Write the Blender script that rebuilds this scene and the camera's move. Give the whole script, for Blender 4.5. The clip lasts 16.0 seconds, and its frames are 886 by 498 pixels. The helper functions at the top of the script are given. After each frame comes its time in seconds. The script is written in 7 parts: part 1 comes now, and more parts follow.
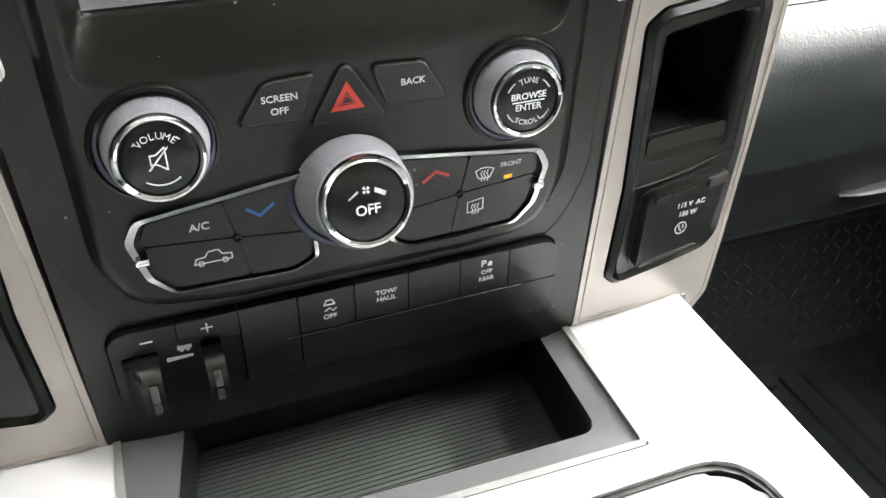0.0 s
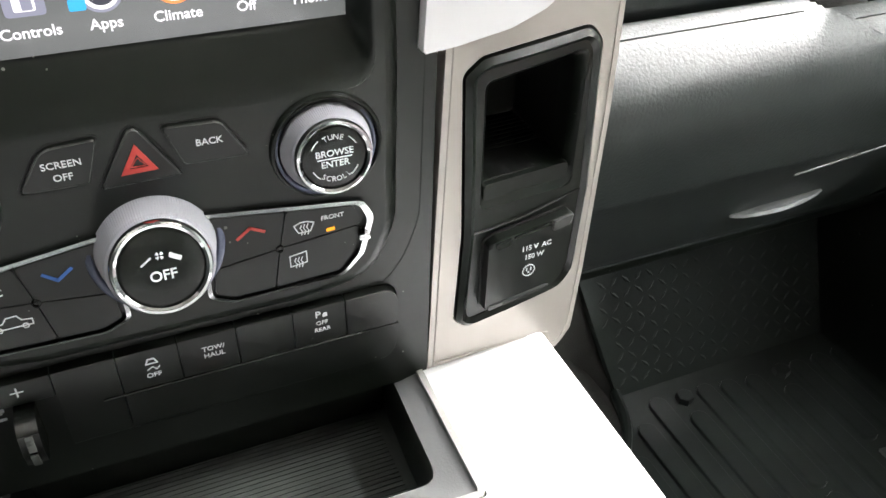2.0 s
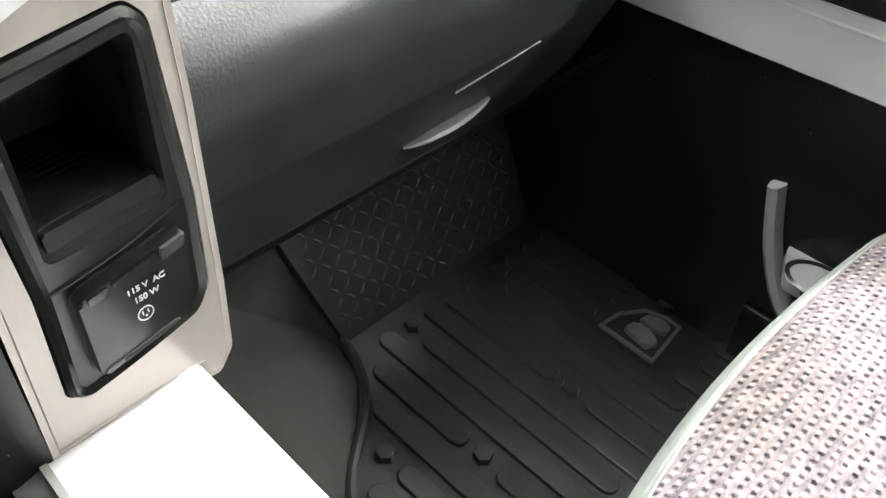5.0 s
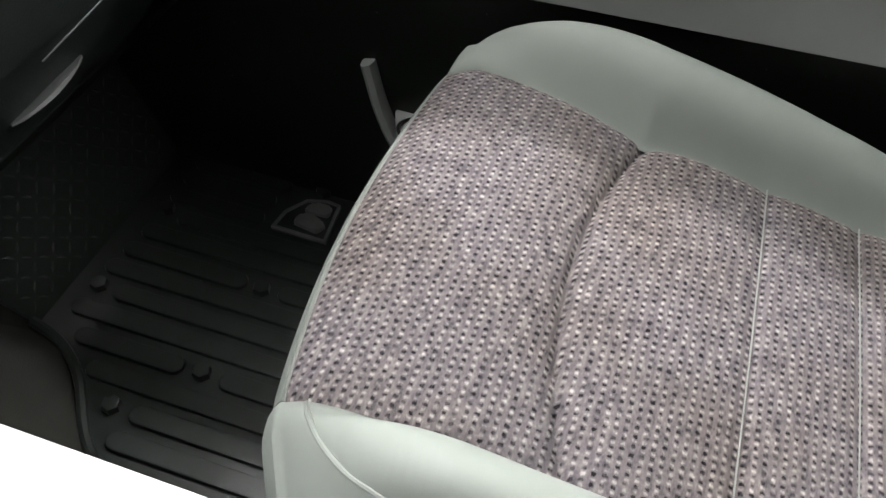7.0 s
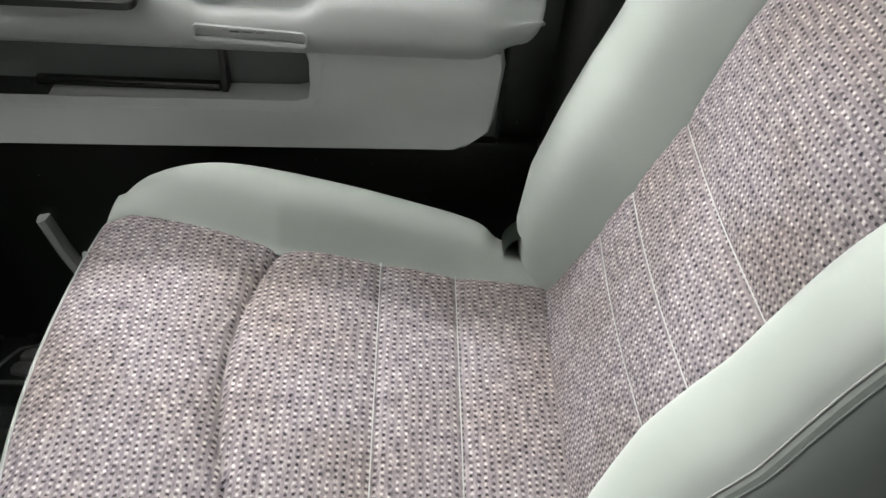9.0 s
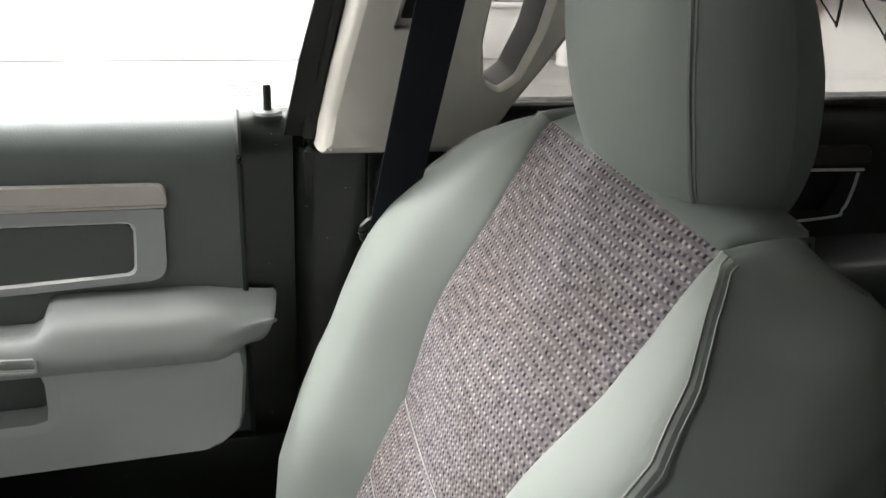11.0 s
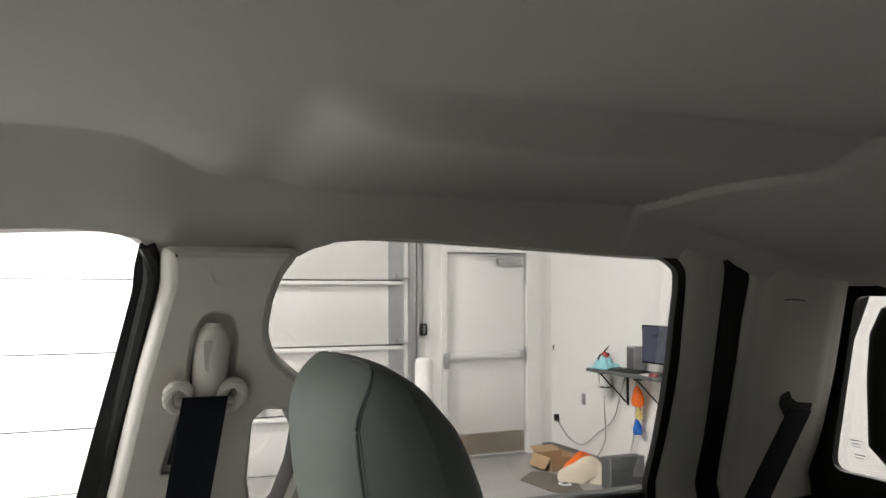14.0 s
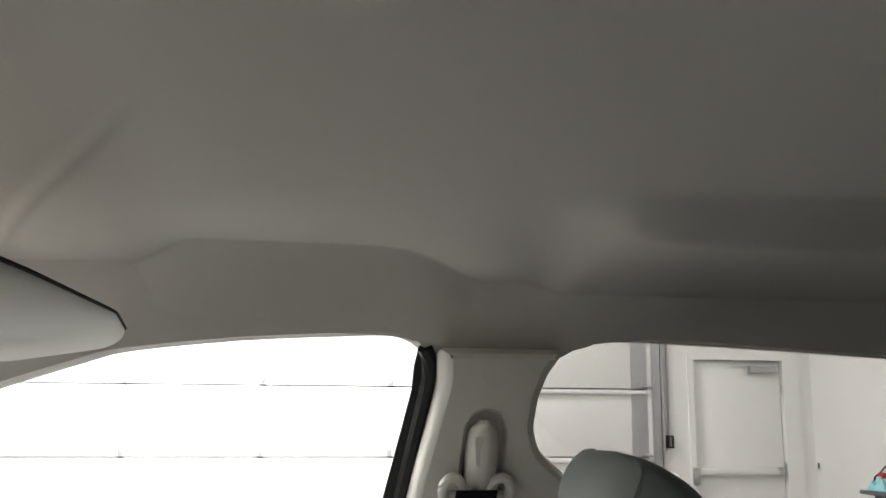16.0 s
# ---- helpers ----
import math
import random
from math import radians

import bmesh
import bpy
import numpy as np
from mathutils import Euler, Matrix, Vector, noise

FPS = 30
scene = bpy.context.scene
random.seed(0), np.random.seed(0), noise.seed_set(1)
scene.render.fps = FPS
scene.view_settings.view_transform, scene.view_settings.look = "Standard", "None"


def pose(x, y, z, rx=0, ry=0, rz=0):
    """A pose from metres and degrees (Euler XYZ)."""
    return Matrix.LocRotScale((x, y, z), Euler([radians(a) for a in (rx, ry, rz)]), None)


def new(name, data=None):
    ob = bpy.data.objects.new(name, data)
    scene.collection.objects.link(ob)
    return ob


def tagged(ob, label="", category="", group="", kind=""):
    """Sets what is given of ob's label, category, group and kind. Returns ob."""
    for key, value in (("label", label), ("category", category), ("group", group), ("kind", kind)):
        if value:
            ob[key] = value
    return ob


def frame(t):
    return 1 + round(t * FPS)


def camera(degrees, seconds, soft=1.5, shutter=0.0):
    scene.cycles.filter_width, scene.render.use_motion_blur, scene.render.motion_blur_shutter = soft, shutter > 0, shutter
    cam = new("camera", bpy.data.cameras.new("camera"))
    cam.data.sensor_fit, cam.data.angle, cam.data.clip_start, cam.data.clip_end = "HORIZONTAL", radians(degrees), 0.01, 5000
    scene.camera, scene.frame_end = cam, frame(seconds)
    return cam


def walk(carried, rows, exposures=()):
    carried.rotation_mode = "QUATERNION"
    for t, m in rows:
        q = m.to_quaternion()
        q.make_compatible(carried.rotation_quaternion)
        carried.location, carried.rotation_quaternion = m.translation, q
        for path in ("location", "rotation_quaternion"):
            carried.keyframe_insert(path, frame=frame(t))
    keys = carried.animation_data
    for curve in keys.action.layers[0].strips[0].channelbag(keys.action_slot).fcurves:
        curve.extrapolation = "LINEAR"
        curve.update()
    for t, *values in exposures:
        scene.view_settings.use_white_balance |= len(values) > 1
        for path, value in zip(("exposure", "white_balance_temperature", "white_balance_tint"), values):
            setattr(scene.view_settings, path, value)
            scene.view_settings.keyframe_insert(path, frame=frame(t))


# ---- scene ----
cam = camera(55.46, 16.0, soft=1.5)
PATH = [
    (0.0, pose(-0.0846, -0.3012, 0.7593, 53.14, -1.14, -21.10)),
    (0.5, pose(-0.0694, -0.3014, 0.7636, 53.11, -1.21, -21.57)),
    (1.0, pose(-0.0497, -0.3024, 0.7702, 52.96, -1.29, -22.08)),
    (1.5, pose(-0.0289, -0.3072, 0.7775, 52.94, -1.29, -22.55)),
    (2.0, pose(-0.0050, -0.3069, 0.7790, 52.87, -1.29, -23.03)),
    (2.5, pose(0.0170, -0.3091, 0.7846, 52.65, -1.39, -23.77)),
    (3.0, pose(0.0276, -0.3039, 0.7828, 52.54, -1.11, -24.67)),
    (3.5, pose(0.0572, -0.2887, 0.7695, 52.21, -1.23, -27.03)),
    (3.7, pose(0.0770, -0.2871, 0.7721, 52.16, -1.74, -28.52)),
    (5.8, pose(0.1042, -0.2372, 0.7632, 43.11, -1.93, -55.54)),
    (6.0, pose(0.0991, -0.2596, 0.7761, 42.72, -2.05, -57.95)),
    (6.5, pose(0.0822, -0.3092, 0.8103, 42.35, -1.96, -65.74)),
    (7.0, pose(0.0645, -0.3530, 0.8361, 41.80, -2.37, -71.32)),
    (7.5, pose(0.0339, -0.3950, 0.8777, 41.58, -2.89, -76.44)),
    (8.0, pose(0.0234, -0.4219, 0.9264, 41.27, -2.77, -81.40)),
    (8.5, pose(0.0056, -0.4639, 0.9661, 41.77, -3.24, -85.81)),
    (9.0, pose(-0.0102, -0.4915, 0.9906, 46.77, -3.33, -90.97)),
    (9.5, pose(-0.0283, -0.5159, 1.0115, 51.67, -3.52, -96.27)),
    (9.7, pose(-0.0357, -0.5226, 1.0184, 53.73, -3.71, -98.13)),
    (11.8, pose(-0.0796, -0.6448, 1.0396, 72.25, -1.39, -106.31)),
    (12.0, pose(-0.0954, -0.6606, 1.0397, 74.13, -1.11, -106.91)),
    (12.5, pose(-0.1226, -0.7111, 1.0480, 80.27, -0.89, -109.34)),
    (13.0, pose(-0.1632, -0.7079, 1.0646, 87.03, -0.65, -111.24)),
    (13.5, pose(-0.1874, -0.6902, 1.0813, 91.50, -0.22, -112.78)),
    (14.0, pose(-0.1974, -0.6691, 1.0899, 92.80, 0.10, -113.56)),
    (14.5, pose(-0.2164, -0.6501, 1.0907, 93.75, 0.21, -111.56)),
    (15.0, pose(-0.2386, -0.6536, 1.0900, 95.85, 0.12, -106.78)),
    (15.5, pose(-0.2452, -0.6462, 1.0848, 99.20, -0.26, -102.12)),
    (16.0, pose(-0.2405, -0.6311, 1.0794, 100.10, -0.51, -97.60)),
]
walk(cam, PATH, exposures=[(0.0, 0.8), (1.0, 0.82), (2.5, 0.88), (3.7, 0.88), (5.8, 0.42), (6.5, -0.3), (8.0, -0.8), (8.5, -0.5), (9.0, -0.2), (9.5, 0.0), (9.7, 0.05), (11.8, -0.45), (12.0, -0.45), (12.5, -0.55), (13.0, -0.9), (13.5, -0.88), (14.0, -0.48), (14.5, -0.3), (15.0, -0.28), (15.5, -0.42), (16.0, -0.65)])

# ---- world and light: a closed white workshop with unseen ceiling lamps ----
world = bpy.data.worlds.new("world")
scene.world = world
world.use_nodes = True
world.node_tree.nodes["Background"].inputs[0].default_value = (0.9, 0.95, 1.0, 1)
world.node_tree.nodes["Background"].inputs[1].default_value = 0.05
scene.view_settings.exposure = 0.0


def unseen_ceiling_lamp(x, y, power, sx=0.3, sy=2.4, z=4.3):
    data = bpy.data.lights.new("unseen_ceiling_lamp", "AREA")
    data.shape, data.size, data.size_y, data.energy = "RECTANGLE", sx, sy, power
    data.color = (1.0, 0.985, 0.972)
    ob = new("unseen_ceiling_lamp", data)
    ob.matrix_world = pose(x, y, z)
    return ob


# lamps at x 5.7 and -2.75 are added to balance the cab's light
for lx, ly, power in ((0.0, 5.2, 700), (0.0, 2.2, 180), (2.75, 2.4, 320), (2.75, -0.4, 280), (2.75, -3.6, 240), (0.0, -4.2, 110), (-2.75, 0.0, 30), (5.7, 0.8, 1500)):
    unseen_ceiling_lamp(lx, ly, power)


# ---- helpers ----
def part(name, bm, mat, parent=None, label="", smooth=True, angle=40):
    me = bpy.data.meshes.new(name)
    bmesh.ops.recalc_face_normals(bm, faces=bm.faces)
    if smooth:
        lim = radians(angle)
        for fc in bm.faces:
            fc.smooth = True
        for e in bm.edges:
            if len(e.link_faces) == 2 and e.calc_face_angle(0) > lim:
                e.smooth = False
    broad = smooth and len(bm.faces) < 1500 and any(len(fc.verts) > 4 for fc in bm.faces)
    bm.to_mesh(me)
    bm.free()
    if mat is not None:
        me.materials.append(mat)
    ob = new(name, me)
    if broad:
        # flat faces stay flat beside their rounded rims
        mod = ob.modifiers.new("flat_faces", "WEIGHTED_NORMAL")
        mod.keep_sharp = True
    if parent is not None:
        ob.parent = parent
    if label:
        tagged(ob, label)
    return ob


def thing(name, label, category, group="", kind="", at=(0, 0, 0)):
    ob = new(name)
    ob.empty_display_size = 0.05
    ob.location = at
    return tagged(ob, label, category, group, kind)


def struct(name, bm, mat, label, category, **kw):
    return tagged(part(name, bm, mat, None, **kw), label, category, kind="structure")


def box(bm, x0, x1, y0, y1, z0, z1, bevel=0.0, seg=2):
    vs = [bm.verts.new((x, y, z)) for x in (x0, x1) for y in (y0, y1) for z in (z0, z1)]
    fs = [bm.faces.new([vs[i] for i in q]) for q in ((0, 1, 3, 2), (4, 6, 7, 5), (0, 4, 5, 1), (2, 3, 7, 6), (0, 2, 6, 4), (1, 5, 7, 3))]
    if bevel > 0:
        es = {e for f in fs for e in f.edges}
        bmesh.ops.bevel(bm, geom=list(es), offset=bevel, segments=seg, profile=0.5, affect="EDGES")


def boxb(*a, **k):
    bm = bmesh.new()
    box(bm, *a, **k)
    return bm


def rounded(points, radius, seg=5):
    """A closed outline with rounded corners; radius: one number or one per corner."""
    out, n = [], len(points)
    for i, p in enumerate(points):
        p = Vector(p)
        a, b = Vector(points[i - 1]), Vector(points[(i + 1) % n])
        r = radius[i] if isinstance(radius, (list, tuple)) else radius
        if r <= 0:
            out.append(p)
            continue
        da, db = (a - p), (b - p)
        ang = da.angle(db)
        d = min(r / math.tan(ang / 2), da.length * 0.48, db.length * 0.48)
        pa, pb = p + da.normalized() * d, p + db.normalized() * d
        for k in range(seg + 1):
            t = k / seg
            out.append(pa * (1 - t) ** 2 + p * 2 * t * (1 - t) + pb * t * t)
    return out


def slab(outline, to3, d0, d1, bevel=0.0, seg=2, bm=None):
    """A prism over a flat outline. to3(a, b, d) gives the place; d0 is the back, d1 the front whose rim is bevelled."""
    own = bm is None
    bm = bmesh.new() if own else bm
    lo = [bm.verts.new(to3(p[0], p[1], d0)) for p in outline]
    hi = [bm.verts.new(to3(p[0], p[1], d1)) for p in outline]
    n = len(lo)
    for i in range(n):
        bm.faces.new((lo[i], lo[(i + 1) % n], hi[(i + 1) % n], hi[i]))
    bm.faces.new(lo[::-1])
    top = bm.faces.new(hi)
    if bevel > 0:
        bmesh.ops.bevel(bm, geom=list(top.edges), offset=bevel, segments=seg, profile=0.5, affect="EDGES")
    return bm


def ring_slab(outer, inner, to3, d0, d1, bm=None, crown=0.0):
    """A flat ring between two outlines with the same number of points."""
    bm = bmesh.new() if bm is None else bm
    n = len(outer)
    rows = []
    for pts, d in ((outer, d0), (outer, d1), (inner, d1 + crown), (inner, d0)):
        rows.append([bm.verts.new(to3(p[0], p[1], d)) for p in pts])
    for a, b in ((0, 1), (1, 2), (2, 3), (3, 0)):
        for i in range(n):
            j = (i + 1) % n
            bm.faces.new((rows[a][i], rows[a][j], rows[b][j], rows[b][i]))
    return bm


def inset(outline, d):
    """The outline moved inwards by d."""
    n = len(outline)
    pts = [Vector(p).to_2d() for p in outline]
    area = sum(pts[i - 1].x * pts[i].y - pts[i].x * pts[i - 1].y for i in range(n))
    s = 1 if area > 0 else -1
    out = []
    for i in range(n):
        a, b = pts[i] - pts[i - 1], pts[(i + 1) % n] - pts[i]
        if a.length < 1e-9:
            a = b
        if b.length < 1e-9:
            b = a
        na, nb = Vector((-a.y, a.x)).normalized() * s, Vector((-b.y, b.x)).normalized() * s
        m = na + nb
        m = m / max(0.35, m.dot(na)) if m.length > 1e-6 else na
        out.append(pts[i] + m * d)
    return out


def loft(rows, close_u=False, cap=False, bm=None):
    """A skin over rows of points."""
    bm = bmesh.new() if bm is None else bm
    vs = [[bm.verts.new(p) for p in r] for r in rows]
    n = len(rows[0])
    for i in range(len(vs) - 1):
        for j in range(n if close_u else n - 1):
            k = (j + 1) % n
            bm.faces.new((vs[i][j], vs[i][k], vs[i + 1][k], vs[i + 1][j]))
    if cap:
        bm.faces.new(vs[0][::-1])
        bm.faces.new(vs[-1])
    return bm


def thick(bm, d, centre=None):
    """Gives a skin thickness d against its normals, or towards a centre."""
    bmesh.ops.recalc_face_normals(bm, faces=bm.faces)
    if centre is not None and sum((f.calc_center_median() - Vector(centre)).dot(f.normal) * f.calc_area() for f in bm.faces) < 0:
        bmesh.ops.reverse_faces(bm, faces=bm.faces)
    bm.normal_update()
    faces = list(bm.faces)
    back = {v: bm.verts.new(v.co - v.normal * d) for v in list(bm.verts)}
    for e in [e for e in bm.edges if len(e.link_faces) == 1]:
        a, b = e.verts
        bm.faces.new((a, b, back[b], back[a]))
    for f in faces:
        bm.faces.new([back[v] for v in reversed(f.verts)])
    return bm


def smooth_line(pts, steps=6, closed=False):
    """Catmull-Rom through the points."""
    P = [Vector(p) for p in pts]
    out = []
    n = len(P)
    for i in range(n if closed else n - 1):
        p0 = P[i - 1] if (i > 0 or closed) else P[0] * 2 - P[1]
        p1, p2 = P[i], P[(i + 1) % n]
        p3 = P[(i + 2) % n] if (i + 2 < n or closed) else P[-1] * 2 - P[-2]
        for k in range(steps):
            t = k / steps
            out.append(0.5 * ((2 * p1) + (p2 - p0) * t + (2 * p0 - 5 * p1 + 4 * p2 - p3) * t * t + (3 * p1 - p0 - 3 * p2 + p3) * t ** 3))
    if not closed:
        out.append(P[-1])
    return out


def smooth_safe(pts, steps=5):
    """A smooth line through the points that never overshoots between near and far ones."""
    P = [Vector(p) for p in pts]
    n = len(P)
    M = []
    for i in range(n):
        a, b = P[max(0, i - 1)], P[min(n - 1, i + 1)]
        m = (b - a) / 2
        la = (P[i] - a).length if i > 0 else 1
        lb = (b - P[i]).length if i < n - 1 else 1
        lim = min(la, lb)
        M.append(m * min(1, lim / max(m.length, 1e-9)))
    out = []
    for i in range(n - 1):
        for k in range(steps):
            t = k / steps
            out.append(P[i] * (2 * t ** 3 - 3 * t * t + 1) + M[i] * (t ** 3 - 2 * t * t + t) + P[i + 1] * (3 * t * t - 2 * t ** 3) + M[i + 1] * (t ** 3 - t * t))
    return out + [P[-1]]


def tube(pts, r, sides=8, closed=False, bm=None, flat=1.0, up=(0, 0, 1)):
    """A round or oval bar along the points; r: one number or a function of 0..1."""
    bm = bmesh.new() if bm is None else bm
    P = [Vector(p) for p in pts]
    n = len(P)
    rows = []
    for i, p in enumerate(P):
        a = P[i - 1] if (i > 0 or closed) else P[0]
        b = P[(i + 1) % n] if (i < n - 1 or closed) else P[-1]
        t = (b - a).normalized()
        u = Vector(up) - t * t.dot(Vector(up))
        if u.length < 1e-3:
            u = Vector((1, 0, 0)) - t * t.x
        u.normalize()
        v = t.cross(u)
        rr = r(i / (n - 1)) if callable(r) else r
        rows.append([p + u * math.cos(k * 2 * math.pi / sides) * rr * flat + v * math.sin(k * 2 * math.pi / sides) * rr for k in range(sides)])
    if closed:
        rows.append(rows[0])
        loft(rows, close_u=True, bm=bm)
        bmesh.ops.remove_doubles(bm, verts=bm.verts, dist=1e-6)
    else:
        loft(rows, close_u=True, cap=True, bm=bm)
    return bm


def turned(profile, to3, sides=48, bm=None):
    """A body turned about its axis; profile: pairs of radius and height along the axis."""
    bm = bmesh.new() if bm is None else bm
    rows = [[to3(r * math.cos(2 * math.pi * k / sides), r * math.sin(2 * math.pi * k / sides), h) for k in range(sides)] for r, h in profile]
    loft(rows, close_u=True, bm=bm)
    return bm


def text_mesh(txt, size, m, mat, parent, name="lettering", bold=0.0, spacing=1.0, align="CENTER"):
    """Lettering of the built-in font as a flat mesh at the pose m."""
    cu = bpy.data.curves.new("lettering", "FONT")
    cu.body, cu.size, cu.align_x, cu.align_y = txt, size, align, "CENTER"
    cu.extrude, cu.offset, cu.space_character, cu.resolution_u = 0.00008, bold, spacing, 3
    tmp = bpy.data.objects.new("tmp", cu)
    me = bpy.data.meshes.new_from_object(tmp)
    bpy.data.objects.remove(tmp)
    me.name = name
    me.transform(m)
    me.materials.clear()
    me.materials.append(mat)
    ob = new(name, me)
    ob.parent = parent
    return ob


# ---- materials ----
def mat_base(name, color, rough=0.5, metal=0.0, spec=0.5):
    m = bpy.data.materials.new(name)
    m.use_nodes = True
    b = m.node_tree.nodes["Principled BSDF"]
    b.inputs["Base Color"].default_value = (*color, 1)
    b.inputs["Roughness"].default_value = rough
    b.inputs["Metallic"].default_value = metal
    b.inputs["Specular IOR Level"].default_value = spec
    return m, m.node_tree, b


def node(nt, kind, **inputs):
    n = nt.nodes.new(kind)
    for k, v in inputs.items():
        n.inputs[k.replace("_", " ")].default_value = v
    return n


def coords(nt):
    return nt.nodes.new("ShaderNodeTexCoord").outputs["Object"]


def grained(name, color, rough=0.5, metal=0.0, grain=900.0, relief=0.2, mottle=0.08, big=14.0, spec=0.5, dist=0.0004, dust=0.0):
    """Plastic, vinyl or paint: fine grain in the relief, faint large mottling in colour and gloss, sparse specks of dust."""
    m, nt, b = mat_base(name, color, rough, metal, spec)
    co = coords(nt)
    n1 = node(nt, "ShaderNodeTexNoise", Scale=grain, Detail=2.0)
    n2 = node(nt, "ShaderNodeTexNoise", Scale=big, Detail=4.0)
    nt.links.new(co, n1.inputs["Vector"])
    nt.links.new(co, n2.inputs["Vector"])
    bump = node(nt, "ShaderNodeBump", Strength=relief, Distance=dist)
    nt.links.new(n1.outputs[0], bump.inputs["Height"])
    nt.links.new(bump.outputs[0], b.inputs["Normal"])
    mix = nt.nodes.new("ShaderNodeMix")
    mix.data_type = "RGBA"
    mix.inputs[6].default_value = (*[c * (1 - mottle) for c in color], 1)
    mix.inputs[7].default_value = (*[min(1, c * (1 + mottle)) for c in color], 1)
    nt.links.new(n2.outputs[0], mix.inputs[0])
    out = mix.outputs[2]
    if dust:
        v = node(nt, "ShaderNodeTexVoronoi", Scale=120.0)
        nt.links.new(co, v.inputs["Vector"])
        keep = node(nt, "ShaderNodeTexNoise", Scale=45.0, Detail=1.0)
        nt.links.new(co, keep.inputs["Vector"])
        size = node(nt, "ShaderNodeMapRange")
        for key, val in (("From Min", 0.52), ("From Max", 0.75), ("To Min", 0.0), ("To Max", 0.13)):
            size.inputs[key].default_value = val
        nt.links.new(keep.outputs[0], size.inputs["Value"])
        less = nt.nodes.new("ShaderNodeMath")
        less.operation = "LESS_THAN"
        nt.links.new(v.outputs["Distance"], less.inputs[0])
        nt.links.new(size.outputs[0], less.inputs[1])
        amount = nt.nodes.new("ShaderNodeMath")
        amount.operation, amount.inputs[1].default_value = "MULTIPLY", dust
        nt.links.new(less.outputs[0], amount.inputs[0])
        speck = nt.nodes.new("ShaderNodeMix")
        speck.data_type = "RGBA"
        speck.inputs[7].default_value = (0.45, 0.45, 0.42, 1)
        nt.links.new(amount.outputs[0], speck.inputs[0])
        nt.links.new(out, speck.inputs[6])
        out = speck.outputs[2]
    nt.links.new(out, b.inputs["Base Color"])
    mr = node(nt, "ShaderNodeMapRange")
    mr.inputs["To Min"].default_value, mr.inputs["To Max"].default_value = rough * 0.88, min(1, rough * 1.12)
    nt.links.new(n2.outputs[0], mr.inputs["Value"])
    nt.links.new(mr.outputs[0], b.inputs["Roughness"])
    return m


def emit(name, color, strength):
    m, nt, b = mat_base(name, (0, 0, 0), 0.6)
    b.inputs["Emission Color"].default_value = (*color, 1)
    b.inputs["Emission Strength"].default_value = strength
    return m


BLACK = grained("black_soft_plastic", (0.0056, 0.0074, 0.0055), 0.31, grain=1600, relief=0.12, mottle=0.15, spec=0.42, dust=0.5)
BLACK_GLOSS = grained("black_smooth_plastic", (0.0065, 0.0078, 0.0065), 0.26, grain=1400, relief=0.04, mottle=0.1)
RUBBER = grained("black_rubber", (0.012, 0.0125, 0.012), 0.5, grain=700, relief=0.2, mottle=0.2, spec=0.3)
KEY_SATIN = grained("dark_satin_plastic", (0.05, 0.05, 0.05), 0.30, grain=1600, relief=0.05)
# grey that stands in for highlights on button rims and paddles
KEY_GLINT = grained("grey_key_glint", (0.06, 0.064, 0.06), 0.28, grain=900, relief=0.1, mottle=0.5, big=120)
BLACK_KEY = grained("black_satin_key", (0.0048, 0.0060, 0.0048), 0.29, grain=1600, relief=0.06, mottle=0.1, dust=0.25)
DARK_HOLE = grained("unlit_black_plastic", (0.008, 0.008, 0.008), 0.6, grain=600, relief=0.1)
SILVER = grained("champagne_metallic_paint", (0.44, 0.41, 0.375), 0.38, metal=0.35, grain=2600, relief=0.05, mottle=0.03)
BRIGHT = grained("light_silver_paint", (0.75, 0.75, 0.76), 0.42, metal=0.15, grain=2600, relief=0.04, mottle=0.03)
CHROME = mat_base("chrome", (0.82, 0.83, 0.85), 0.09, 1.0)[0]
KNOB_GREY = grained("grey_knob_rubber", (0.27, 0.272, 0.295), 0.5, grain=2500, relief=0.1)
PRINT_WHITE = grained("white_print", (0.75, 0.76, 0.78), 0.6, relief=0.0)
PRINT_RED = grained("red_print", (0.50, 0.045, 0.035), 0.5, relief=0.0)
PRINT_BLUE = grained("blue_print", (0.04, 0.13, 0.42), 0.5, relief=0.0)
AMBER = emit("amber_lamp", (1.0, 0.36, 0.01), 0.9)
DASH = grained("dark_grey_dash_vinyl", (0.018, 0.022, 0.021), 0.42, grain=420, relief=0.55, mottle=0.1, dist=0.0007, spec=0.6)
CARPET = grained("dark_carpet", (0.034, 0.034, 0.031), 0.95, grain=700, relief=0.9, mottle=0.3, dist=0.002, spec=0.1)
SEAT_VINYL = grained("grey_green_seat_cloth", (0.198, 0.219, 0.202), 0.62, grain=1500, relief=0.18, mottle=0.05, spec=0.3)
# the seat cloth again, with the shade on side faces put into its colour
SEAT_SHADED = grained("shaded_grey_green_seat_cloth", (0.150, 0.168, 0.156), 0.65, grain=1500, relief=0.18, mottle=0.06, spec=0.3)
STITCH = grained("grey_thread", (0.21, 0.215, 0.205), 0.7, grain=1500, relief=0.3)
# grey door plastic brightened in colour for the light on the lower panel
DOOR_LIT = grained("lit_grey_door_plastic", (0.40, 0.42, 0.415), 0.46, grain=800, relief=0.3, mottle=0.05)
DOOR_GREY = grained("grey_door_plastic", (0.255, 0.268, 0.263), 0.46, grain=800, relief=0.3, mottle=0.05)
DOOR_MID = grained("mid_grey_door_vinyl", (0.088, 0.098, 0.096), 0.48, grain=500, relief=0.45, mottle=0.06, spec=0.4)
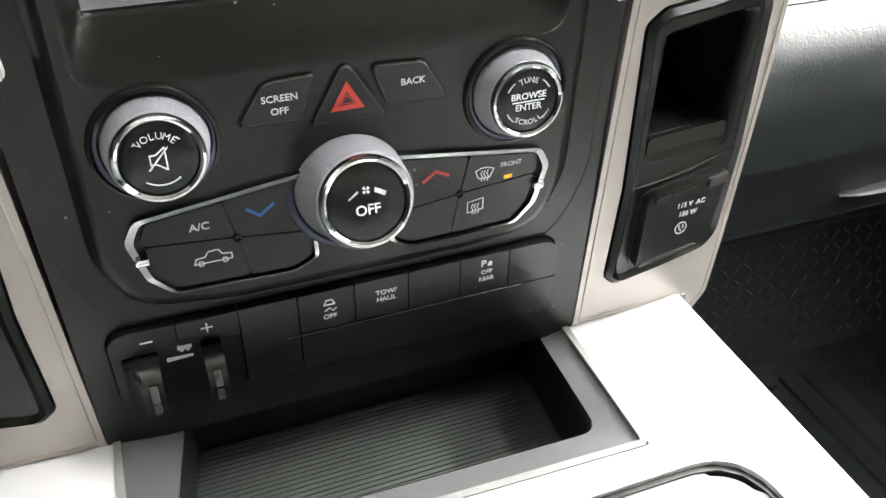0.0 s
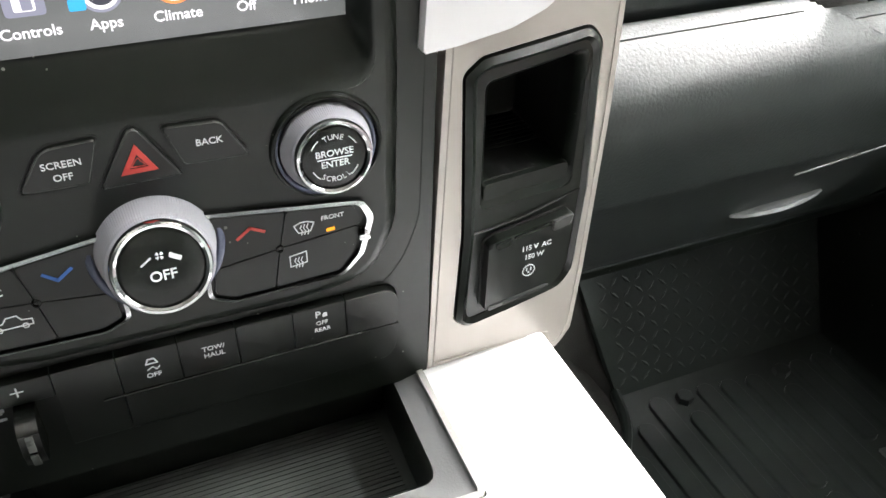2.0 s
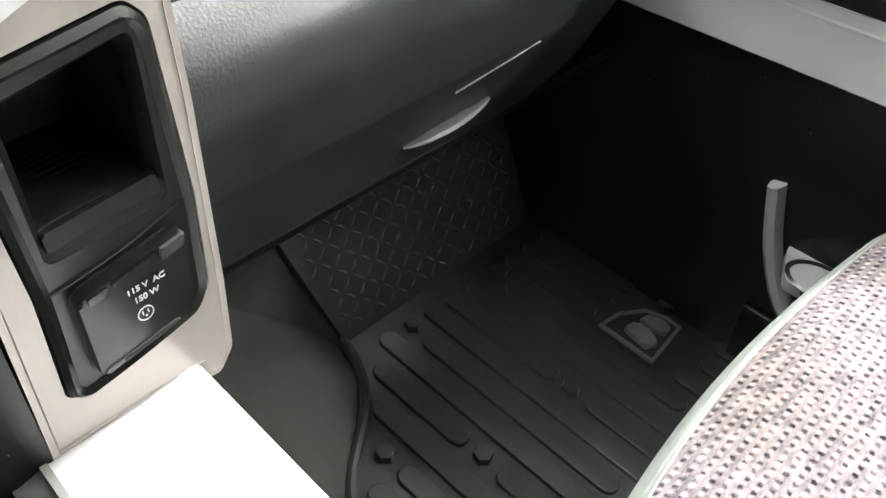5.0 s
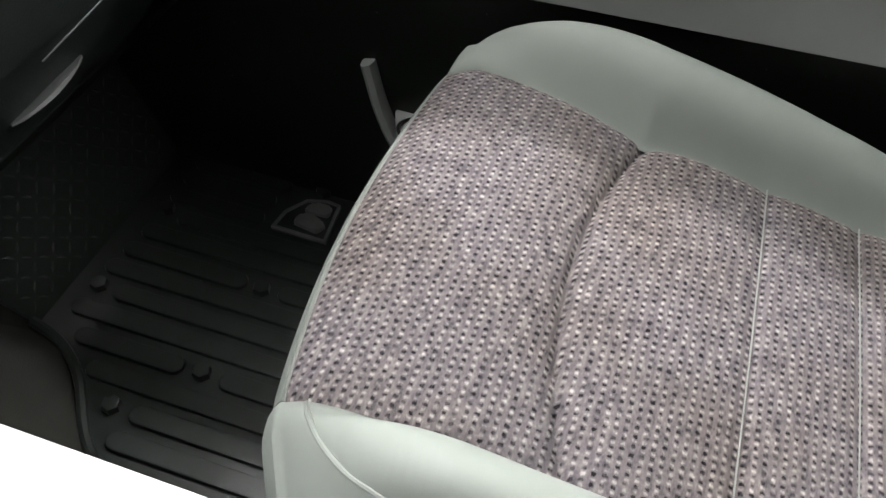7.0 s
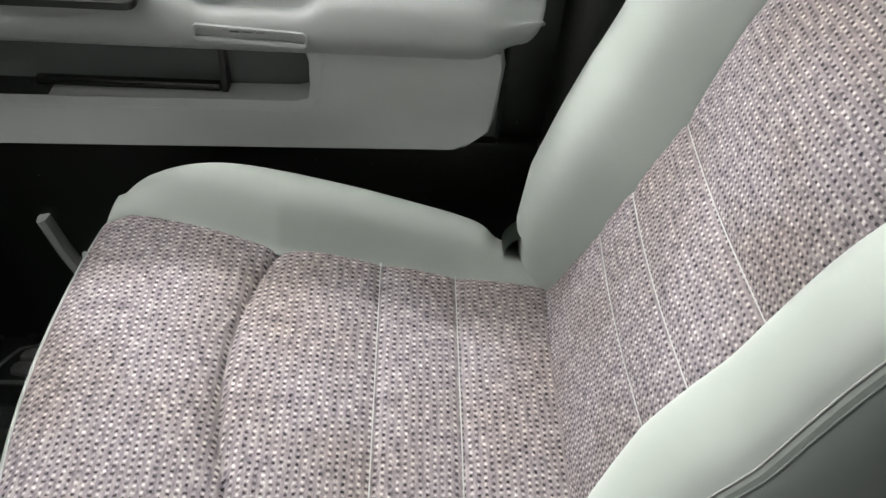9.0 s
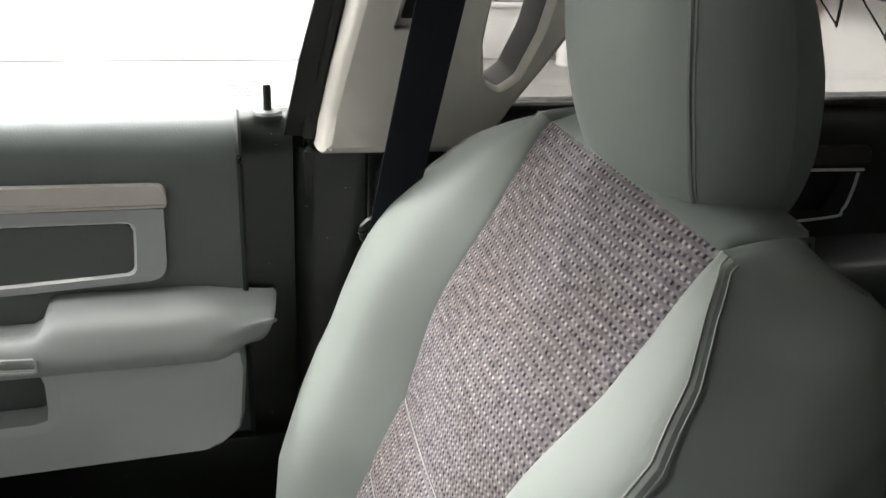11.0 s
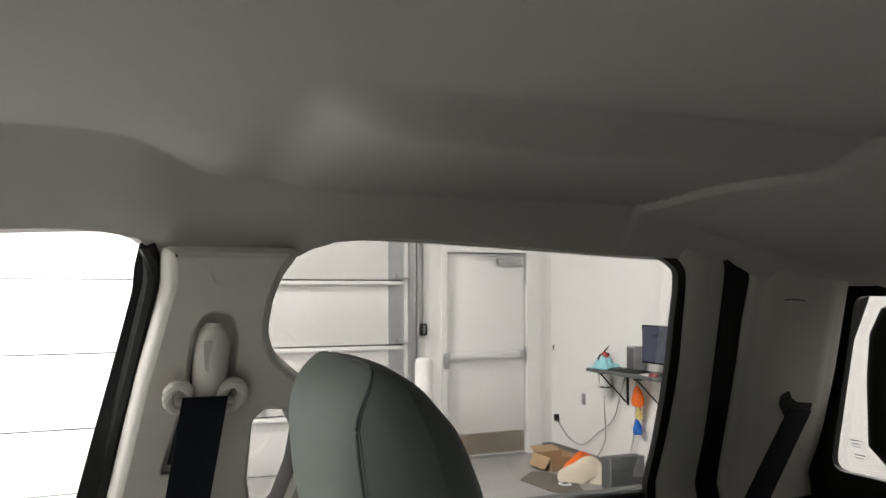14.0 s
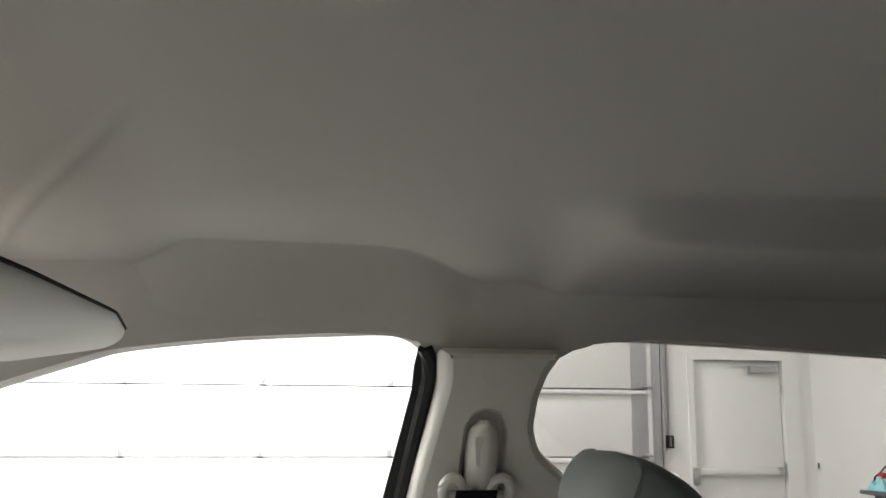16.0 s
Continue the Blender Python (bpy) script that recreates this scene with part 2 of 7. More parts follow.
INSET_GREY = grained("dark_grey_inset_vinyl", (0.070, 0.076, 0.074), 0.45, grain=500, relief=0.45, mottle=0.06, spec=0.4)
# this tone also holds the shade on the rear door
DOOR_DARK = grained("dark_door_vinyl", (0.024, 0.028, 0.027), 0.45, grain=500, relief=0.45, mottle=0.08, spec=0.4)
PILLAR = grained("light_grey_pillar_plastic", (0.66, 0.63, 0.575), 0.6, grain=900, relief=0.2, mottle=0.04)
HEADLINER = grained("light_grey_headliner_cloth", (0.585, 0.553, 0.515), 0.95, grain=1200, relief=0.3, mottle=0.03, big=6, spec=0.1)
BELT = grained("black_webbing", (0.008, 0.009, 0.012), 0.8, grain=900, relief=0.4, spec=0.15)
TRAY_GREY = grained("dark_grey_tray_rubber", (0.082, 0.083, 0.084), 0.55, grain=900, relief=0.25)
TRAY_MAT = grained("black_tray_rubber", (0.045, 0.050, 0.046), 0.36, grain=900, relief=0.25, dust=0.3)
WALL_WHITE = grained("white_painted_wall", (0.80, 0.80, 0.79), 0.7, grain=60, relief=0.05, mottle=0.02, big=1.2)
DOOR_WHITE = grained("white_door_paint", (0.82, 0.82, 0.81), 0.5, grain=60, relief=0.03, mottle=0.02, big=1.5)
FLOOR_GREY = grained("grey_floor_coating", (0.30, 0.30, 0.29), 0.45, grain=90, relief=0.05, mottle=0.08, big=1.5)
STEEL = grained("galvanised_steel", (0.45, 0.46, 0.47), 0.4, metal=0.8, grain=60, relief=0.05, mottle=0.12, big=8)
ORANGE = grained("orange_cloth", (0.85, 0.16, 0.02), 0.7, grain=200, relief=0.3)


def fabric():
    """Woven seat cloth: pale dashes and dark pinholes in alternating rows, with mauve and grey streaks."""
    m, nt, b = mat_base("grey_woven_seat_cloth", (0.3, 0.29, 0.29), 0.9, 0, 0.12)
    uv = nt.nodes.new("ShaderNodeTexCoord").outputs["UV"]
    sep = nt.nodes.new("ShaderNodeSeparateXYZ")
    wob = node(nt, "ShaderNodeTexNoise", Scale=220.0, Detail=1.0)
    nt.links.new(uv, wob.inputs["Vector"])
    add = nt.nodes.new("ShaderNodeVectorMath")
    add.operation = "MULTIPLY_ADD"
    add.inputs[1].default_value = (0.0013, 0.0013, 0)
    nt.links.new(wob.outputs["Color"], add.inputs[0])
    nt.links.new(uv, add.inputs[2])
    nt.links.new(add.outputs[0], sep.inputs[0])

    def wave(out, period):
        k = nt.nodes.new("ShaderNodeMath")
        k.operation, k.inputs[1].default_value = "MULTIPLY", 2 * math.pi / period
        nt.links.new(out, k.inputs[0])
        c = nt.nodes.new("ShaderNodeMath")
        c.operation = "COSINE"
        nt.links.new(k.outputs[0], c.inputs[0])
        return c.outputs[0]

    def math_node(op, a, b=None, c=None):
        k = nt.nodes.new("ShaderNodeMath")
        k.operation = op
        for i, v in enumerate((a, b, c)):
            if v is None:
                continue
            if isinstance(v, (int, float)):
                k.inputs[i].default_value = v
            else:
                nt.links.new(v, k.inputs[i])
        return k.outputs[0]

    # columns of dark pinholes and pale dashes, each column shifted against the next, with plain yarn between them
    col = math_node("MULTIPLY_ADD", wave(sep.outputs[1], 0.0067), 0.85, 0.42)
    col = math_node("MINIMUM", math_node("MAXIMUM", col, 0.0), 1.0)
    slip = math_node("MULTIPLY", math_node("FRACT", math_node("MULTIPLY", math_node("ROUND", math_node("DIVIDE", sep.outputs[1], 0.0067)), 0.37)), 3.4)
    along = math_node("COSINE", math_node("ADD", math_node("MULTIPLY", sep.outputs[0], 2 * math.pi / 0.0070), slip))
    prod = math_node("MULTIPLY", col, along)
    n1 = node(nt, "ShaderNodeTexNoise", Scale=1.0, Detail=4.0, Roughness=0.7)
    st = nt.nodes.new("ShaderNodeMapping")
    st.inputs["Scale"].default_value = (60, 150, 1)
    nt.links.new(uv, st.inputs["Vector"])
    nt.links.new(st.outputs[0], n1.inputs["Vector"])
    n3 = node(nt, "ShaderNodeTexNoise", Scale=420.0, Detail=2.0)
    nt.links.new(uv, n3.inputs["Vector"])
    jit = nt.nodes.new("ShaderNodeMath")
    jit.operation, jit.inputs[1].default_value = "MULTIPLY_ADD", 1.5
    nt.links.new(n3.outputs[0], jit.inputs[0])
    # streaks where more of the dark yarn shows
    nt.links.new(math_node("MULTIPLY_ADD", math_node("SUBTRACT", n1.outputs[0], 0.5), 1.5, math_node("MULTIPLY", prod, 0.85)), jit.inputs[2])
    sub = nt.nodes.new("ShaderNodeMath")
    sub.operation, sub.inputs[1].default_value = "ADD", -0.78
    nt.links.new(jit.outputs[0], sub.inputs[0])
    ramp_d = nt.nodes.new("ShaderNodeValToRGB")
    el = ramp_d.color_ramp.elements
    el[0].position, el[0].color = 0.10, (0.016, 0.014, 0.017, 1)
    el[1].position, el[1].color = 0.97, (0.46, 0.44, 0.43, 1)
    for p, c in ((0.22, (0.045, 0.040, 0.045, 1)), (0.34, (0.165, 0.152, 0.158, 1)), (0.66, (0.225, 0.210, 0.213, 1)), (0.80, (0.34, 0.325, 0.32, 1))):
        q = el.new(p)
        q.color = c
    half = nt.nodes.new("ShaderNodeMath")
    half.operation, half.inputs[1].default_value, half.inputs[2].default_value = "MULTIPLY_ADD", 0.5, 0.5
    nt.links.new(sub.outputs[0], half.inputs[0])
    nt.links.new(half.outputs[0], ramp_d.inputs[0])
    patch = node(nt, "ShaderNodeTexNoise", Scale=130.0, Detail=3.0, Roughness=0.65)
    nt.links.new(uv, patch.inputs["Vector"])
    pr_ = node(nt, "ShaderNodeMapRange")
    for key, val in (("From Min", 0.34), ("From Max", 0.60), ("To Min", 0.40), ("To Max", 1.05)):
        pr_.inputs[key].default_value = val
    nt.links.new(patch.outputs[0], pr_.inputs["Value"])
    soft = nt.nodes.new("ShaderNodeMix")
    soft.data_type = "RGBA"
    soft.inputs[6].default_value = (0.198, 0.183, 0.190, 1)
    nt.links.new(pr_.outputs[0], soft.inputs[0])
    nt.links.new(ramp_d.outputs[0], soft.inputs[7])
    tint = nt.nodes.new("ShaderNodeValToRGB")
    te = tint.color_ramp.elements
    te[0].position, te[0].color = 0.34, (0.46, 0.445, 0.485, 1)
    te[1].position, te[1].color = 0.66, (0.96, 0.945, 0.925, 1)
    nt.links.new(n1.outputs[0], tint.inputs[0])
    soil = node(nt, "ShaderNodeTexNoise", Scale=7.0, Detail=3.0)
    nt.links.new(uv, soil.inputs["Vector"])
    soil_r = nt.nodes.new("ShaderNodeValToRGB")
    se = soil_r.color_ramp.elements
    se[0].position, se[0].color = 0.35, (0.80, 0.765, 0.715, 1)
    se[1].position, se[1].color = 0.60, (0.93, 0.92, 0.93, 1)
    nt.links.new(soil.outputs[0], soil_r.inputs[0])
    mul = nt.nodes.new("ShaderNodeMix")
    mul.data_type, mul.blend_type = "RGBA", "MULTIPLY"
    mul.inputs[0].default_value = 1.0
    nt.links.new(soft.outputs[2], mul.inputs[6])
    nt.links.new(tint.outputs[0], mul.inputs[7])
    mul2 = nt.nodes.new("ShaderNodeMix")
    mul2.data_type, mul2.blend_type = "RGBA", "MULTIPLY"
    mul2.inputs[0].default_value = 1.0
    nt.links.new(mul.outputs[2], mul2.inputs[6])
    nt.links.new(soil_r.outputs[0], mul2.inputs[7])
    nt.links.new(mul2.outputs[2], b.inputs["Base Color"])
    bump = node(nt, "ShaderNodeBump", Strength=0.5, Distance=0.0008)
    nt.links.new(half.outputs[0], bump.inputs["Height"])
    nt.links.new(bump.outputs[0], b.inputs["Normal"])
    return m


FABRIC = fabric()


def plate(outer, holes, to3, d0, d1, bm=None):
    """A flat plate with openings that go through it."""
    own = bmesh.new() if bm is None else bm
    edges = []
    for loop in [outer] + list(holes):
        top = [own.verts.new(to3(p[0], p[1], d1)) for p in loop]
        low = [own.verts.new(to3(p[0], p[1], d0)) for p in loop]
        n = len(loop)
        for i in range(n):
            j = (i + 1) % n
            f = own.faces.new((top[i], top[j], low[j], low[i]))
            edges.append(own.edges.get((top[i], top[j])))
    bmesh.ops.triangle_fill(own, use_beauty=True, edges=edges)
    return own


def resample(outline, n):
    """n points evenly along a closed outline."""
    P = [Vector(p).to_2d() for p in outline]
    L = [(P[(i + 1) % len(P)] - P[i]).length for i in range(len(P))]
    tot, out, i, acc = sum(L), [], 0, 0.0
    for k in range(n):
        s = tot * k / n
        while acc + L[i] < s:
            acc += L[i]
            i += 1
        out.append(P[i].lerp(P[(i + 1) % len(P)], (s - acc) / max(L[i], 1e-9)))
    return out


def grow(outline, d):
    return inset(outline, -d)

# ---- the workshop round the vehicle ----
GZ = -0.62
WX, WY = 7.64, -5.35


def plain_walls():
    struct("ground", boxb(-7, WX + 0.2, WY - 0.2, 9, GZ - 0.1, GZ), FLOOR_GREY, "smooth grey coated workshop floor", "floor")
    struct("ceiling", boxb(-7, WX + 0.2, WY - 0.2, 9, 4.6, 4.7), WALL_WHITE, "white workshop ceiling", "ceiling")
    struct("wall_west", boxb(-7.2, -7, WY - 0.2, 9, GZ, 4.6), WALL_WHITE, "white painted workshop wall", "wall")
    struct("wall_north", boxb(-7, WX + 0.2, 9, 9.2, GZ, 4.6), WALL_WHITE, "white painted workshop wall", "wall")
    struct("wall_south", boxb(-7, WX, WY - 0.2, WY, GZ, 4.6), WALL_WHITE, "white painted wall with wall-mounted table", "wall")
    # east wall: an opening for the overhead door and one for the exit door
    bm = bmesh.new()
    for y0, y1, z0, z1 in ((WY - 0.2, -5.06, GZ, 4.6), (-5.06, -4.12, 1.49, 4.6), (-4.12, -3.83, GZ, 4.6), (-3.83, 3.6, 3.1, 4.6), (3.6, 9.0, GZ, 4.6)):
        box(bm, WX, WX + 0.2, y0, y1, z0, z1)
    struct("wall_east", bm, WALL_WHITE, "white painted wall round the doors", "wall", smooth=False)


plain_walls()

# ---- the vehicle: floor, sides, roof ----
def side_x(z):
    """The inner face of the cab side at a height: upright below the window sill, leaning in above it."""
    return 0.83 if z < 0.8 else 0.83 - 0.5 * (z - 0.8)


def side_at(y, z, d):
    """A place on the cab side, d metres in from it."""
    return Vector((side_x(z) - d, y, z))


struct("cabin_floor", boxb(-0.9, 0.95, -2.0, 0.3, -0.06, -0.012), CARPET, "dark carpeted cabin floor", "floor")
# fire wall and toe board
bm = loft([[(-0.9, y, z), (0.95, y, z)] for y, z in ((0.27, -0.012), (0.31, 0.05), (0.42, 0.33), (0.46, 0.42), (0.47, 0.75))])
struct("toe_board", thick(bm, -0.02, (0, -1, 0.3)), CARPET, "dark carpeted toe board under the dashboard", "wall")
# rear cab wall with a window
bw = [(-0.90, -0.02), (0.90, -0.02), (0.90, 0.80), (0.74, 1.23), (-0.74, 1.23), (-0.90, 0.80)]
bo = rounded([(-0.775, 0.812), (0.775, 0.812), (0.722, 1.080), (-0.722, 1.080)], 0.022)
struct("wall_rear_cab", plate(bw, [bo], lambda a, b, d: Vector((a, -1.76 + d, b)), 0.0, 0.012), BLACK, "black trimmed rear cab wall with window opening", "wall")
# driver's side: unseen wall closes the windows against light, leaning in above the sill
bm = bmesh.new()
box(bm, -0.92, -0.84, -1.76, 0.4, -0.05, 0.79)
for y0, y1, z0, z1 in ((-1.76, -0.86, 0.79, 1.15), (-0.86, 0.05, 0.79, 1.15)):
    xa, xb = -0.83 + 0.5 * (z0 - 0.79), -0.83 + 0.5 * (z1 - 0.79)
    loft([[(xa, y0, z0), (xa, y1, z0), (xa - 0.05, y1, z0), (xa - 0.05, y0, z0)], [(xb, y0, z1), (xb, y1, z1), (xb - 0.05, y1, z1), (xb - 0.05, y0, z1)]], close_u=True, cap=True, bm=bm)
struct("driver_side_blocker", bm, DOOR_DARK, "unseen wall closing the driver side against light", "wall", smooth=False)


def step(a, b, v):
    t = max(0, min(1, (v - a) / (b - a)))
    return t * t * (3 - 2 * t)


def headliner_z(x, y):
    a = abs(x)
    flat = 1.238 - 0.004 * (a / 0.5) ** 2
    edge = 1.1475 - 0.018 * step(-0.50, -0.30, y) - 0.018 * step(-0.95, -1.40, y) - 0.027 * step(-1.435, -1.52, y)
    ridge = math.exp(-((y + 0.800) / 0.070) ** 2)
    rear = step(-0.80, -0.88, y)
    # over the front door the ceiling ends at a steep side; at the pillar it slopes down, behind it a lower shelf runs out to the rail
    far = max(step(-0.705, -0.790, y), 0.9 * step(-0.50, -0.42, y))
    edge -= 0.014 * step(-0.66, -0.785, y) * (1 - step(-0.82, -1.02, y))
    s1 = 0.596 + 0.036 * far
    z = flat - 0.030 * rear * (1 - 0.9 * ridge) * step(0.365, 0.415, a) - (0.030 * ridge + 0.020 * step(-0.50, -0.42, y)) * step(0.42, 0.64, a)
    z -= 0.010 * rear * (1 - 0.9 * ridge) * step(0.50, 0.63, a)
    u = max(0.0, min(1.0, (a - s1) / (0.664 - s1)))
    t = u - 0.10 * math.sin(math.pi * u) * (1 - u)
    z = z * (1 - t) + edge * t
    # cross step towards the rear window and the bent front edge over the visors
    yl = -1.325 + 0.20 * max(0, a - 0.43) - 0.8 * max(0, min(0.06, 0.43 - a))
    z -= (0.007 * step(0.0, 0.005, yl - y) + 0.22 * max(0, yl - y)) * (1 - t)
    yc = -0.527 + 0.55 * max(0, a - 0.20)
    z -= (0.20 * max(0, y - yc) + 0.005 * math.exp(-((y - yc) / 0.007) ** 2)) * (1 - t) * step(0.16, 0.38, a)
    return z


def headliner():
    side = [0.56 + 0.104 * i / 40 for i in range(41)]
    xs = [-x for x in side[::-1]] + [-0.56 + 1.12 * i / 150 for i in range(1, 150)] + side
    ys = [-1.76 + 1.50 * j / 400 for j in range(401)]
    return loft([[(x, y, headliner_z(x, y)) for x in xs] + [(x, y, headliner_z(x, y) + 0.008) for x in xs[::-1]] for y in ys], close_u=True, cap=True)


struct("ceiling_cab", headliner(), HEADLINER, "light grey cloth headliner of the cab roof", "headliner")
struct("roof_skin", boxb(-0.70, 0.70, -1.80, -0.26, 1.262, 1.275), BLACK, "roof panel above the headliner", "roof")

# ---- centre stack ----
def face(a, b, d):
    """A place on the centre stack: a across, b up, d out towards the cabin."""
    return Vector((a, 0.027 - d, b))


def face_m(a, b, d, tilt=0.0):
    """A pose on the stack for flat lettering."""
    return pose(a, 0.027 - d, b, 90 - tilt, 0, 0)


stack = thing("center_stack", "black plastic centre stack with radio and climate controls", "center stack")
out = rounded([(-0.137, 0.405), (0.137, 0.405), (0.140, 0.615), (0.138, 0.80), (-0.138, 0.80), (-0.140, 0.615)], 0.004)
hole = rounded([(-0.120, 0.610), (0.120, 0.610), (0.118, 0.79), (-0.118, 0.79)], 0.012)
BANK = rounded([(-0.1238, 0.4330), (0.1150, 0.4330), (0.1172, 0.4600), (0.1172, 0.4835), (-0.1238, 0.4835)], [0.010, 0.012, 0.01, 0.010, 0.010], 6)
part("stack_panel", plate(out, [hole, grow(BANK, 0.0010)], face, -0.12, -0.0045), BLACK, stack)
# raised face round the radio and the climate knobs, with a scooped fillet down to the panel
fo = rounded([(-0.113, 0.528), (-0.103, 0.5015), (-0.06, 0.4955), (0.06, 0.4955), (0.100, 0.4995), (0.111, 0.528), (0.113, 0.61), (0.111, 0.795), (-0.111, 0.795), (-0.113, 0.61)], [0.03, 0.024, 0.03, 0.03, 0.024, 0.03, 0.004, 0.01, 0.01, 0.004])
fh = rounded([(-0.1085, 0.606), (0.1085, 0.606), (0.108, 0.787), (-0.108, 0.787)], 0.016, 8)
part("face_plate", plate(fo, [fh], face, -0.012, -0.0005), BLACK, stack)
rim_rows = []
for off, d in ((0.0, -0.0005), (0.002, -0.0008), (0.004, -0.0017), (0.006, -0.0033), (0.008, -0.0056), (0.0100, -0.0078), (0.0115, -0.0088), (0.0135, -0.0085), (0.016, -0.0068), (0.0185, -0.0050), (0.021, -0.0043)):
    rim_rows.append([face(max(-0.1365, min(0.1365, p.x)), max(p.y, 0.4846), d) for p in resample(grow(fo, off), 160)])
part("face_rim", loft(rim_rows, close_u=True), BLACK, stack, angle=80)
# sunken screen with its sloping frame
n = 160
sill_in = resample(rounded([(-0.099, 0.6365), (0.099, 0.6365), (0.099, 0.77), (-0.099, 0.77)], 0.003), n)
sill_rows = []
for k, d in ((0.0, -0.0005), (0.06, -0.0006), (0.15, -0.0011), (0.28, -0.0024), (0.45, -0.0048), (0.65, -0.0082), (0.85, -0.0118), (0.96, -0.0138), (1.0, -0.0160)):
    sill_rows.append([face(*Vector(a).to_2d().lerp(Vector(b).to_2d(), k), d) for a, b in zip(resample(fh, n), sill_in)])
part("screen_frame", loft(sill_rows, close_u=True), BLACK, stack, angle=80)


def screen_material():
    m, nt, b = mat_base("lit_touch_screen", (0.01, 0.01, 0.012), 0.12)
    co = coords(nt)
    g = node(nt, "ShaderNodeTexNoise", Scale=14.0, Detail=1.0)
    nt.links.new(co, g.inputs["Vector"])
    mix = nt.nodes.new("ShaderNodeMix")
    mix.data_type = "RGBA"
    mix.inputs[6].default_value, mix.inputs[7].default_value = (0.05, 0.052, 0.05, 1), (0.16, 0.165, 0.165, 1)
    nt.links.new(g.outputs[0], mix.inputs[0])
    nt.links.new(mix.outputs[2], b.inputs["Emission Color"])
    b.inputs["Emission Strength"].default_value = 0.9
    return m


SCREEN = screen_material()
SCR_TEXT = emit("screen_white", (0.95, 0.9, 0.95), 0.9)
SCR_ORANGE = emit("screen_orange", (1.0, 0.28, 0.08), 0.9)
SCR_BLUE = emit("screen_blue", (0.05, 0.45, 0.85), 0.8)
SCR_GREY = emit("screen_grey", (0.28, 0.28, 0.36), 0.8)
SCR_DARK = emit("screen_dark", (0.06, 0.06, 0.08), 0.8)
screen = part("touch_screen", slab([(-0.099, 0.636), (0.099, 0.636), (0.099, 0.77), (-0.099, 0.77)], face, -0.016, -0.0125), SCREEN, stack, "lit touch screen with a row of icons")
for i, word in enumerate(("Radio", "Media", "Controls", "Apps", "Climate", "Off", "Phone")):
    x = -0.083 + 0.0278 * i
    text_mesh(word, 0.0062, face_m(x, 0.6455, -0.0122), SCR_TEXT, screen, bold=0.0001)

    def icon(outline, mat, d=-0.0123):
        part("icon", slab(outline, face, -0.0126, d), mat, screen, smooth=False)

    def disc(r, cx=x, cz=0.6585, nn=28):
        return [(cx + r * math.cos(2 * math.pi * k / nn), cz + r * math.sin(2 * math.pi * k / nn)) for k in range(nn)]

    if word in ("Apps", "Climate"):
        icon(disc(0.0085), SCR_ORANGE if word == "Climate" else SCR_GREY, -0.0124)
        icon(disc(0.0072), SCR_TEXT, -0.0122)
        icon(disc(0.0055), SCR_DARK, -0.0120)
        for s in (-1, 1):
            icon([(x + s * 0.0022 + a, 0.6585 + b) for a, b in ((-0.0012, -0.0028), (0.0012, -0.0028), (0.0012, 0.003), (-0.0012, 0.003))], SCR_TEXT, -0.0118)
    else:
        icon(rounded([(x - 0.0075, 0.652), (x + 0.0075, 0.652), (x + 0.0075, 0.667), (x - 0.0075, 0.667)], 0.002), SCR_GREY, -0.0123)
        icon(rounded([(x - 0.004, 0.654), (x + 0.004, 0.654), (x + 0.004, 0.664), (x - 0.004, 0.664)], 0.001), SCR_TEXT if word in ("Off", "Controls") else SCR_DARK, -0.0121)
        if word == "Controls":
            icon(rounded([(x - 0.001, 0.6545), (x + 0.003, 0.6545), (x + 0.003, 0.660), (x - 0.001, 0.660)], 0.0005), SCR_GREY, -0.0119)
    if word == "Apps":
        icon(rounded([(x - 0.0125, 0.652), (x - 0.006, 0.652), (x - 0.006, 0.6565), (x - 0.0125, 0.6565)], 0.001), SCR_BLUE, -0.0117)


def arc_text(word, radius, mid, size, m, parent, mat):
    """Letters set along an arc; mid: the angle of the middle in degrees, under 0 for the lower side."""
    lower = mid < 0
    step = size * 0.70 / radius
    for i, ch in enumerate(word):
        k = i - (len(word) - 1) / 2
        an = radians(mid) + (k if lower else -k) * step
        spin = an + math.pi / 2 if lower else an - math.pi / 2
        text_mesh(ch, size, m @ Matrix.Translation((radius * math.cos(an), radius * math.sin(an), 0)) @ Matrix.Rotation(spin, 4, "Z"), mat, parent)


def arc_line(radius, a0, a1, w, m, parent, mat, name="arc_mark"):
    ks = [radians(a0 + (a1 - a0) * i / 12) for i in range(13)]
    o = [((radius + w) * math.cos(k), (radius + w) * math.sin(k)) for k in ks] + [(radius * math.cos(k), radius * math.sin(k)) for k in ks[::-1]]
    return part(name, slab(o, lambda a, b, d: m @ Vector((a, b, d)), -0.0001, 0.0001), mat, parent, smooth=False)


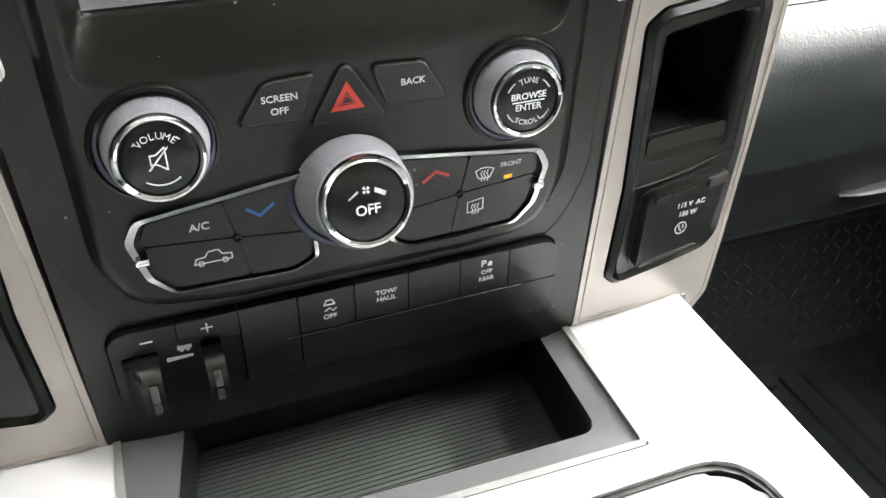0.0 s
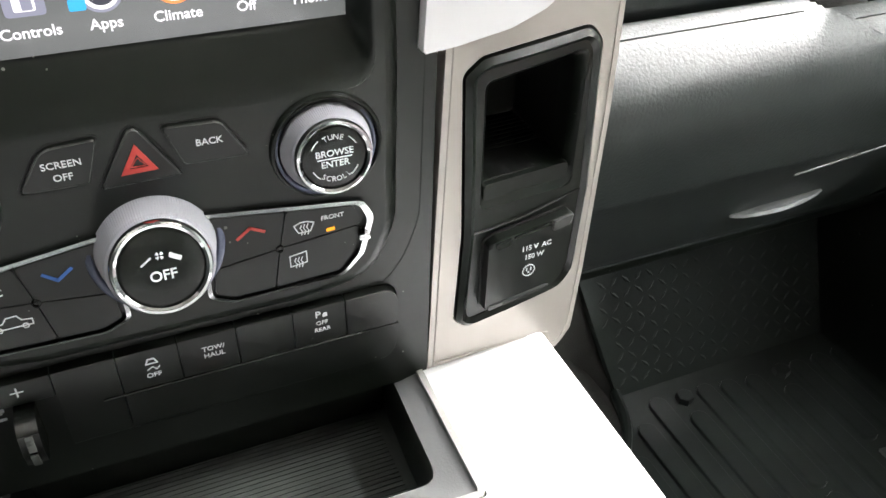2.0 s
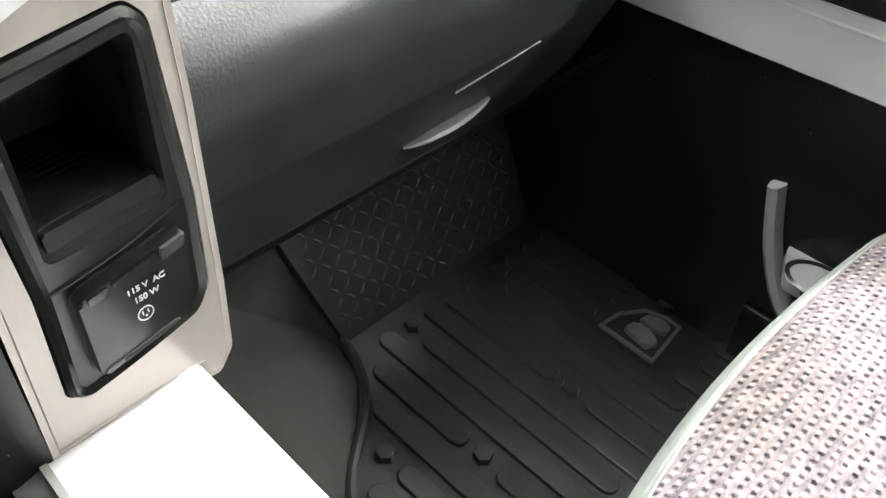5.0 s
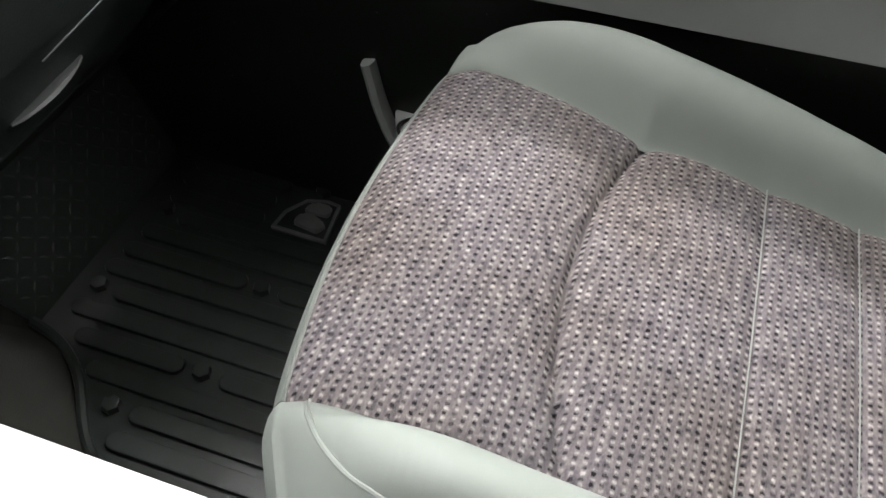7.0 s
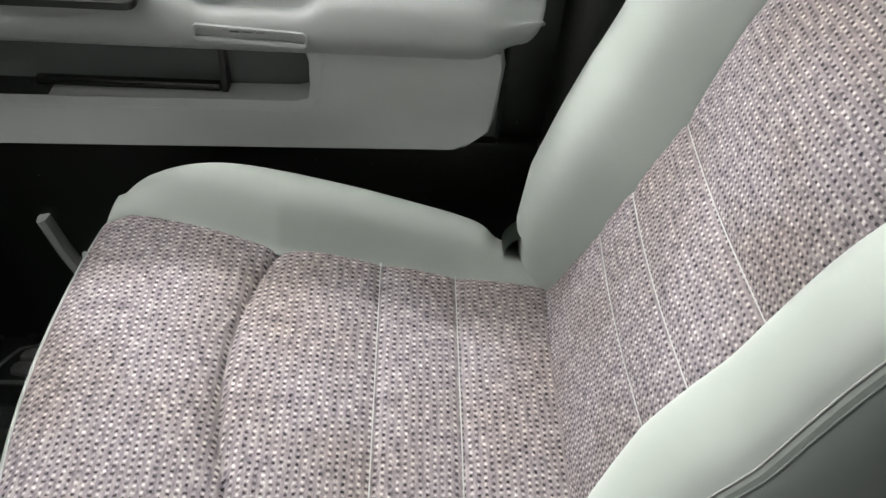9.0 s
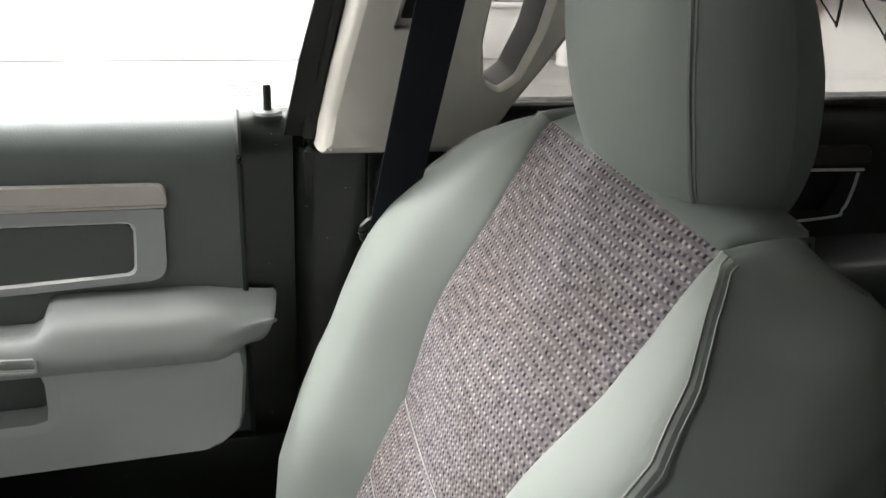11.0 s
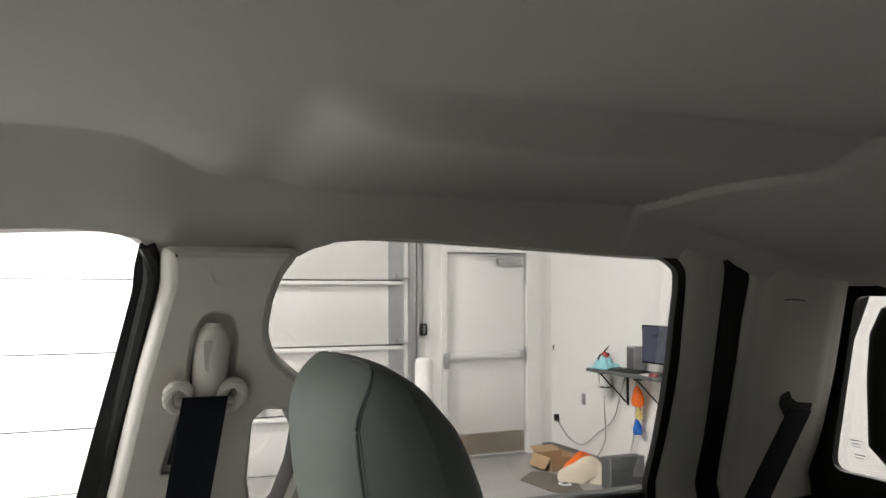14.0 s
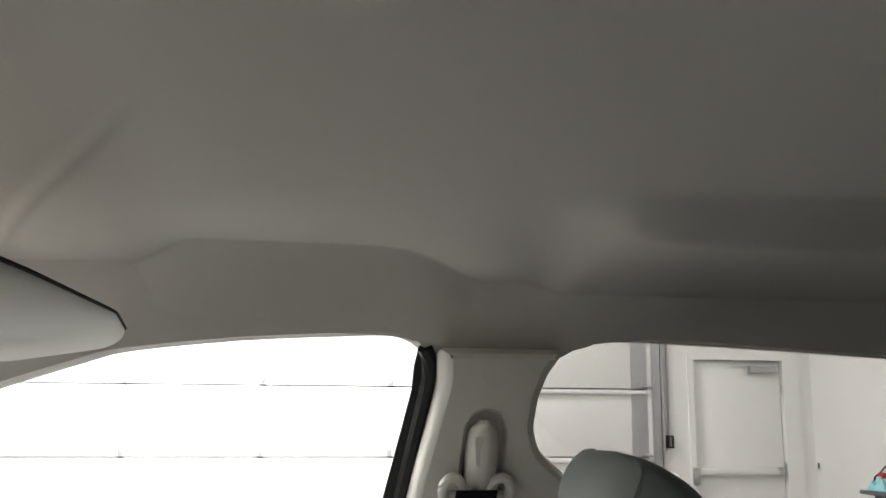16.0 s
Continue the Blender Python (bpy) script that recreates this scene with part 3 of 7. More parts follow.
def knob(x, z, depth, rb, rt, tilt, name):
    """A ribbed grey knob with a dark collar, a chrome ring and a black cap. Its face lies depth metres out."""
    m = pose(x, 0.027 - depth, z, 90 - tilt, 0, 0)
    h = depth + 0.004

    def at(a, b, d):
        return m @ Vector((a, b, d))

    body = part(name, turned([(rb * 1.065, -h - 0.004), (rb * 1.065, -h + 0.0022), (rb * 1.045, -h + 0.0040), (rb * 1.00, -h + 0.0050), (rb * 0.95, -h + 0.0050), (rb * 0.92, -h + 0.0040), (rb * 0.90, -h)], at, 64), grained_collar, stack)
    rows, sides = [], 260
    for r, d in ((rb * 0.915, -h), (rb * 0.905, -h + 0.0055), (rb * 0.885, -h + 0.0072), (rt * 1.13, -0.0045), (rt * 1.09, -0.0028), (rt * 1.03, -0.0022)):
        rows.append([at((r + (0.0001 if k % 2 else -0.0001)) * math.cos(2 * math.pi * k / sides), (r + (0.0001 if k % 2 else -0.0001)) * math.sin(2 * math.pi * k / sides), d) for k in range(sides)])
    part("grip", loft(rows, close_u=True), KNOB_GREY, body, "ribbed grey grip", smooth=False)
    part("chrome_ring", turned([(rt * 1.05, -0.004), (rt * 1.055, -0.001), (rt * 1.02, 0.0008), (rt * 0.96, 0.0010), (rt * 0.90, 0.0002), (rt * 0.885, -0.0012)], at, 72), CHROME, body, "polished chrome ring")
    part("cap", turned([(rt * 0.89, -0.0014), (rt * 0.87, -0.0006), (rt * 0.82, -0.0002), (rt * 0.4, 0.0001), (0.0001, 0.0002)], at, 64), BLACK_GLOSS, body, "black knob face")
    return body, m @ Matrix.Translation((0, 0, 0.0004))


grained_collar = grained("dark_blue_grey_collar", (0.085, 0.097, 0.14), 0.26, metal=0.15, relief=0.02)
for s, cz in ((-1, 0.5815), (1, 0.5795)):
    bm = turned([(0.0272, -0.002), (0.0270, 0.0006), (0.0264, 0.0022), (0.0254, 0.0026), (0.0247, 0.0018), (0.0244, -0.004)], lambda a, b, d: face(s * 0.083 + a, cz + b, d), 64)
    part("knob_surround", bm, BLACK, stack)
vk, vm = knob(-0.0824, 0.5845, 0.0185, 0.0243, 0.0178, 8, "volume_knob")
tk, tm = knob(0.0825, 0.5812, 0.0145, 0.0241, 0.0173, 6, "tune_knob")
fk, fm = knob(-0.0004, 0.5520, 0.0285, 0.0296, 0.0206, 16, "fan_knob")
arc_text("VOLUME", 0.0098, 90, 0.0042, vm, vk, PRINT_WHITE)
arc_line(0.0112, 38, 46, 0.0006, vm, vk, PRINT_WHITE)
arc_line(0.0112, 134, 142, 0.0006, vm, vk, PRINT_WHITE)
arc_line(0.0108, 232, 308, 0.0005, vm, vk, PRINT_WHITE)


def flat_mark(outline, m, parent, mat, name="mark"):
    return part(name, slab(outline, lambda a, b, d: m @ Vector((a, b, d)), -0.0001, 0.0001), mat, parent, smooth=False)


def outline_mark(points, w, m, parent, mat, closed=True):
    """A line of width w along the points, drawn flat."""
    n = len(points)
    for i in range(n if closed else n - 1):
        a, b = Vector(points[i]), Vector(points[(i + 1) % n])
        t = (b - a).normalized()
        s = Vector((-t.y, t.x)) * w / 2
        e = t * w * 0.3
        flat_mark([a - e - s, b + e - s, b + e + s, a - e + s], m, parent, mat)


outline_mark([(-0.0035, -0.002), (-0.0012, -0.002), (0.0026, -0.0048), (0.0026, 0.0048), (-0.0012, 0.002), (-0.0035, 0.002)], 0.0006, vm, vk, PRINT_WHITE)
outline_mark([(-0.0045, -0.0042), (0.0038, 0.0046)], 0.0006, vm, vk, PRINT_WHITE, closed=False)
arc_text("TUNE", 0.0102, 90, 0.0037, tm, tk, PRINT_WHITE)
arc_text("SCROLL", 0.0104, -90, 0.0036, tm, tk, PRINT_WHITE)
for a0 in (28, 127, 205, 308):
    arc_line(0.0115, a0, a0 + 25, 0.0005, tm, tk, PRINT_WHITE)
text_mesh("BROWSE", 0.0045, tm @ pose(0, 0.0025, 0), PRINT_WHITE, tk, bold=0.00006)
text_mesh("ENTER", 0.0045, tm @ pose(0, -0.0028, 0), PRINT_WHITE, tk, bold=0.00006)
flat_mark([(-0.0082, -0.0003), (0.0082, -0.0003), (0.0082, 0.0002), (-0.0082, 0.0002)], tm, tk, PRINT_WHITE)
text_mesh("OFF", 0.0066, fm @ pose(0, -0.0035, 0), PRINT_WHITE, fk, bold=0.00012)
for k in range(4):
    an = radians(45 + 90 * k)
    flat_mark([(0.0018 * math.cos(an + q) * s2, 0.0058 + 0.0018 * math.sin(an + q) * s2) for q, s2 in ((-0.5, 0.3), (-0.45, 1.1), (0.35, 1.1), (0.5, 0.3))], fm, fk, PRINT_WHITE)
flat_mark([(-0.0085, 0.0028), (-0.0081, 0.0022), (-0.0035, 0.0052), (-0.0038, 0.0060)], fm, fk, PRINT_WHITE)
flat_mark([(0.0036, 0.0045), (0.0083, 0.0018), (0.0092, 0.0038), (0.0042, 0.0066)], fm, fk, PRINT_WHITE)


def button(outline, radius, d0, d1, parent, mat=None, name="button", bevel=0.0008):
    return part(name, slab(rounded(outline, radius), face, d0, d1, bevel, 3), mat or BLACK_KEY, parent)


# upper buttons, each in a dark well
for nm, o, r in (("screen_button", [(-0.036, 0.6025), (-0.0135, 0.6035), (-0.0205, 0.5825), (-0.0485, 0.5830)], [0.010, 0.002, 0.002, 0.002]),
                 ("hazard_button", [(0.0, 0.6085), (0.0178, 0.5790), (-0.0172, 0.5785)], [0.0045, 0.0015, 0.0015]),
                 ("back_button", [(0.0115, 0.6035), (0.0365, 0.6025), (0.0480, 0.5825), (0.0185, 0.5835)], [0.002, 0.007, 0.002, 0.003])):
    well = grow([Vector(p) for p in rounded(o, r)], 0.0006)
    part("button_rim", ring_slab(resample(grow(well, 0.0007), 60), resample(well, 60), face, -0.0015, -0.0002), DARK_HOLE, stack)
    button(o, r, -0.003, 0.0014, stack, name=nm, bevel=0.0010)
# thin lighter rings paint the highlight on the upper buttons' rims
for o, r in (([(-0.036, 0.6025), (-0.0135, 0.6035), (-0.0205, 0.5825), (-0.0485, 0.5830)], [0.010, 0.002, 0.002, 0.002]), ([(0.0, 0.6085), (0.0178, 0.5790), (-0.0172, 0.5785)], [0.0045, 0.0015, 0.0015]), ([(0.0115, 0.6035), (0.0365, 0.6025), (0.0480, 0.5825), (0.0185, 0.5835)], [0.002, 0.007, 0.002, 0.003])):
    q = [Vector(p) for p in rounded(o, r)]
    part("edge_glint", ring_slab(resample(inset(q, 0.0001), 70), resample(inset(q, 0.0008), 70), face, 0.0004, 0.0010, crown=0.0006), KEY_GLINT, stack, "highlight painted along the button edge")
text_mesh("SCREEN", 0.0045, face_m(-0.0295, 0.5945, 0.0018), PRINT_WHITE, stack, bold=0.00006)
text_mesh("OFF", 0.0045, face_m(-0.0300, 0.5885, 0.0018), PRINT_WHITE, stack, bold=0.00006)
text_mesh("BACK", 0.0045, face_m(0.0305, 0.5935, 0.0018), PRINT_WHITE, stack, bold=0.00006)
to, ti = [(0, 0.5982), (0.0078, 0.5845), (-0.0078, 0.5842)], [(0, 0.5932), (0.0040, 0.5868), (-0.0040, 0.5866)]
part("warning_triangle", ring_slab(to, ti, face, 0.0016, 0.0019), PRINT_RED, stack, "red warning triangle", smooth=False)
part("warning_triangle", ring_slab([(0, 0.5920), (0.0034, 0.5872), (-0.0034, 0.5872)], [(0, 0.5912), (0.0027, 0.5876), (-0.0027, 0.5876)], face, 0.0016, 0.0018), PRINT_RED, stack, smooth=False)

DARK_CHROME = mat_base("dark_chrome", (0.55, 0.56, 0.58), 0.16, 1.0)[0]
# climate pods either side of the fan knob
for s in (1, -1):
    pod = rounded([(s * a, b) for a, b in ((0.020, 0.5570), (0.0990, 0.5465), (0.1045, 0.5360), (0.0985, 0.5140), (0.0875, 0.5030), (0.030, 0.5015), (0.018, 0.5075))], [0.002, 0.006, 0.008, 0.006, 0.008, 0.006, 0.004])
    pod_in = rounded([(s * a, b) for a, b in ((0.0235, 0.5535), (0.0945, 0.5440), (0.0985, 0.5350), (0.0935, 0.5155), (0.0855, 0.5055), (0.031, 0.5040), (0.0215, 0.5085))], [0.002, 0.005, 0.007, 0.005, 0.007, 0.005, 0.003])
    rim = ring_slab(resample(pod, 90), [Vector(a).to_2d().lerp(Vector(b).to_2d(), 0.6) for a, b in zip(resample(pod, 90), resample(pod_in, 90))], face, -0.002, 0.0022, crown=0.0004)
    bmesh.ops.bevel(rim, geom=[e for e in rim.edges if len(e.link_faces) == 2 and e.calc_face_angle(0) > 0.6], offset=0.0006, segments=2, affect="EDGES")
    part("chrome_bezel", rim, DARK_CHROME, stack, "chrome bezel round climate buttons")
    part("chrome_clip", boxb(s * 0.0985 - 0.003, s * 0.0985 + 0.003, 0.0225, 0.026, 0.5235, 0.5275, bevel=0.0008), CHROME, stack)
    part("pod_floor", slab(pod_in, face, -0.004, -0.0016), DARK_HOLE, stack)
    gap = 0.0003
    for o in ([(0.0240, 0.5530), (0.0597, 0.5484), (0.0553, 0.5280), (0.0235, 0.5240)], [(0.0604, 0.5482), (0.0940, 0.5436), (0.0978, 0.5348), (0.0968, 0.5322), (0.0560, 0.5282)],
              [(0.0235, 0.5233), (0.0552, 0.5273), (0.0510, 0.5047), (0.0315, 0.5045), (0.0220, 0.5088)], [(0.0559, 0.5275), (0.0966, 0.5314), (0.0930, 0.5160), (0.0850, 0.5060), (0.0517, 0.5048)]):
        button([(s * a, b) for a, b in o], 0.0016, -0.002, 0.0012, stack, bevel=0.0006)
    part("sensor_cap", turned([(0.0022, 0.0008), (0.0021, 0.0018), (0.0014, 0.0021), (0.0012, 0.0012), (0.0001, 0.0011)], lambda a, b, d: face(s * 0.0556 + a, 0.5276 + b, d), 20), BLACK_GLOSS, stack)
fp = face_m(0, 0, 0.0014)
outline_mark([(0.0360, 0.5385), (0.0425, 0.5435), (0.0490, 0.5400)], 0.0016, fp, stack, PRINT_RED, closed=False)
outline_mark([(-0.0495, 0.5420), (-0.0440, 0.5375), (-0.0375, 0.5425)], 0.0016, fp, stack, PRINT_BLUE, closed=False)
text_mesh("A/C", 0.0056, face_m(-0.0715, 0.5372, 0.0014), PRINT_WHITE, stack, bold=0.00008)
outline_mark([(-0.0765, 0.5168), (-0.0755, 0.5198), (-0.0715, 0.5202), (-0.0695, 0.5230), (-0.0650, 0.5232), (-0.0635, 0.5205), (-0.0592, 0.5200), (-0.0592, 0.5170)], 0.0006, fp, stack, PRINT_WHITE)
for cx in (-0.0735, -0.0625):
    outline_mark([(cx + 0.0014 * math.cos(q), 0.5168 + 0.0014 * math.sin(q)) for q in (0, 1.05, 2.1, 3.14, 4.2, 5.25)], 0.0005, fp, stack, PRINT_WHITE)
text_mesh("FRONT", 0.0036, face_m(0.0830, 0.5402, 0.0014), PRINT_WHITE, stack, bold=0.00004)
part("indicator", slab(rounded([(0.0795, 0.5318), (0.0838, 0.5322), (0.0838, 0.5340), (0.0795, 0.5336)], 0.0005), face, 0.001, 0.0016), AMBER, stack, "lit amber indicator")
outline_mark([(0.0635, 0.5390), (0.0665, 0.5405), (0.0700, 0.5405), (0.0735, 0.5392), (0.0715, 0.5345), (0.0655, 0.5345)], 0.0006, fp, stack, PRINT_WHITE)
outline_mark([(0.0600, 0.5150), (0.0600, 0.5215), (0.0685, 0.5228), (0.0685, 0.5162)], 0.0006, fp, stack, PRINT_WHITE)
for cx, cz in ((0.0685, 0.5372), (0.0642, 0.5180)):
    for k in (-1, 0, 1):
        outline_mark([(cx + k * 0.0016, cz - 0.0042), (cx + k * 0.0016 + 0.0006, cz - 0.0020), (cx + k * 0.0016 - 0.0004, cz), (cx + k * 0.0016 + 0.0004, cz + 0.0018)], 0.0005, fp, stack, PRINT_WHITE, closed=False)

# lower switch bank
part("switch_well", slab(grow(BANK, 0.003), face, -0.04, -0.016), DARK_HOLE, stack)


def clip_bank(a, b, lo, hi):
    """The part of the bank's outline between two uprights and two heights."""
    pts = [(max(a, min(b, p[0])), max(lo, min(hi, p[1]))) for p in BANK]
    out = []
    for p in pts:
        if not out or (Vector(p) - Vector(out[-1])).length > 1e-5:
            out.append(p)
    while (Vector(out[0]) - Vector(out[-1])).length < 1e-5:
        out.pop()
    return out


xs = [-0.1245, -0.0915, -0.0610, -0.0312, -0.0013, 0.0282, 0.0580, 0.0870, 0.1180]
for i in range(8):
    lo = 0.4585 if i >= 3 else (0.4690 if i < 2 else 0.4300)
    o = clip_bank(xs[i] + 0.0003, xs[i + 1] - 0.0003, lo, 0.49)
    part("switch_button", slab(o, face, -0.014, 0.0004, 0.0006, 2), BLACK_KEY, stack)
part("blank_panel", slab(clip_bank(-0.0308, 0.12, 0.43, 0.4579), face, -0.014, 0.0006, 0.0006, 2), BLACK_KEY, stack)
part("trim_lip", boxb(-0.041, 0.0955, 0.0256, 0.0280, 0.4576, 0.4586, bevel=0.0004), BLACK_GLOSS, stack)
part("brake_control_panel", slab(clip_bank(-0.1245, -0.0613, 0.43, 0.4685), face, -0.014, -0.003), BLACK, stack)
part("slider_slot", slab(rounded([(-0.0985, 0.4578), (-0.0855, 0.4586), (-0.0855, 0.4600), (-0.0985, 0.4604)], 0.0004), face, -0.003, -0.0026), PRINT_WHITE, stack, "pale slider slot")
for x0, x1, out_d, wide in ((-0.1150, -0.1020, 0.015, True), (-0.0800, -0.0715, 0.015, False)):
    bm = bmesh.new()
    wz = [(0.466, -0.010), (0.4675, 0.004), (0.4655, out_d - 0.004), (0.4620, out_d), (0.4510, out_d + 0.0015), (0.4420, out_d - 0.0005), (0.4395, out_d - 0.004), (0.440, 0.0), (0.442, -0.010)]
    rows = [[face(x1, z, d) for z, d in wz], [face(x1 - 0.0095, z, d) for z, d in wz]]
    if wide:
        # a slanting wing joins the wide paddle to the panel
        rows.append([face(x0 - 0.004, z - 0.001, min(d, 0.002)) for z, d in wz])
    loft(rows, close_u=True, cap=True, bm=bm)
    bmesh.ops.bevel(bm, geom=[e for e in bm.edges if e.calc_face_angle(0) > 0.5], offset=0.0014, segments=3, affect="EDGES")
    pd = part("slider_paddle", bm, BLACK_GLOSS, stack, "dark paddle with painted highlight")
    xc = x1 - 0.0047
    # the paddle's glossy highlight is laid on as lighter strips
    for (za, da), (zb, db) in (((0.4615, out_d), (0.4520, out_d + 0.0012)), ((0.4507, out_d + 0.0013), (0.4425, out_d - 0.0003))):
        m_ = [[face(xc + u, z, d + 0.0008) for u in (-0.0017, 0.0017)] for z, d in ((za, da), (zb, db))]
        part("paddle_glint", thick(loft(m_), 0.001), KEY_GLINT, pd, "painted glossy highlight", smooth=False)
bp = face_m(0, 0, 0.0007)
outline_mark([(-0.1085, 0.4765), (-0.1030, 0.4765)], 0.0008, bp, stack, PRINT_WHITE, closed=False)
outline_mark([(-0.0795, 0.4775), (-0.0740, 0.4775)], 0.0008, bp, stack, PRINT_WHITE, closed=False)
outline_mark([(-0.0767, 0.4748), (-0.0767, 0.4802)], 0.0008, bp, stack, PRINT_WHITE, closed=False)
flat_mark([(-0.0925, 0.4640), (-0.0855, 0.4640), (-0.0855, 0.4672), (-0.0925, 0.4672)], face_m(0, 0, -0.0028), stack, PRINT_WHITE)
for cx in (-0.0905, -0.0875):
    flat_mark([(cx + 0.001 * math.cos(q), 0.4636 + 0.001 * math.sin(q)) for q in (0, 1.05, 2.1, 3.14, 4.2, 5.25)], face_m(0, 0, -0.0027), stack, PRINT_WHITE)
text_mesh("OFF", 0.0042, face_m(-0.0150, 0.4665, 0.0007), PRINT_WHITE, stack, bold=0.00004)
outline_mark([(-0.0178, 0.4745), (-0.0165, 0.4775), (-0.0135, 0.4775), (-0.0122, 0.4745)], 0.0008, bp, stack, PRINT_WHITE)
outline_mark([(-0.0175, 0.4705), (-0.0150, 0.4722), (-0.0130, 0.4700), (-0.0115, 0.4718)], 0.0005, bp, stack, PRINT_WHITE, closed=False)
text_mesh("TOW/", 0.0042, face_m(0.0158, 0.4745, 0.0007), PRINT_WHITE, stack, bold=0.00004)
text_mesh("HAUL", 0.0042, face_m(0.0158, 0.4700, 0.0007), PRINT_WHITE, stack, bold=0.00004)
text_mesh("P", 0.0062, face_m(0.0715, 0.4785, 0.0007), PRINT_WHITE, stack, bold=0.0001)
flat_mark([(0.0740, 0.4765), (0.0765, 0.4765), (0.0765, 0.4790), (0.0750, 0.4795), (0.0740, 0.4780)], bp, stack, PRINT_WHITE)
text_mesh("OFF", 0.0038, face_m(0.0735, 0.4725, 0.0007), PRINT_WHITE, stack, bold=0.00004)
text_mesh("REAR", 0.0038, face_m(0.0735, 0.4678, 0.0007), PRINT_WHITE, stack, bold=0.00004)


# side strips with pocket and outlet
def strip_at(s):
    def at(a, b, d):
        q = max(0, (a - 0.137) / 0.11)
        return Vector((s * a, 0.030 + 0.010 * q * q - d, b))
    return at


for s in (1, -1):
    at = strip_at(s)
    st = thing("side_strip", "champagne metallic side trim with black pocket panel", "dash trim", group="side trims of the centre stack")
    o = rounded([(0.1372, 0.4095), (0.2215, 0.4035), (0.2225, 0.392), (0.233, 0.387), (0.2440, 0.400), (0.2470, 0.45), (0.2495, 0.56), (0.2480, 0.64), (0.246, 0.72), (0.142, 0.72), (0.1442, 0.615)], [0.001, 0.001, 0.004, 0.006, 0.010, 0.01, 0.01, 0.01, 0.01, 0.002, 0.002])
    po = rounded([(0.1545, 0.6010), (0.1640, 0.6085), (0.2270, 0.6140), (0.2355, 0.6040), (0.2395, 0.5140), (0.2370, 0.4560), (0.2280, 0.4445), (0.1620, 0.4370), (0.1545, 0.4440), (0.1575, 0.505)], [0.006, 0.008, 0.010, 0.012, 0.02, 0.012, 0.012, 0.006, 0.006, 0.02])
    body = plate(o, [grow(po, 0.0012)], at, -0.10, -0.001)
    part("strip_panel", body, SILVER, st)
    edge = ring_slab(resample(o, 120), resample(inset(o, 0.004), 120), at, -0.02, -0.004, crown=0.0035)
    part("strip_edge", edge, SILVER, st)
    hole = rounded([(0.1700, 0.5915), (0.2235, 0.5985), (0.2225, 0.5340), (0.1700, 0.5350)], 0.003)
    dish = rounded([(0.1655, 0.5960), (0.2275, 0.6035), (0.2265, 0.5200), (0.1660, 0.5195)], 0.006)
    pp = plate(po, [dish], at, -0.012, 0.0005)
    part("pocket_panel", pp, BLACK, st)
    part("panel_rim", ring_slab(resample(po, 100), resample(inset(po, 0.003), 100), at, 0.0, 0.0005, crown=0.0028), BLACK, st)
    part("panel_rim", ring_slab(resample(inset(po, 0.003), 100), resample(inset(po, 0.006), 100), at, 0.0, 0.0033, crown=-0.0026), BLACK, st)
    part("pocket_slope", ring_slab(resample(dish, 70), resample(hole, 70), at, -0.02, 0.0, crown=-0.006), BLACK, st)
    part("pocket_inside", loft([[at(p[0], p[1], d) for p in hole] for d in (-0.006, -0.07)], close_u=True), DARK_HOLE, st)
    part("pocket_back", slab(hole, at, -0.072, -0.068), DARK_HOLE, st)
    lip_o = rounded([(0.1690, 0.5340), (0.2240, 0.5345), (0.2238, 0.5240), (0.2215, 0.5215), (0.1715, 0.5205), (0.1692, 0.5230)], 0.002)
    part("pocket_lip", slab(lip_o, at, -0.030, -0.0015, 0.0012, 3), BLACK, st)
    mat_ = part("pocket_mat", slab([(0.1695, 0.5335), (0.2235, 0.5338), (0.2235, 0.5300), (0.1695, 0.5300)], at, -0.068, -0.030), BLACK, st, "ribbed black pocket mat")
    for k in range(8):
        part("mat_rib", slab([(0.172, 0.5338), (0.2215, 0.5340), (0.2215, 0.5350), (0.172, 0.5348)], at, -0.034 - 0.0042 * k, -0.0322 - 0.0042 * k), BLACK, mat_, smooth=False)
    joint = smooth_line([(0.1575, 0.5052, 0), (0.180, 0.5068, 0), (0.205, 0.5100, 0), (0.228, 0.5150, 0), (0.2395, 0.5152, 0)], 5)
    part("panel_joint", loft([[at(p.x, p.y + w, d) for p in joint] for w, d in ((0.0008, 0.0006), (0.0003, -0.0004), (-0.0003, -0.0004), (-0.0008, 0.0011))]), DARK_HOLE, st)
    if s == 1:
        co_ = rounded([(0.1705, 0.4985), (0.1765, 0.5010), (0.2260, 0.5050), (0.2265, 0.5000), (0.2235, 0.4600), (0.2170, 0.4548), (0.1700, 0.4505)], [0.004, 0.003, 0.002, 0.006, 0.012, 0.008, 0.003], 6)
        cover = part("outlet_cover", slab(co_, at, -0.002, 0.0072, 0.0022, 4), BLACK_KEY, st, "black flip cover of the power outlet")
        part("cover_shadow_gap", ring_slab(resample(grow(co_, 0.0016), 80), resample(co_, 80), at, -0.002, 0.0007), DARK_HOLE, cover)
        part("cover_hinge", slab(rounded([(0.1745, 0.4995), (0.1850, 0.5005), (0.1828, 0.4962), (0.1750, 0.4955)], 0.0008), at, 0.005, 0.0086, 0.0008), BLACK_GLOSS, cover)
        part("cover_tab", slab(rounded([(0.2125, 0.5035), (0.2262, 0.5048), (0.2250, 0.4985), (0.2118, 0.4972)], 0.001), at, 0.005, 0.0092, 0.0012, 3), KEY_SATIN, cover, "satin thumb tab")
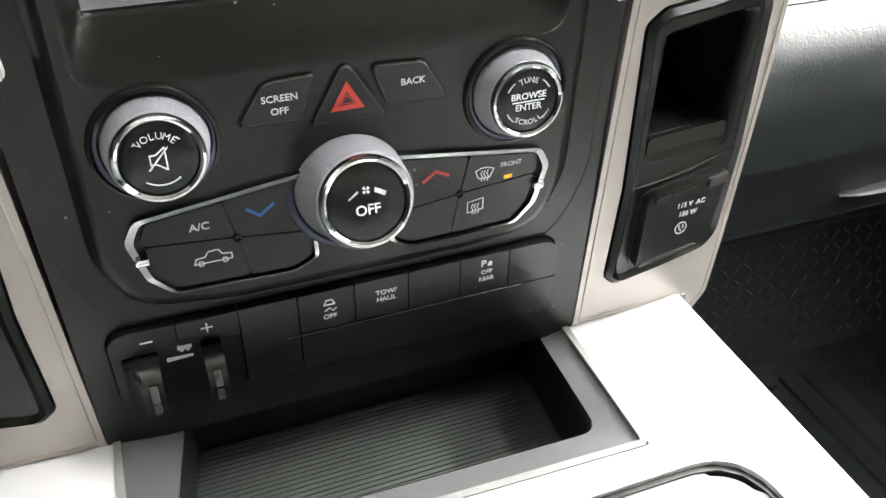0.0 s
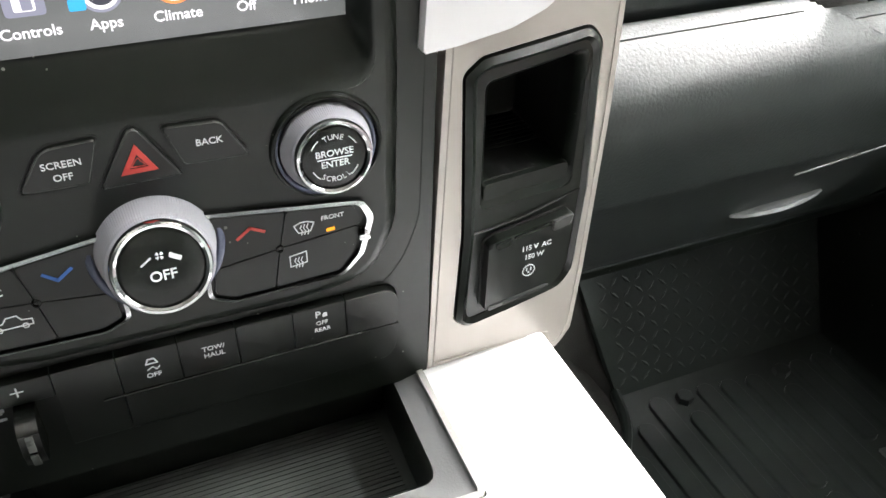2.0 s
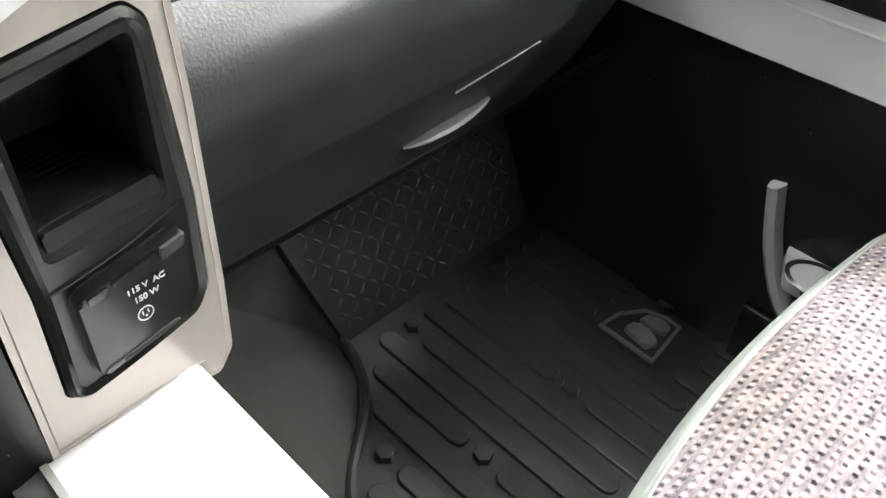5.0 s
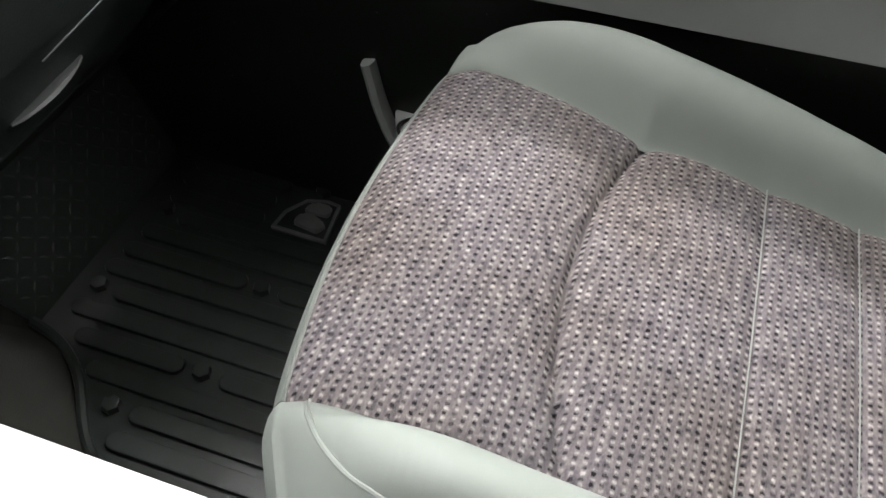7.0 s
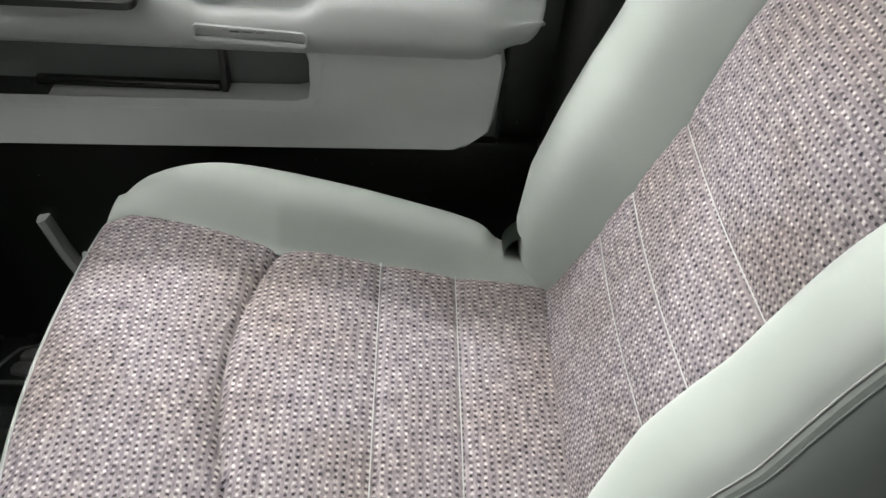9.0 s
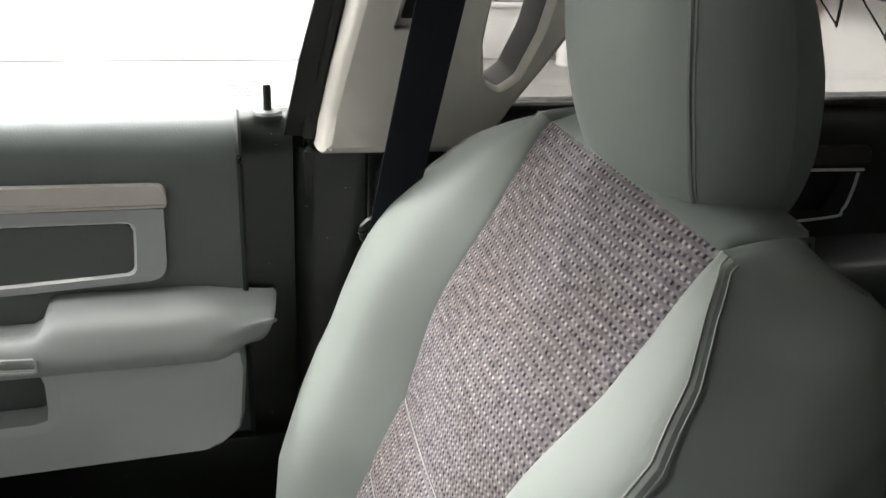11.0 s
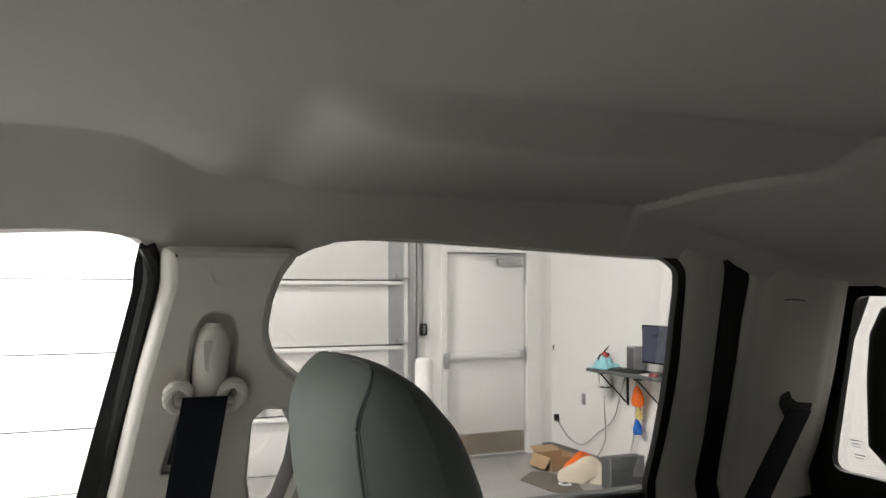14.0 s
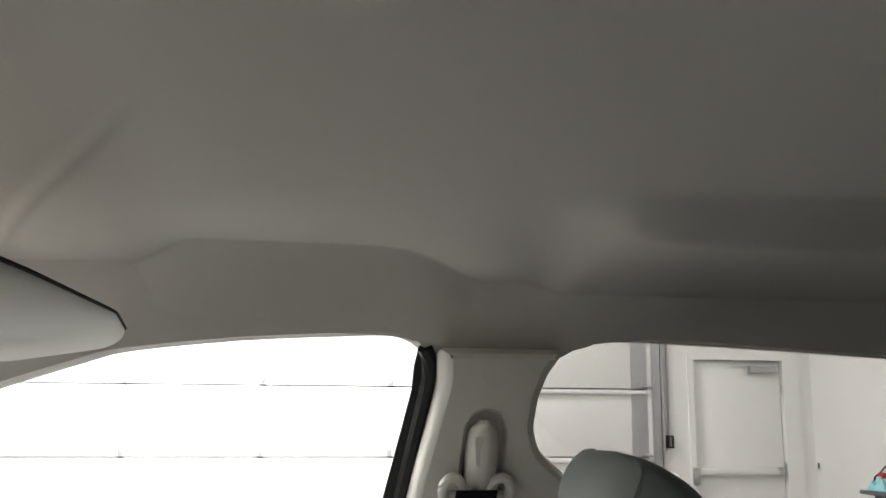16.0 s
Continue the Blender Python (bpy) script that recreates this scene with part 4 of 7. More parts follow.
        part("cover_ridge", slab([(0.1865, 0.5006), (0.2110, 0.5030), (0.2110, 0.5018), (0.1865, 0.4994)], at, 0.005, 0.0084), BLACK_GLOSS, cover)
        part("cover_lip", slab(rounded([(0.1722, 0.4542), (0.2110, 0.4572), (0.2150, 0.4562), (0.1722, 0.4513)], 0.0008), at, 0.004, 0.0080, 0.0008), KEY_SATIN, cover, "satin lower lip")
        part("cover_slot", slab([(0.1820, 0.4540), (0.2080, 0.4562), (0.2060, 0.4548), (0.1820, 0.4527)], at, 0.006, 0.0084), DARK_HOLE, cover)
        for word, x, z in (("115 V  AC", 0.2015, 0.4890), ("150 W", 0.2005, 0.4825)):
            text_mesh(word, 0.0046, pose(x, 0.0250, z + 0.001, 90, 0, 3), PRINT_WHITE, cover, bold=0.00012)
        ic = pose(0.1978, 0.0249, 0.4735, 90, 0, 3)
        arc_line(0.0037, 0, 360, 0.0006, ic, cover, PRINT_WHITE, "outlet_mark")
        for k in (-1, 1):
            flat_mark([(k * 0.0014 - 0.0003, -0.0004), (k * 0.0014 + 0.0003, -0.0004), (k * 0.0014 + 0.0003, 0.0020), (k * 0.0014 - 0.0003, 0.0020)], ic, cover, PRINT_WHITE)
        flat_mark([(-0.0005, -0.0020), (0.0005, -0.0020), (0.0005, -0.0010), (-0.0005, -0.0010)], ic, cover, PRINT_WHITE)
    wing = rounded([(0.1300, 0.6185), (0.1460, 0.6200), (0.1750, 0.6245), (0.1960, 0.6320), (0.2100, 0.6480), (0.2140, 0.6700), (0.2140, 0.76), (0.1380, 0.76)], [0.001, 0.002, 0.02, 0.02, 0.02, 0.02, 0.01, 0.01])
    part("vent_trim", slab(wing, at, -0.02, 0.006, 0.003, 3), BRIGHT, st, "bright silver vent trim")

# ---- console deck with tray ----
console = thing("console_deck", "light silver painted console deck with a ribbed storage tray", "console")


def deck(a, b, d):
    return Vector((a, b, 0.4085 + d))


tray_cut = rounded([(-0.1345, 0.06), (-0.1345, -0.060), (0.1325, -0.0665), (0.1345, 0.06)], [0.001, 0.002, 0.003, 0.001])
pad_cut = rounded([(-0.1775, -0.0850), (0.1775, -0.0850), (0.1775, -0.55), (-0.1775, -0.55)], 0.035, 8)
dk = plate(rounded([(-0.2150, 0.07), (-0.2150, -0.62), (0.2150, -0.62), (0.2150, 0.07)], 0.004), [tray_cut, pad_cut], deck, -0.02, 0.0)
part("deck_top", dk, BRIGHT, console, "light silver painted deck")
for s in (1, -1):
    prof = [(0.2145, 0.4084), (0.2185, 0.4075), (0.2215, 0.4040), (0.2235, 0.397), (0.2245, 0.36), (0.224, 0.33)]
    part("deck_edge", thick(loft([[(s * a, y, z) for a, z in prof] for y in (0.07, -0.2, -0.62)]), 0.003), BRIGHT, console, "rounded silver deck edge")
part("tray_trim", ring_slab(resample(tray_cut, 120), resample(inset(tray_cut, 0.004), 120), deck, -0.004, 0.0015), grained("speckled_grey_trim", (0.22, 0.22, 0.21), 0.5, grain=1500, relief=0.8, mottle=0.3, big=700), console, "speckled grey tray border")
rim_in = rounded([(-0.094, 0.055), (-0.112, -0.040), (0.1130, -0.0450), (0.1165, 0.055)], [0.001, 0.006, 0.010, 0.001])
part("tray_rim", ring_slab(resample(inset(tray_cut, 0.004), 120), resample(rim_in, 120), deck, -0.01, -0.0005, crown=-0.004), TRAY_GREY, console, "grey rubber tray rim")
part("tray_wall", loft([[deck(p[0], p[1], d) for p in rim_in] for d in (-0.004, -0.05)], close_u=True), BLACK, console)
part("tray_floor", boxb(-0.125, 0.125, -0.05, 0.12, 0.350, 0.356), TRAY_MAT, console, "black ribbed rubber tray mat")
for k in range(38):
    y = -0.040 + k * 0.0034
    bm = boxb(-0.108, 0.108, y, y + 0.0019, 0.3555, 0.3568)
    part("tray_rib", bm, TRAY_MAT, console, smooth=False)
part("tray_hood", boxb(-0.134, 0.134, 0.036, 0.12, 0.4095, 0.4250), BLACK, console)
part("tray_back", boxb(-0.134, 0.134, 0.10, 0.125, 0.34, 0.42), DARK_HOLE, console)
part("pad_border", ring_slab(resample(pad_cut, 120), resample(inset(pad_cut, 0.0035), 120), deck, -0.012, -0.003), RUBBER, console, "black rubber border")
part("armrest_pad", slab(inset(pad_cut, 0.0035), deck, -0.03, -0.004, 0.006, 3), grained("grey_console_plastic", (0.16, 0.16, 0.16), 0.5, grain=900, relief=0.3), console, "grey grained console insert")
tun = loft([[(x + sh, y, z) for x, z, sh in ((0.216, 0.36, 0), (0.226, 0.30, 0), (0.262, 0.12, 0.6 * k), (0.30, 0.03, k), (0.325, 0.0, k))] for y, k in ((-0.7, 0.0), (-0.3, 0.0), (-0.1, 0.0), (0.05, 0.0), (0.10, 0.03), (0.16, 0.09), (0.22, 0.15), (0.30, 0.165), (0.45, 0.17))])
part("tunnel_side", thick(tun, 0.01), CARPET, console, "dark carpet over the floor tunnel")

# ---- dashboard ----
def dash_profile():
    low = [(0.26, 0.300), (0.192, 0.303), (0.183, 0.311), (0.176, 0.325), (0.155, 0.366), (0.1285, 0.419)]
    face = [(0.1275, 0.4215), (0.1215, 0.450), (0.1170, 0.477), (0.1175, 0.495), (0.1210, 0.512), (0.1290, 0.525), (0.145, 0.539), (0.163, 0.5495), (0.1665, 0.5475), (0.170, 0.535)]
    return smooth_line([(0, y, z) for y, z in low], 4) + smooth_line([(0, y, z) for y, z in face], 6)


def dash_shift(x):
    return 0.05 * max(0, (x - 0.62) / 0.24) ** 2


def dash_point(x, p):
    # past a slanting edge the top of the pad sinks to a lower shelf
    f = step(0, 0.010, x - (0.495 + (0.165 - p.y) * 1.8)) * step(0.516, 0.530, p.z)
    return (x, p.y + dash_shift(x) + 0.004 * f, p.z - 0.016 * f)


dash = thing("dashboard", "dark grey grained vinyl dashboard with glove box", "dashboard")
xs = [0.235 + 0.63 * i / 150 for i in range(151)]
part("dash_pad", thick(loft([[dash_point(x, p) for x in xs] for p in dash_profile()]), 0.015), DASH, dash)
up = smooth_line([(0, 0.185, 0.535), (0, 0.170, 0.552), (0, 0.1655, 0.562), (0, 0.168, 0.585), (0, 0.19, 0.64), (0, 0.23, 0.70), (0, 0.34, 0.745), (0, 0.46, 0.760)], 4)
part("upper_pad", thick(loft([[(x, p.y + dash_shift(x), p.z) for x in [-0.86, -0.5, 0.2] + xs] for p in up]), 0.015), DASH, dash, "dark grained upper dash pad")
bm = loft([[(-x, p[0], p[1]) for x in (0.235, 0.5, 0.86)] for p in ((0.24, 0.32), (0.12, 0.45), (0.16, 0.60), (0.23, 0.63))])
part("driver_dash_pad", thick(bm, 0.015), DASH, dash)


def on_dash(x, z):
    """A place on the dash pad's face."""
    P = dash_profile()
    for a, b in zip(P, P[1:]):
        if a.z <= z <= b.z:
            return Vector((x, a.y + (b.y - a.y) * (z - a.z) / (b.z - a.z) + dash_shift(x), z))
    return Vector((x, P[0].y, z))


TRIM_SATIN = grained("satin_silver_paint", (0.11, 0.115, 0.115), 0.45, metal=0.2, grain=1800, relief=0.05, mottle=0.04)
hl = [on_dash(0.487 + 0.098 * t, 0.349 + 0.008 * t) + Vector((0, -0.006 * math.sin(t * math.pi) ** 0.5, 0)) for t in [i / 10 for i in range(11)]]
part("glove_box_handle", tube(hl, lambda t: 0.003 + 0.0045 * math.sin(math.pi * min(1, t * 1.02 + 0.02)), 8, flat=0.55), TRIM_SATIN, dash, "bright silver glove box handle")
sl = [on_dash(0.520 + 0.092 * t, 0.4005 + 0.0145 * t) + Vector((0, -0.001, 0)) for t in [i / 8 for i in range(9)]]
part("glove_box_gap", tube(sl, 0.0010, 6), TRIM_SATIN, dash, "thin bright edge of the glove box lid")
fl = boxb(0.236, 0.86, 0.195, 0.30, 0.285, 0.300, bevel=0.004)
part("knee_panel", fl, BLACK, dash)

# ---- front passenger seat ----
def ramp(pts, v):
    """Smooth value between pairs (key rising)."""
    if v <= pts[0][0]:
        return pts[0][1]
    for (a, p), (b, q) in zip(pts, pts[1:]):
        if v <= b:
            t = (v - a) / (b - a)
            return p + (q - p) * t
    return pts[-1][1]


INS_Z = [(-0.74, 0.290), (-0.67, 0.302), (-0.62, 0.311), (-0.556, 0.317), (-0.51, 0.328), (-0.47, 0.335), (-0.41, 0.349), (-0.35, 0.354), (-0.29, 0.364), (-0.22, 0.365), (-0.18, 0.360), (-0.155, 0.348)]
CREST = [(-0.74, 0.292), (-0.66, 0.308), (-0.61, 0.335), (-0.58, 0.364), (-0.50, 0.392), (-0.41, 0.417), (-0.33, 0.432), (-0.27, 0.428), (-0.226, 0.405), (-0.19, 0.373), (-0.165, 0.350)]


def eased(pts):
    return [(p.x, p.y) for p in smooth_line([(a, b, 0) for a, b in pts], 6)]


INS_Z, CREST = eased(INS_Z), eased(CREST)


def front_shift(x, y):
    w = max(0, min(1, (y + 0.32) / 0.17))
    far = x > 0.52
    return (-(0.013 if far else 0.022) * ((x - 0.52) / 0.2) ** 2 - (0.12 if far else 0.3) * max(0, abs(x - 0.49) - 0.20)) * w


def seam_dip(x, y):
    """Tucks across the insert: one bowed, two straight."""
    y1 = -0.331 - 0.034 * ((x - 0.50) / 0.175) ** 2
    d = 0.0
    for c, depth, w in ((y1, 0.0050, 0.0150), (y1, 0.0060, 0.0035), (-0.472, 0.0030, 0.006), (-0.556, 0.0030, 0.006)):
        d -= depth * math.exp(-((y - c) / w) ** 2)
    return d


def cushion_row(y, kind):
    """Points across the cushion at y for one of its strips."""
    zi = ramp(INS_Z, y)
    c = ramp(CREST, y) - 0.009 * min(1, max(0, ramp(CREST, y) - ramp(INS_Z, y)) / 0.03)
    xf = 0.664 + 0.040 * max(0, min(1, (y + 0.36) / 0.18))
    xn = 0.320
    rise = max(0.0, c - zi)
    if kind == "insert":
        P = [(xn + (xf - xn) * i / 48, 0) for i in range(49)]
        out = []
        for x, _ in P:
            e = min(x - xn, xf - x)
            z = zi + 0.004 * math.sin(math.pi * (x - xn) / (xf - xn)) - 0.0035 * math.exp(-(e / 0.006) ** 2) + seam_dip(x, y)
            out.append(Vector((x, y + front_shift(x, y), z)))
        return out
    if kind == "far":
        c += -0.002 * min(1, rise / 0.03) + 0.009 * math.exp(-((y + 0.205) / 0.045) ** 2) + 0.009 * math.exp(-((y + 0.180) / 0.050) ** 2)
        ctl = [(xf - 0.003, zi - 0.009), (xf + 0.004, zi + 0.002), (xf + 0.022, zi + 0.012 + rise * 0.55), (0.5 * (xf + 0.05 + 0.712), c), (0.734, c - 0.020), (0.746, c - 0.060), (0.745, 0.25), (0.735, 0.17)]
    else:
        ctl = [(0.240, 0.17), (0.230, 0.25), (0.229, c - 0.060), (0.241, c - 0.020), (0.268, c), (xn - 0.022, zi + 0.012 + rise * 0.55), (xn - 0.004, zi + 0.002), (xn + 0.003, zi - 0.009)]
    pts = smooth_line([(x, 0, z) for x, z in ctl], 5)
    return [Vector((p.x, y + front_shift(p.x, y), p.z)) for p in pts]


def front_rows(kind):
    """The rolled front edge below the cushion's first row."""
    base = cushion_row(-0.155, kind)
    rows = []
    roll = ((0.004, -0.003), (0.008, -0.010), (0.0125, -0.022), (0.015, -0.045), (0.012, -0.09), (0.004, -0.15))
    if kind != "insert":
        roll = ((0.003, -0.004), (0.006, -0.009), (0.009, -0.016), (0.0115, -0.026), (0.013, -0.045), (0.010, -0.09), (0.002, -0.15))
    for dy, dz in roll:
        rows.append([Vector((p.x + (0.52 - p.x) * 0.01, p.y + dy, max(p.z + dz, 0.16))) for p in base])
    return rows


def lay_uv(me, f):
    layer = me.uv_layers.new(name="weave")
    for lp in me.loops:
        layer.data[lp.index].uv = f(me.vertices[lp.vertex_index].co)


seat = thing("front_passenger_seat", "grey-green cloth passenger seat with woven insert and headrest", "car seat")
YS = [-0.155 - 0.585 * i / 260 for i in range(261)]
ins = part("seat_insert", thick(loft([cushion_row(y, "insert") for y in YS]), 0.02, (0.49, -0.45, 0.0)), FABRIC, seat, "grey mauve woven cloth cushion insert")
lay_uv(ins.data, lambda c: (c.x, c.y))
part("front_roll", thick(loft(front_rows("insert")), 0.01, (0.49, -0.45, 0.20)), SEAT_VINYL, seat, "smooth grey-green front edge")
for k in ("near", "far"):
    part("seat_bolster", thick(loft(front_rows(k)[::-1] + [cushion_row(y, k) for y in YS]), 0.003, (0.49, -0.45, 0.20)), SEAT_VINYL, seat, "smooth grey-green side bolster")
for yy in (-0.472, -0.556):
    ln = [Vector((x, yy, ramp(INS_Z, yy) + 0.004 * math.sin(math.pi * (x - 0.32) / 0.345) - 0.0012)) for x in [0.322 + 0.341 * i / 30 for i in range(31)]]
    part("stitch_line", tube(ln, 0.0007, 6), STITCH, seat, "pale stitched seam")
e = cushion_row(-0.1555, "insert")
part("stitch_line", tube([p + Vector((0, 0.0006, 0.0006)) for p in e], 0.0009, 6), STITCH, seat)



def on_near(x, y):
    """A place on top of the near bolster."""
    r = cushion_row(y, "near")
    best = None
    for a, b in zip(r, r[1:]):
        if a.x != b.x and min(a.x, b.x) <= x <= max(a.x, b.x):
            q = a.lerp(b, (x - a.x) / (b.x - a.x))
            if best is None or q.z > best.z:
                best = q
    return best


welt = smooth_line([on_near(x, y) for x, y in ((0.316, -0.176), (0.300, -0.184), (0.283, -0.198), (0.266, -0.220), (0.254, -0.248), (0.246, -0.285), (0.240, -0.34), (0.237, -0.42), (0.236, -0.52))], 5)
part("sewn_welt", tube([p - Vector((0.0, 0, 0.0002)) for p in welt], 0.0019, 8), SEAT_VINYL, seat, "stitched welt over the bolster corner")
part("stitch_line", tube([p + Vector((0.0026, -0.0010, 0.0006)) for p in welt], 0.0008, 6), STITCH, seat)

PROF = [(0.285, -0.655), (0.40, -0.685), (0.488, -0.712), (0.567, -0.746), (0.665, -0.776), (0.745, -0.823), (0.831, -0.873), (0.846, -0.901), (0.849, -0.922), (0.838, -0.941), (0.79, -0.948), (0.60, -0.940), (0.30, -0.89)]
BP = smooth_line([(0, y, z) for z, y in PROF], 10)
NTOP = 62
BX = 0.4925


def back_row(k, kind):
    p = BP[k]
    a, b = BP[max(0, k - 1)], BP[min(len(BP) - 1, k + 1)]
    t = (b - a).normalized()
    nrm = Vector((0, t.z, -t.y))
    s = k / 10
    pr = ramp([(0, 0.02), (0.6, 0.052), (1.2, 0.064), (2.6, 0.066), (3.4, 0.060), (4.4, 0.048), (5.2, 0.030), (6.0, 0.006), (7, 0.002)], s)
    hf = ramp([(0, 0.172), (0.5, 0.152), (1, 0.136), (2, 0.1245), (4, 0.134), (6, 0.147), (7, 0.135), (8, 0.12)], s)
    ho = ramp([(0, 0.240), (1, 0.256), (3.0, 0.262), (4.5, 0.258), (5.0, 0.249), (5.4, 0.239), (5.7, 0.227), (6.0, 0.212), (6.5, 0.210), (7, 0.232), (8, 0.222)], s)
    if kind == "far":
        ho += 0.024 * step(0.3, 2.4, s) * (1 - step(5.6, 6.6, s))
    so = ramp([(0, 0.226), (1, 0.242), (3.0, 0.248), (4.5, 0.244), (5.0, 0.236), (5.4, 0.214), (5.7, 0.186), (6.0, 0.162), (7, 0.160), (8, 0.160)], s) + (0.018 * step(1.5, 3.5, s) * (1 - step(5.4, 6.0, s)) if kind == "far" else 0)
    if kind == "insert":
        out = []
        for i in range(37):
            x = -hf + 2 * hf * i / 36
            e = hf - abs(x)
            d = 0.006 * math.cos(x / hf * 1.57) - 0.003 * math.exp(-(e / 0.006) ** 2)
            for z0 in (0.425, 0.488, 0.567):
                d -= 0.003 * math.exp(-((p.z - z0) / 0.006) ** 2)
            out.append(Vector((BX + x, p.y, p.z)) + nrm * d)
        return out
    w = max(0.004, so - hf)
    ctl = [(hf - 0.002, -0.008), (hf + 0.004 * min(1, w / 0.1), 0.002), (hf + w * 0.30, pr * 0.72 + 0.003), (hf + w * 0.65, pr), (hf + w, pr * 0.80), (max(ho, hf + w + 0.004), pr * 0.1 - 0.008 - 0.024 * step(5.0, 6.1, s))]
    sg = 1 if kind == "far" else -1
    c3 = [Vector((BX + sg * q, p.y, p.z)) + nrm * d for q, d in ctl]
    # the side runs back to the rear panel
    rear = back_rear(s)
    for t, dx in ((0.45, 0.002), (0.85, -0.004), (1.0, -0.020)):
        q = c3[5].lerp(Vector((c3[5].x, rear.y, rear.z)), t)
        q.x += sg * dx
        c3.append(q)
    return smooth_safe(c3, 5)


def back_rear(s):
    k = (12 - s * 3.4 / 8) * 10
    i = min(len(BP) - 2, int(k))
    return BP[i].lerp(BP[i + 1], k - i)


CTR = (BX, -0.86, 0.60)
bi = part("back_insert", thick(loft([back_row(k, "insert") for k in range(0, NTOP)]), 0.02, CTR), FABRIC, seat, "grey mauve woven cloth backrest insert")
lay_uv(bi.data, lambda c: (c.x * 1.12, c.z * 1.30))
shell = bmesh.new()
CUT = 21
for kind in ("near", "far"):
    rows = [back_row(k, kind) for k in range(62)]
    part("back_bolster", thick(loft([r[:CUT] for r in rows]), 0.012, CTR), SEAT_VINYL, seat, "smooth grey-green backrest bolster")
    loft([r[CUT - 1:] for r in rows], bm=shell)
    for off in (-0.004, 0.004):
        part("stitch_line", tube([r[CUT - 1] + (r[CUT] - r[CUT - 2]).normalized() * off + Vector((0, 0.0002, 0.0001)) for r in rows[2:]], 0.0007, 6), STITCH if off < 0 else SEAT_SHADED, seat)
# sides and top in one cover, rounded over the shoulders
sn, sf = back_row(61, "near"), back_row(61, "far")
edge_row = sn[25::-1] + back_row(61, "insert") + sf[:26]
n_top = len(sn) - 26
top_rows = []
for i in range(n_top + 1):
    u = i / n_top
    row = []
    for p in edge_row:
        h = abs(p.x - BX)
        z = ramp([(0, 0.850), (0.12, 0.846), (0.15, 0.841), (0.19, 0.834), (0.21, 0.829), (0.24, 0.822)], h)
        q = p.lerp(Vector((p.x, min(p.y, -0.940), z)), u)
        row.append(q + Vector((0, 0, 0.005 * math.sin(math.pi * u) * max(0, 1 - (h / 0.24) ** 4))))
    row[0], row[-1] = sn[25 + i], sf[25 + i]
    top_rows.append(row)
top_rows.append([Vector((p.x, p.y - 0.005, p.z - 0.03)) for p in top_rows[-1]])
loft(top_rows, bm=shell)
bmesh.ops.remove_doubles(shell, verts=shell.verts, dist=0.0002)
soft = [v for v in shell.verts if not v.is_boundary and abs(v.co.x - BX) > 0.145 and v.co.z > 0.72]
for _ in range(14):
    bmesh.ops.smooth_vert(shell, verts=soft, factor=0.5, use_axis_x=True, use_axis_y=True, use_axis_z=True)
part("back_cover", thick(shell, 0.004, CTR), SEAT_SHADED, seat, "grey-green sides and top of the backrest, shade in the colour", angle=75)
rp = []
for k in range(0, 62, 4):
    a_, b_ = back_row(k, "near")[-1], back_row(k, "far")[-1]
    rp.append([a_.lerp(b_, i / 12) for i in range(13)])
part("back_panel", thick(loft(rp), 0.006, CTR), SEAT_SHADED, seat, "rear panel of the backrest, shade in the colour")
for z0 in (0.425, 0.488, 0.567):
    k = min(range(NTOP), key=lambda q: abs(BP[q].z - z0))
    r = back_row(k, "insert")
    part("stitch_line", tube([p + Vector((0, 0.0012, 0.0004)) for p in r[1:-1]], 0.0006, 6), STITCH, seat, "pale stitched seam")


def headrest_rows():
    zs = [(0.812, 0.02), (0.815, 0.60), (0.823, 0.82), (0.840, 0.92), (0.875, 0.985), (0.92, 1.0), (0.95, 1.0), (0.978, 0.99), (0.997, 0.96), (1.013, 0.89), (1.025, 0.77), (1.032, 0.56), (1.035, 0.02)]
    rows = []
    for z, w in zs:
        yf = ramp([(0.812, -0.885), (0.85, -0.864), (0.93, -0.846), (0.99, -0.841), (1.02, -0.850), (1.035, -0.866)], z)
        yr = ramp([(0.812, -0.962), (0.85, -0.988), (0.93, -0.978), (0.978, -0.955), (1.015, -0.925), (1.035, -0.895)], z)
        half = 0.123 * w
        yc = (yf + yr) / 2
        d = (yf - yr) / 2 * (0.35 + 0.65 * w)
        row = []
        for k in range(64):
            an = 2 * math.pi * k / 64
            c, s_ = math.cos(an), math.sin(an)
            x = half * math.copysign(abs(c) ** 0.55, c)
            y = yc + d * math.copysign(abs(s_) ** 0.75, s_)
            if s_ > 0:
                y -= 0.012 * (x / 0.112) ** 2
            row.append(Vector((0.501 + x, y, z)))
        rows.append(row)
    return rows


hr = headrest_rows()
sm = []
for j in range(64):
    sm.append(smooth_line([r[j] for r in hr], 4))
hr = [[sm[j][i] for j in range(64)] for i in range(len(sm[0]))]
A, B = 8, 24
mid = len(hr) // 2
for i, r in enumerate(hr):
    u = abs(i - mid) / mid
    # the seams lean towards the sides near the top and the bottom
    lean = (5.0 * step(0.20, 0.95, u) if i > mid else 2.4 * step(0.35, 0.95, u)) - 0.7
    old = list(r)
    for c_, sg in ((B, 1), (A, -1)):
        for j in range(-7, 8):
            w_ = (1 - abs(j) / 8) * lean * sg
            f_ = c_ + j + w_
            k0 = math.floor(f_)
            r[(c_ + j) % 64] = old[k0 % 64].lerp(old[(k0 + 1) % 64], f_ - k0)


def strip(rows, idx):
    return loft([[r[i % 64] for i in idx] for r in rows])


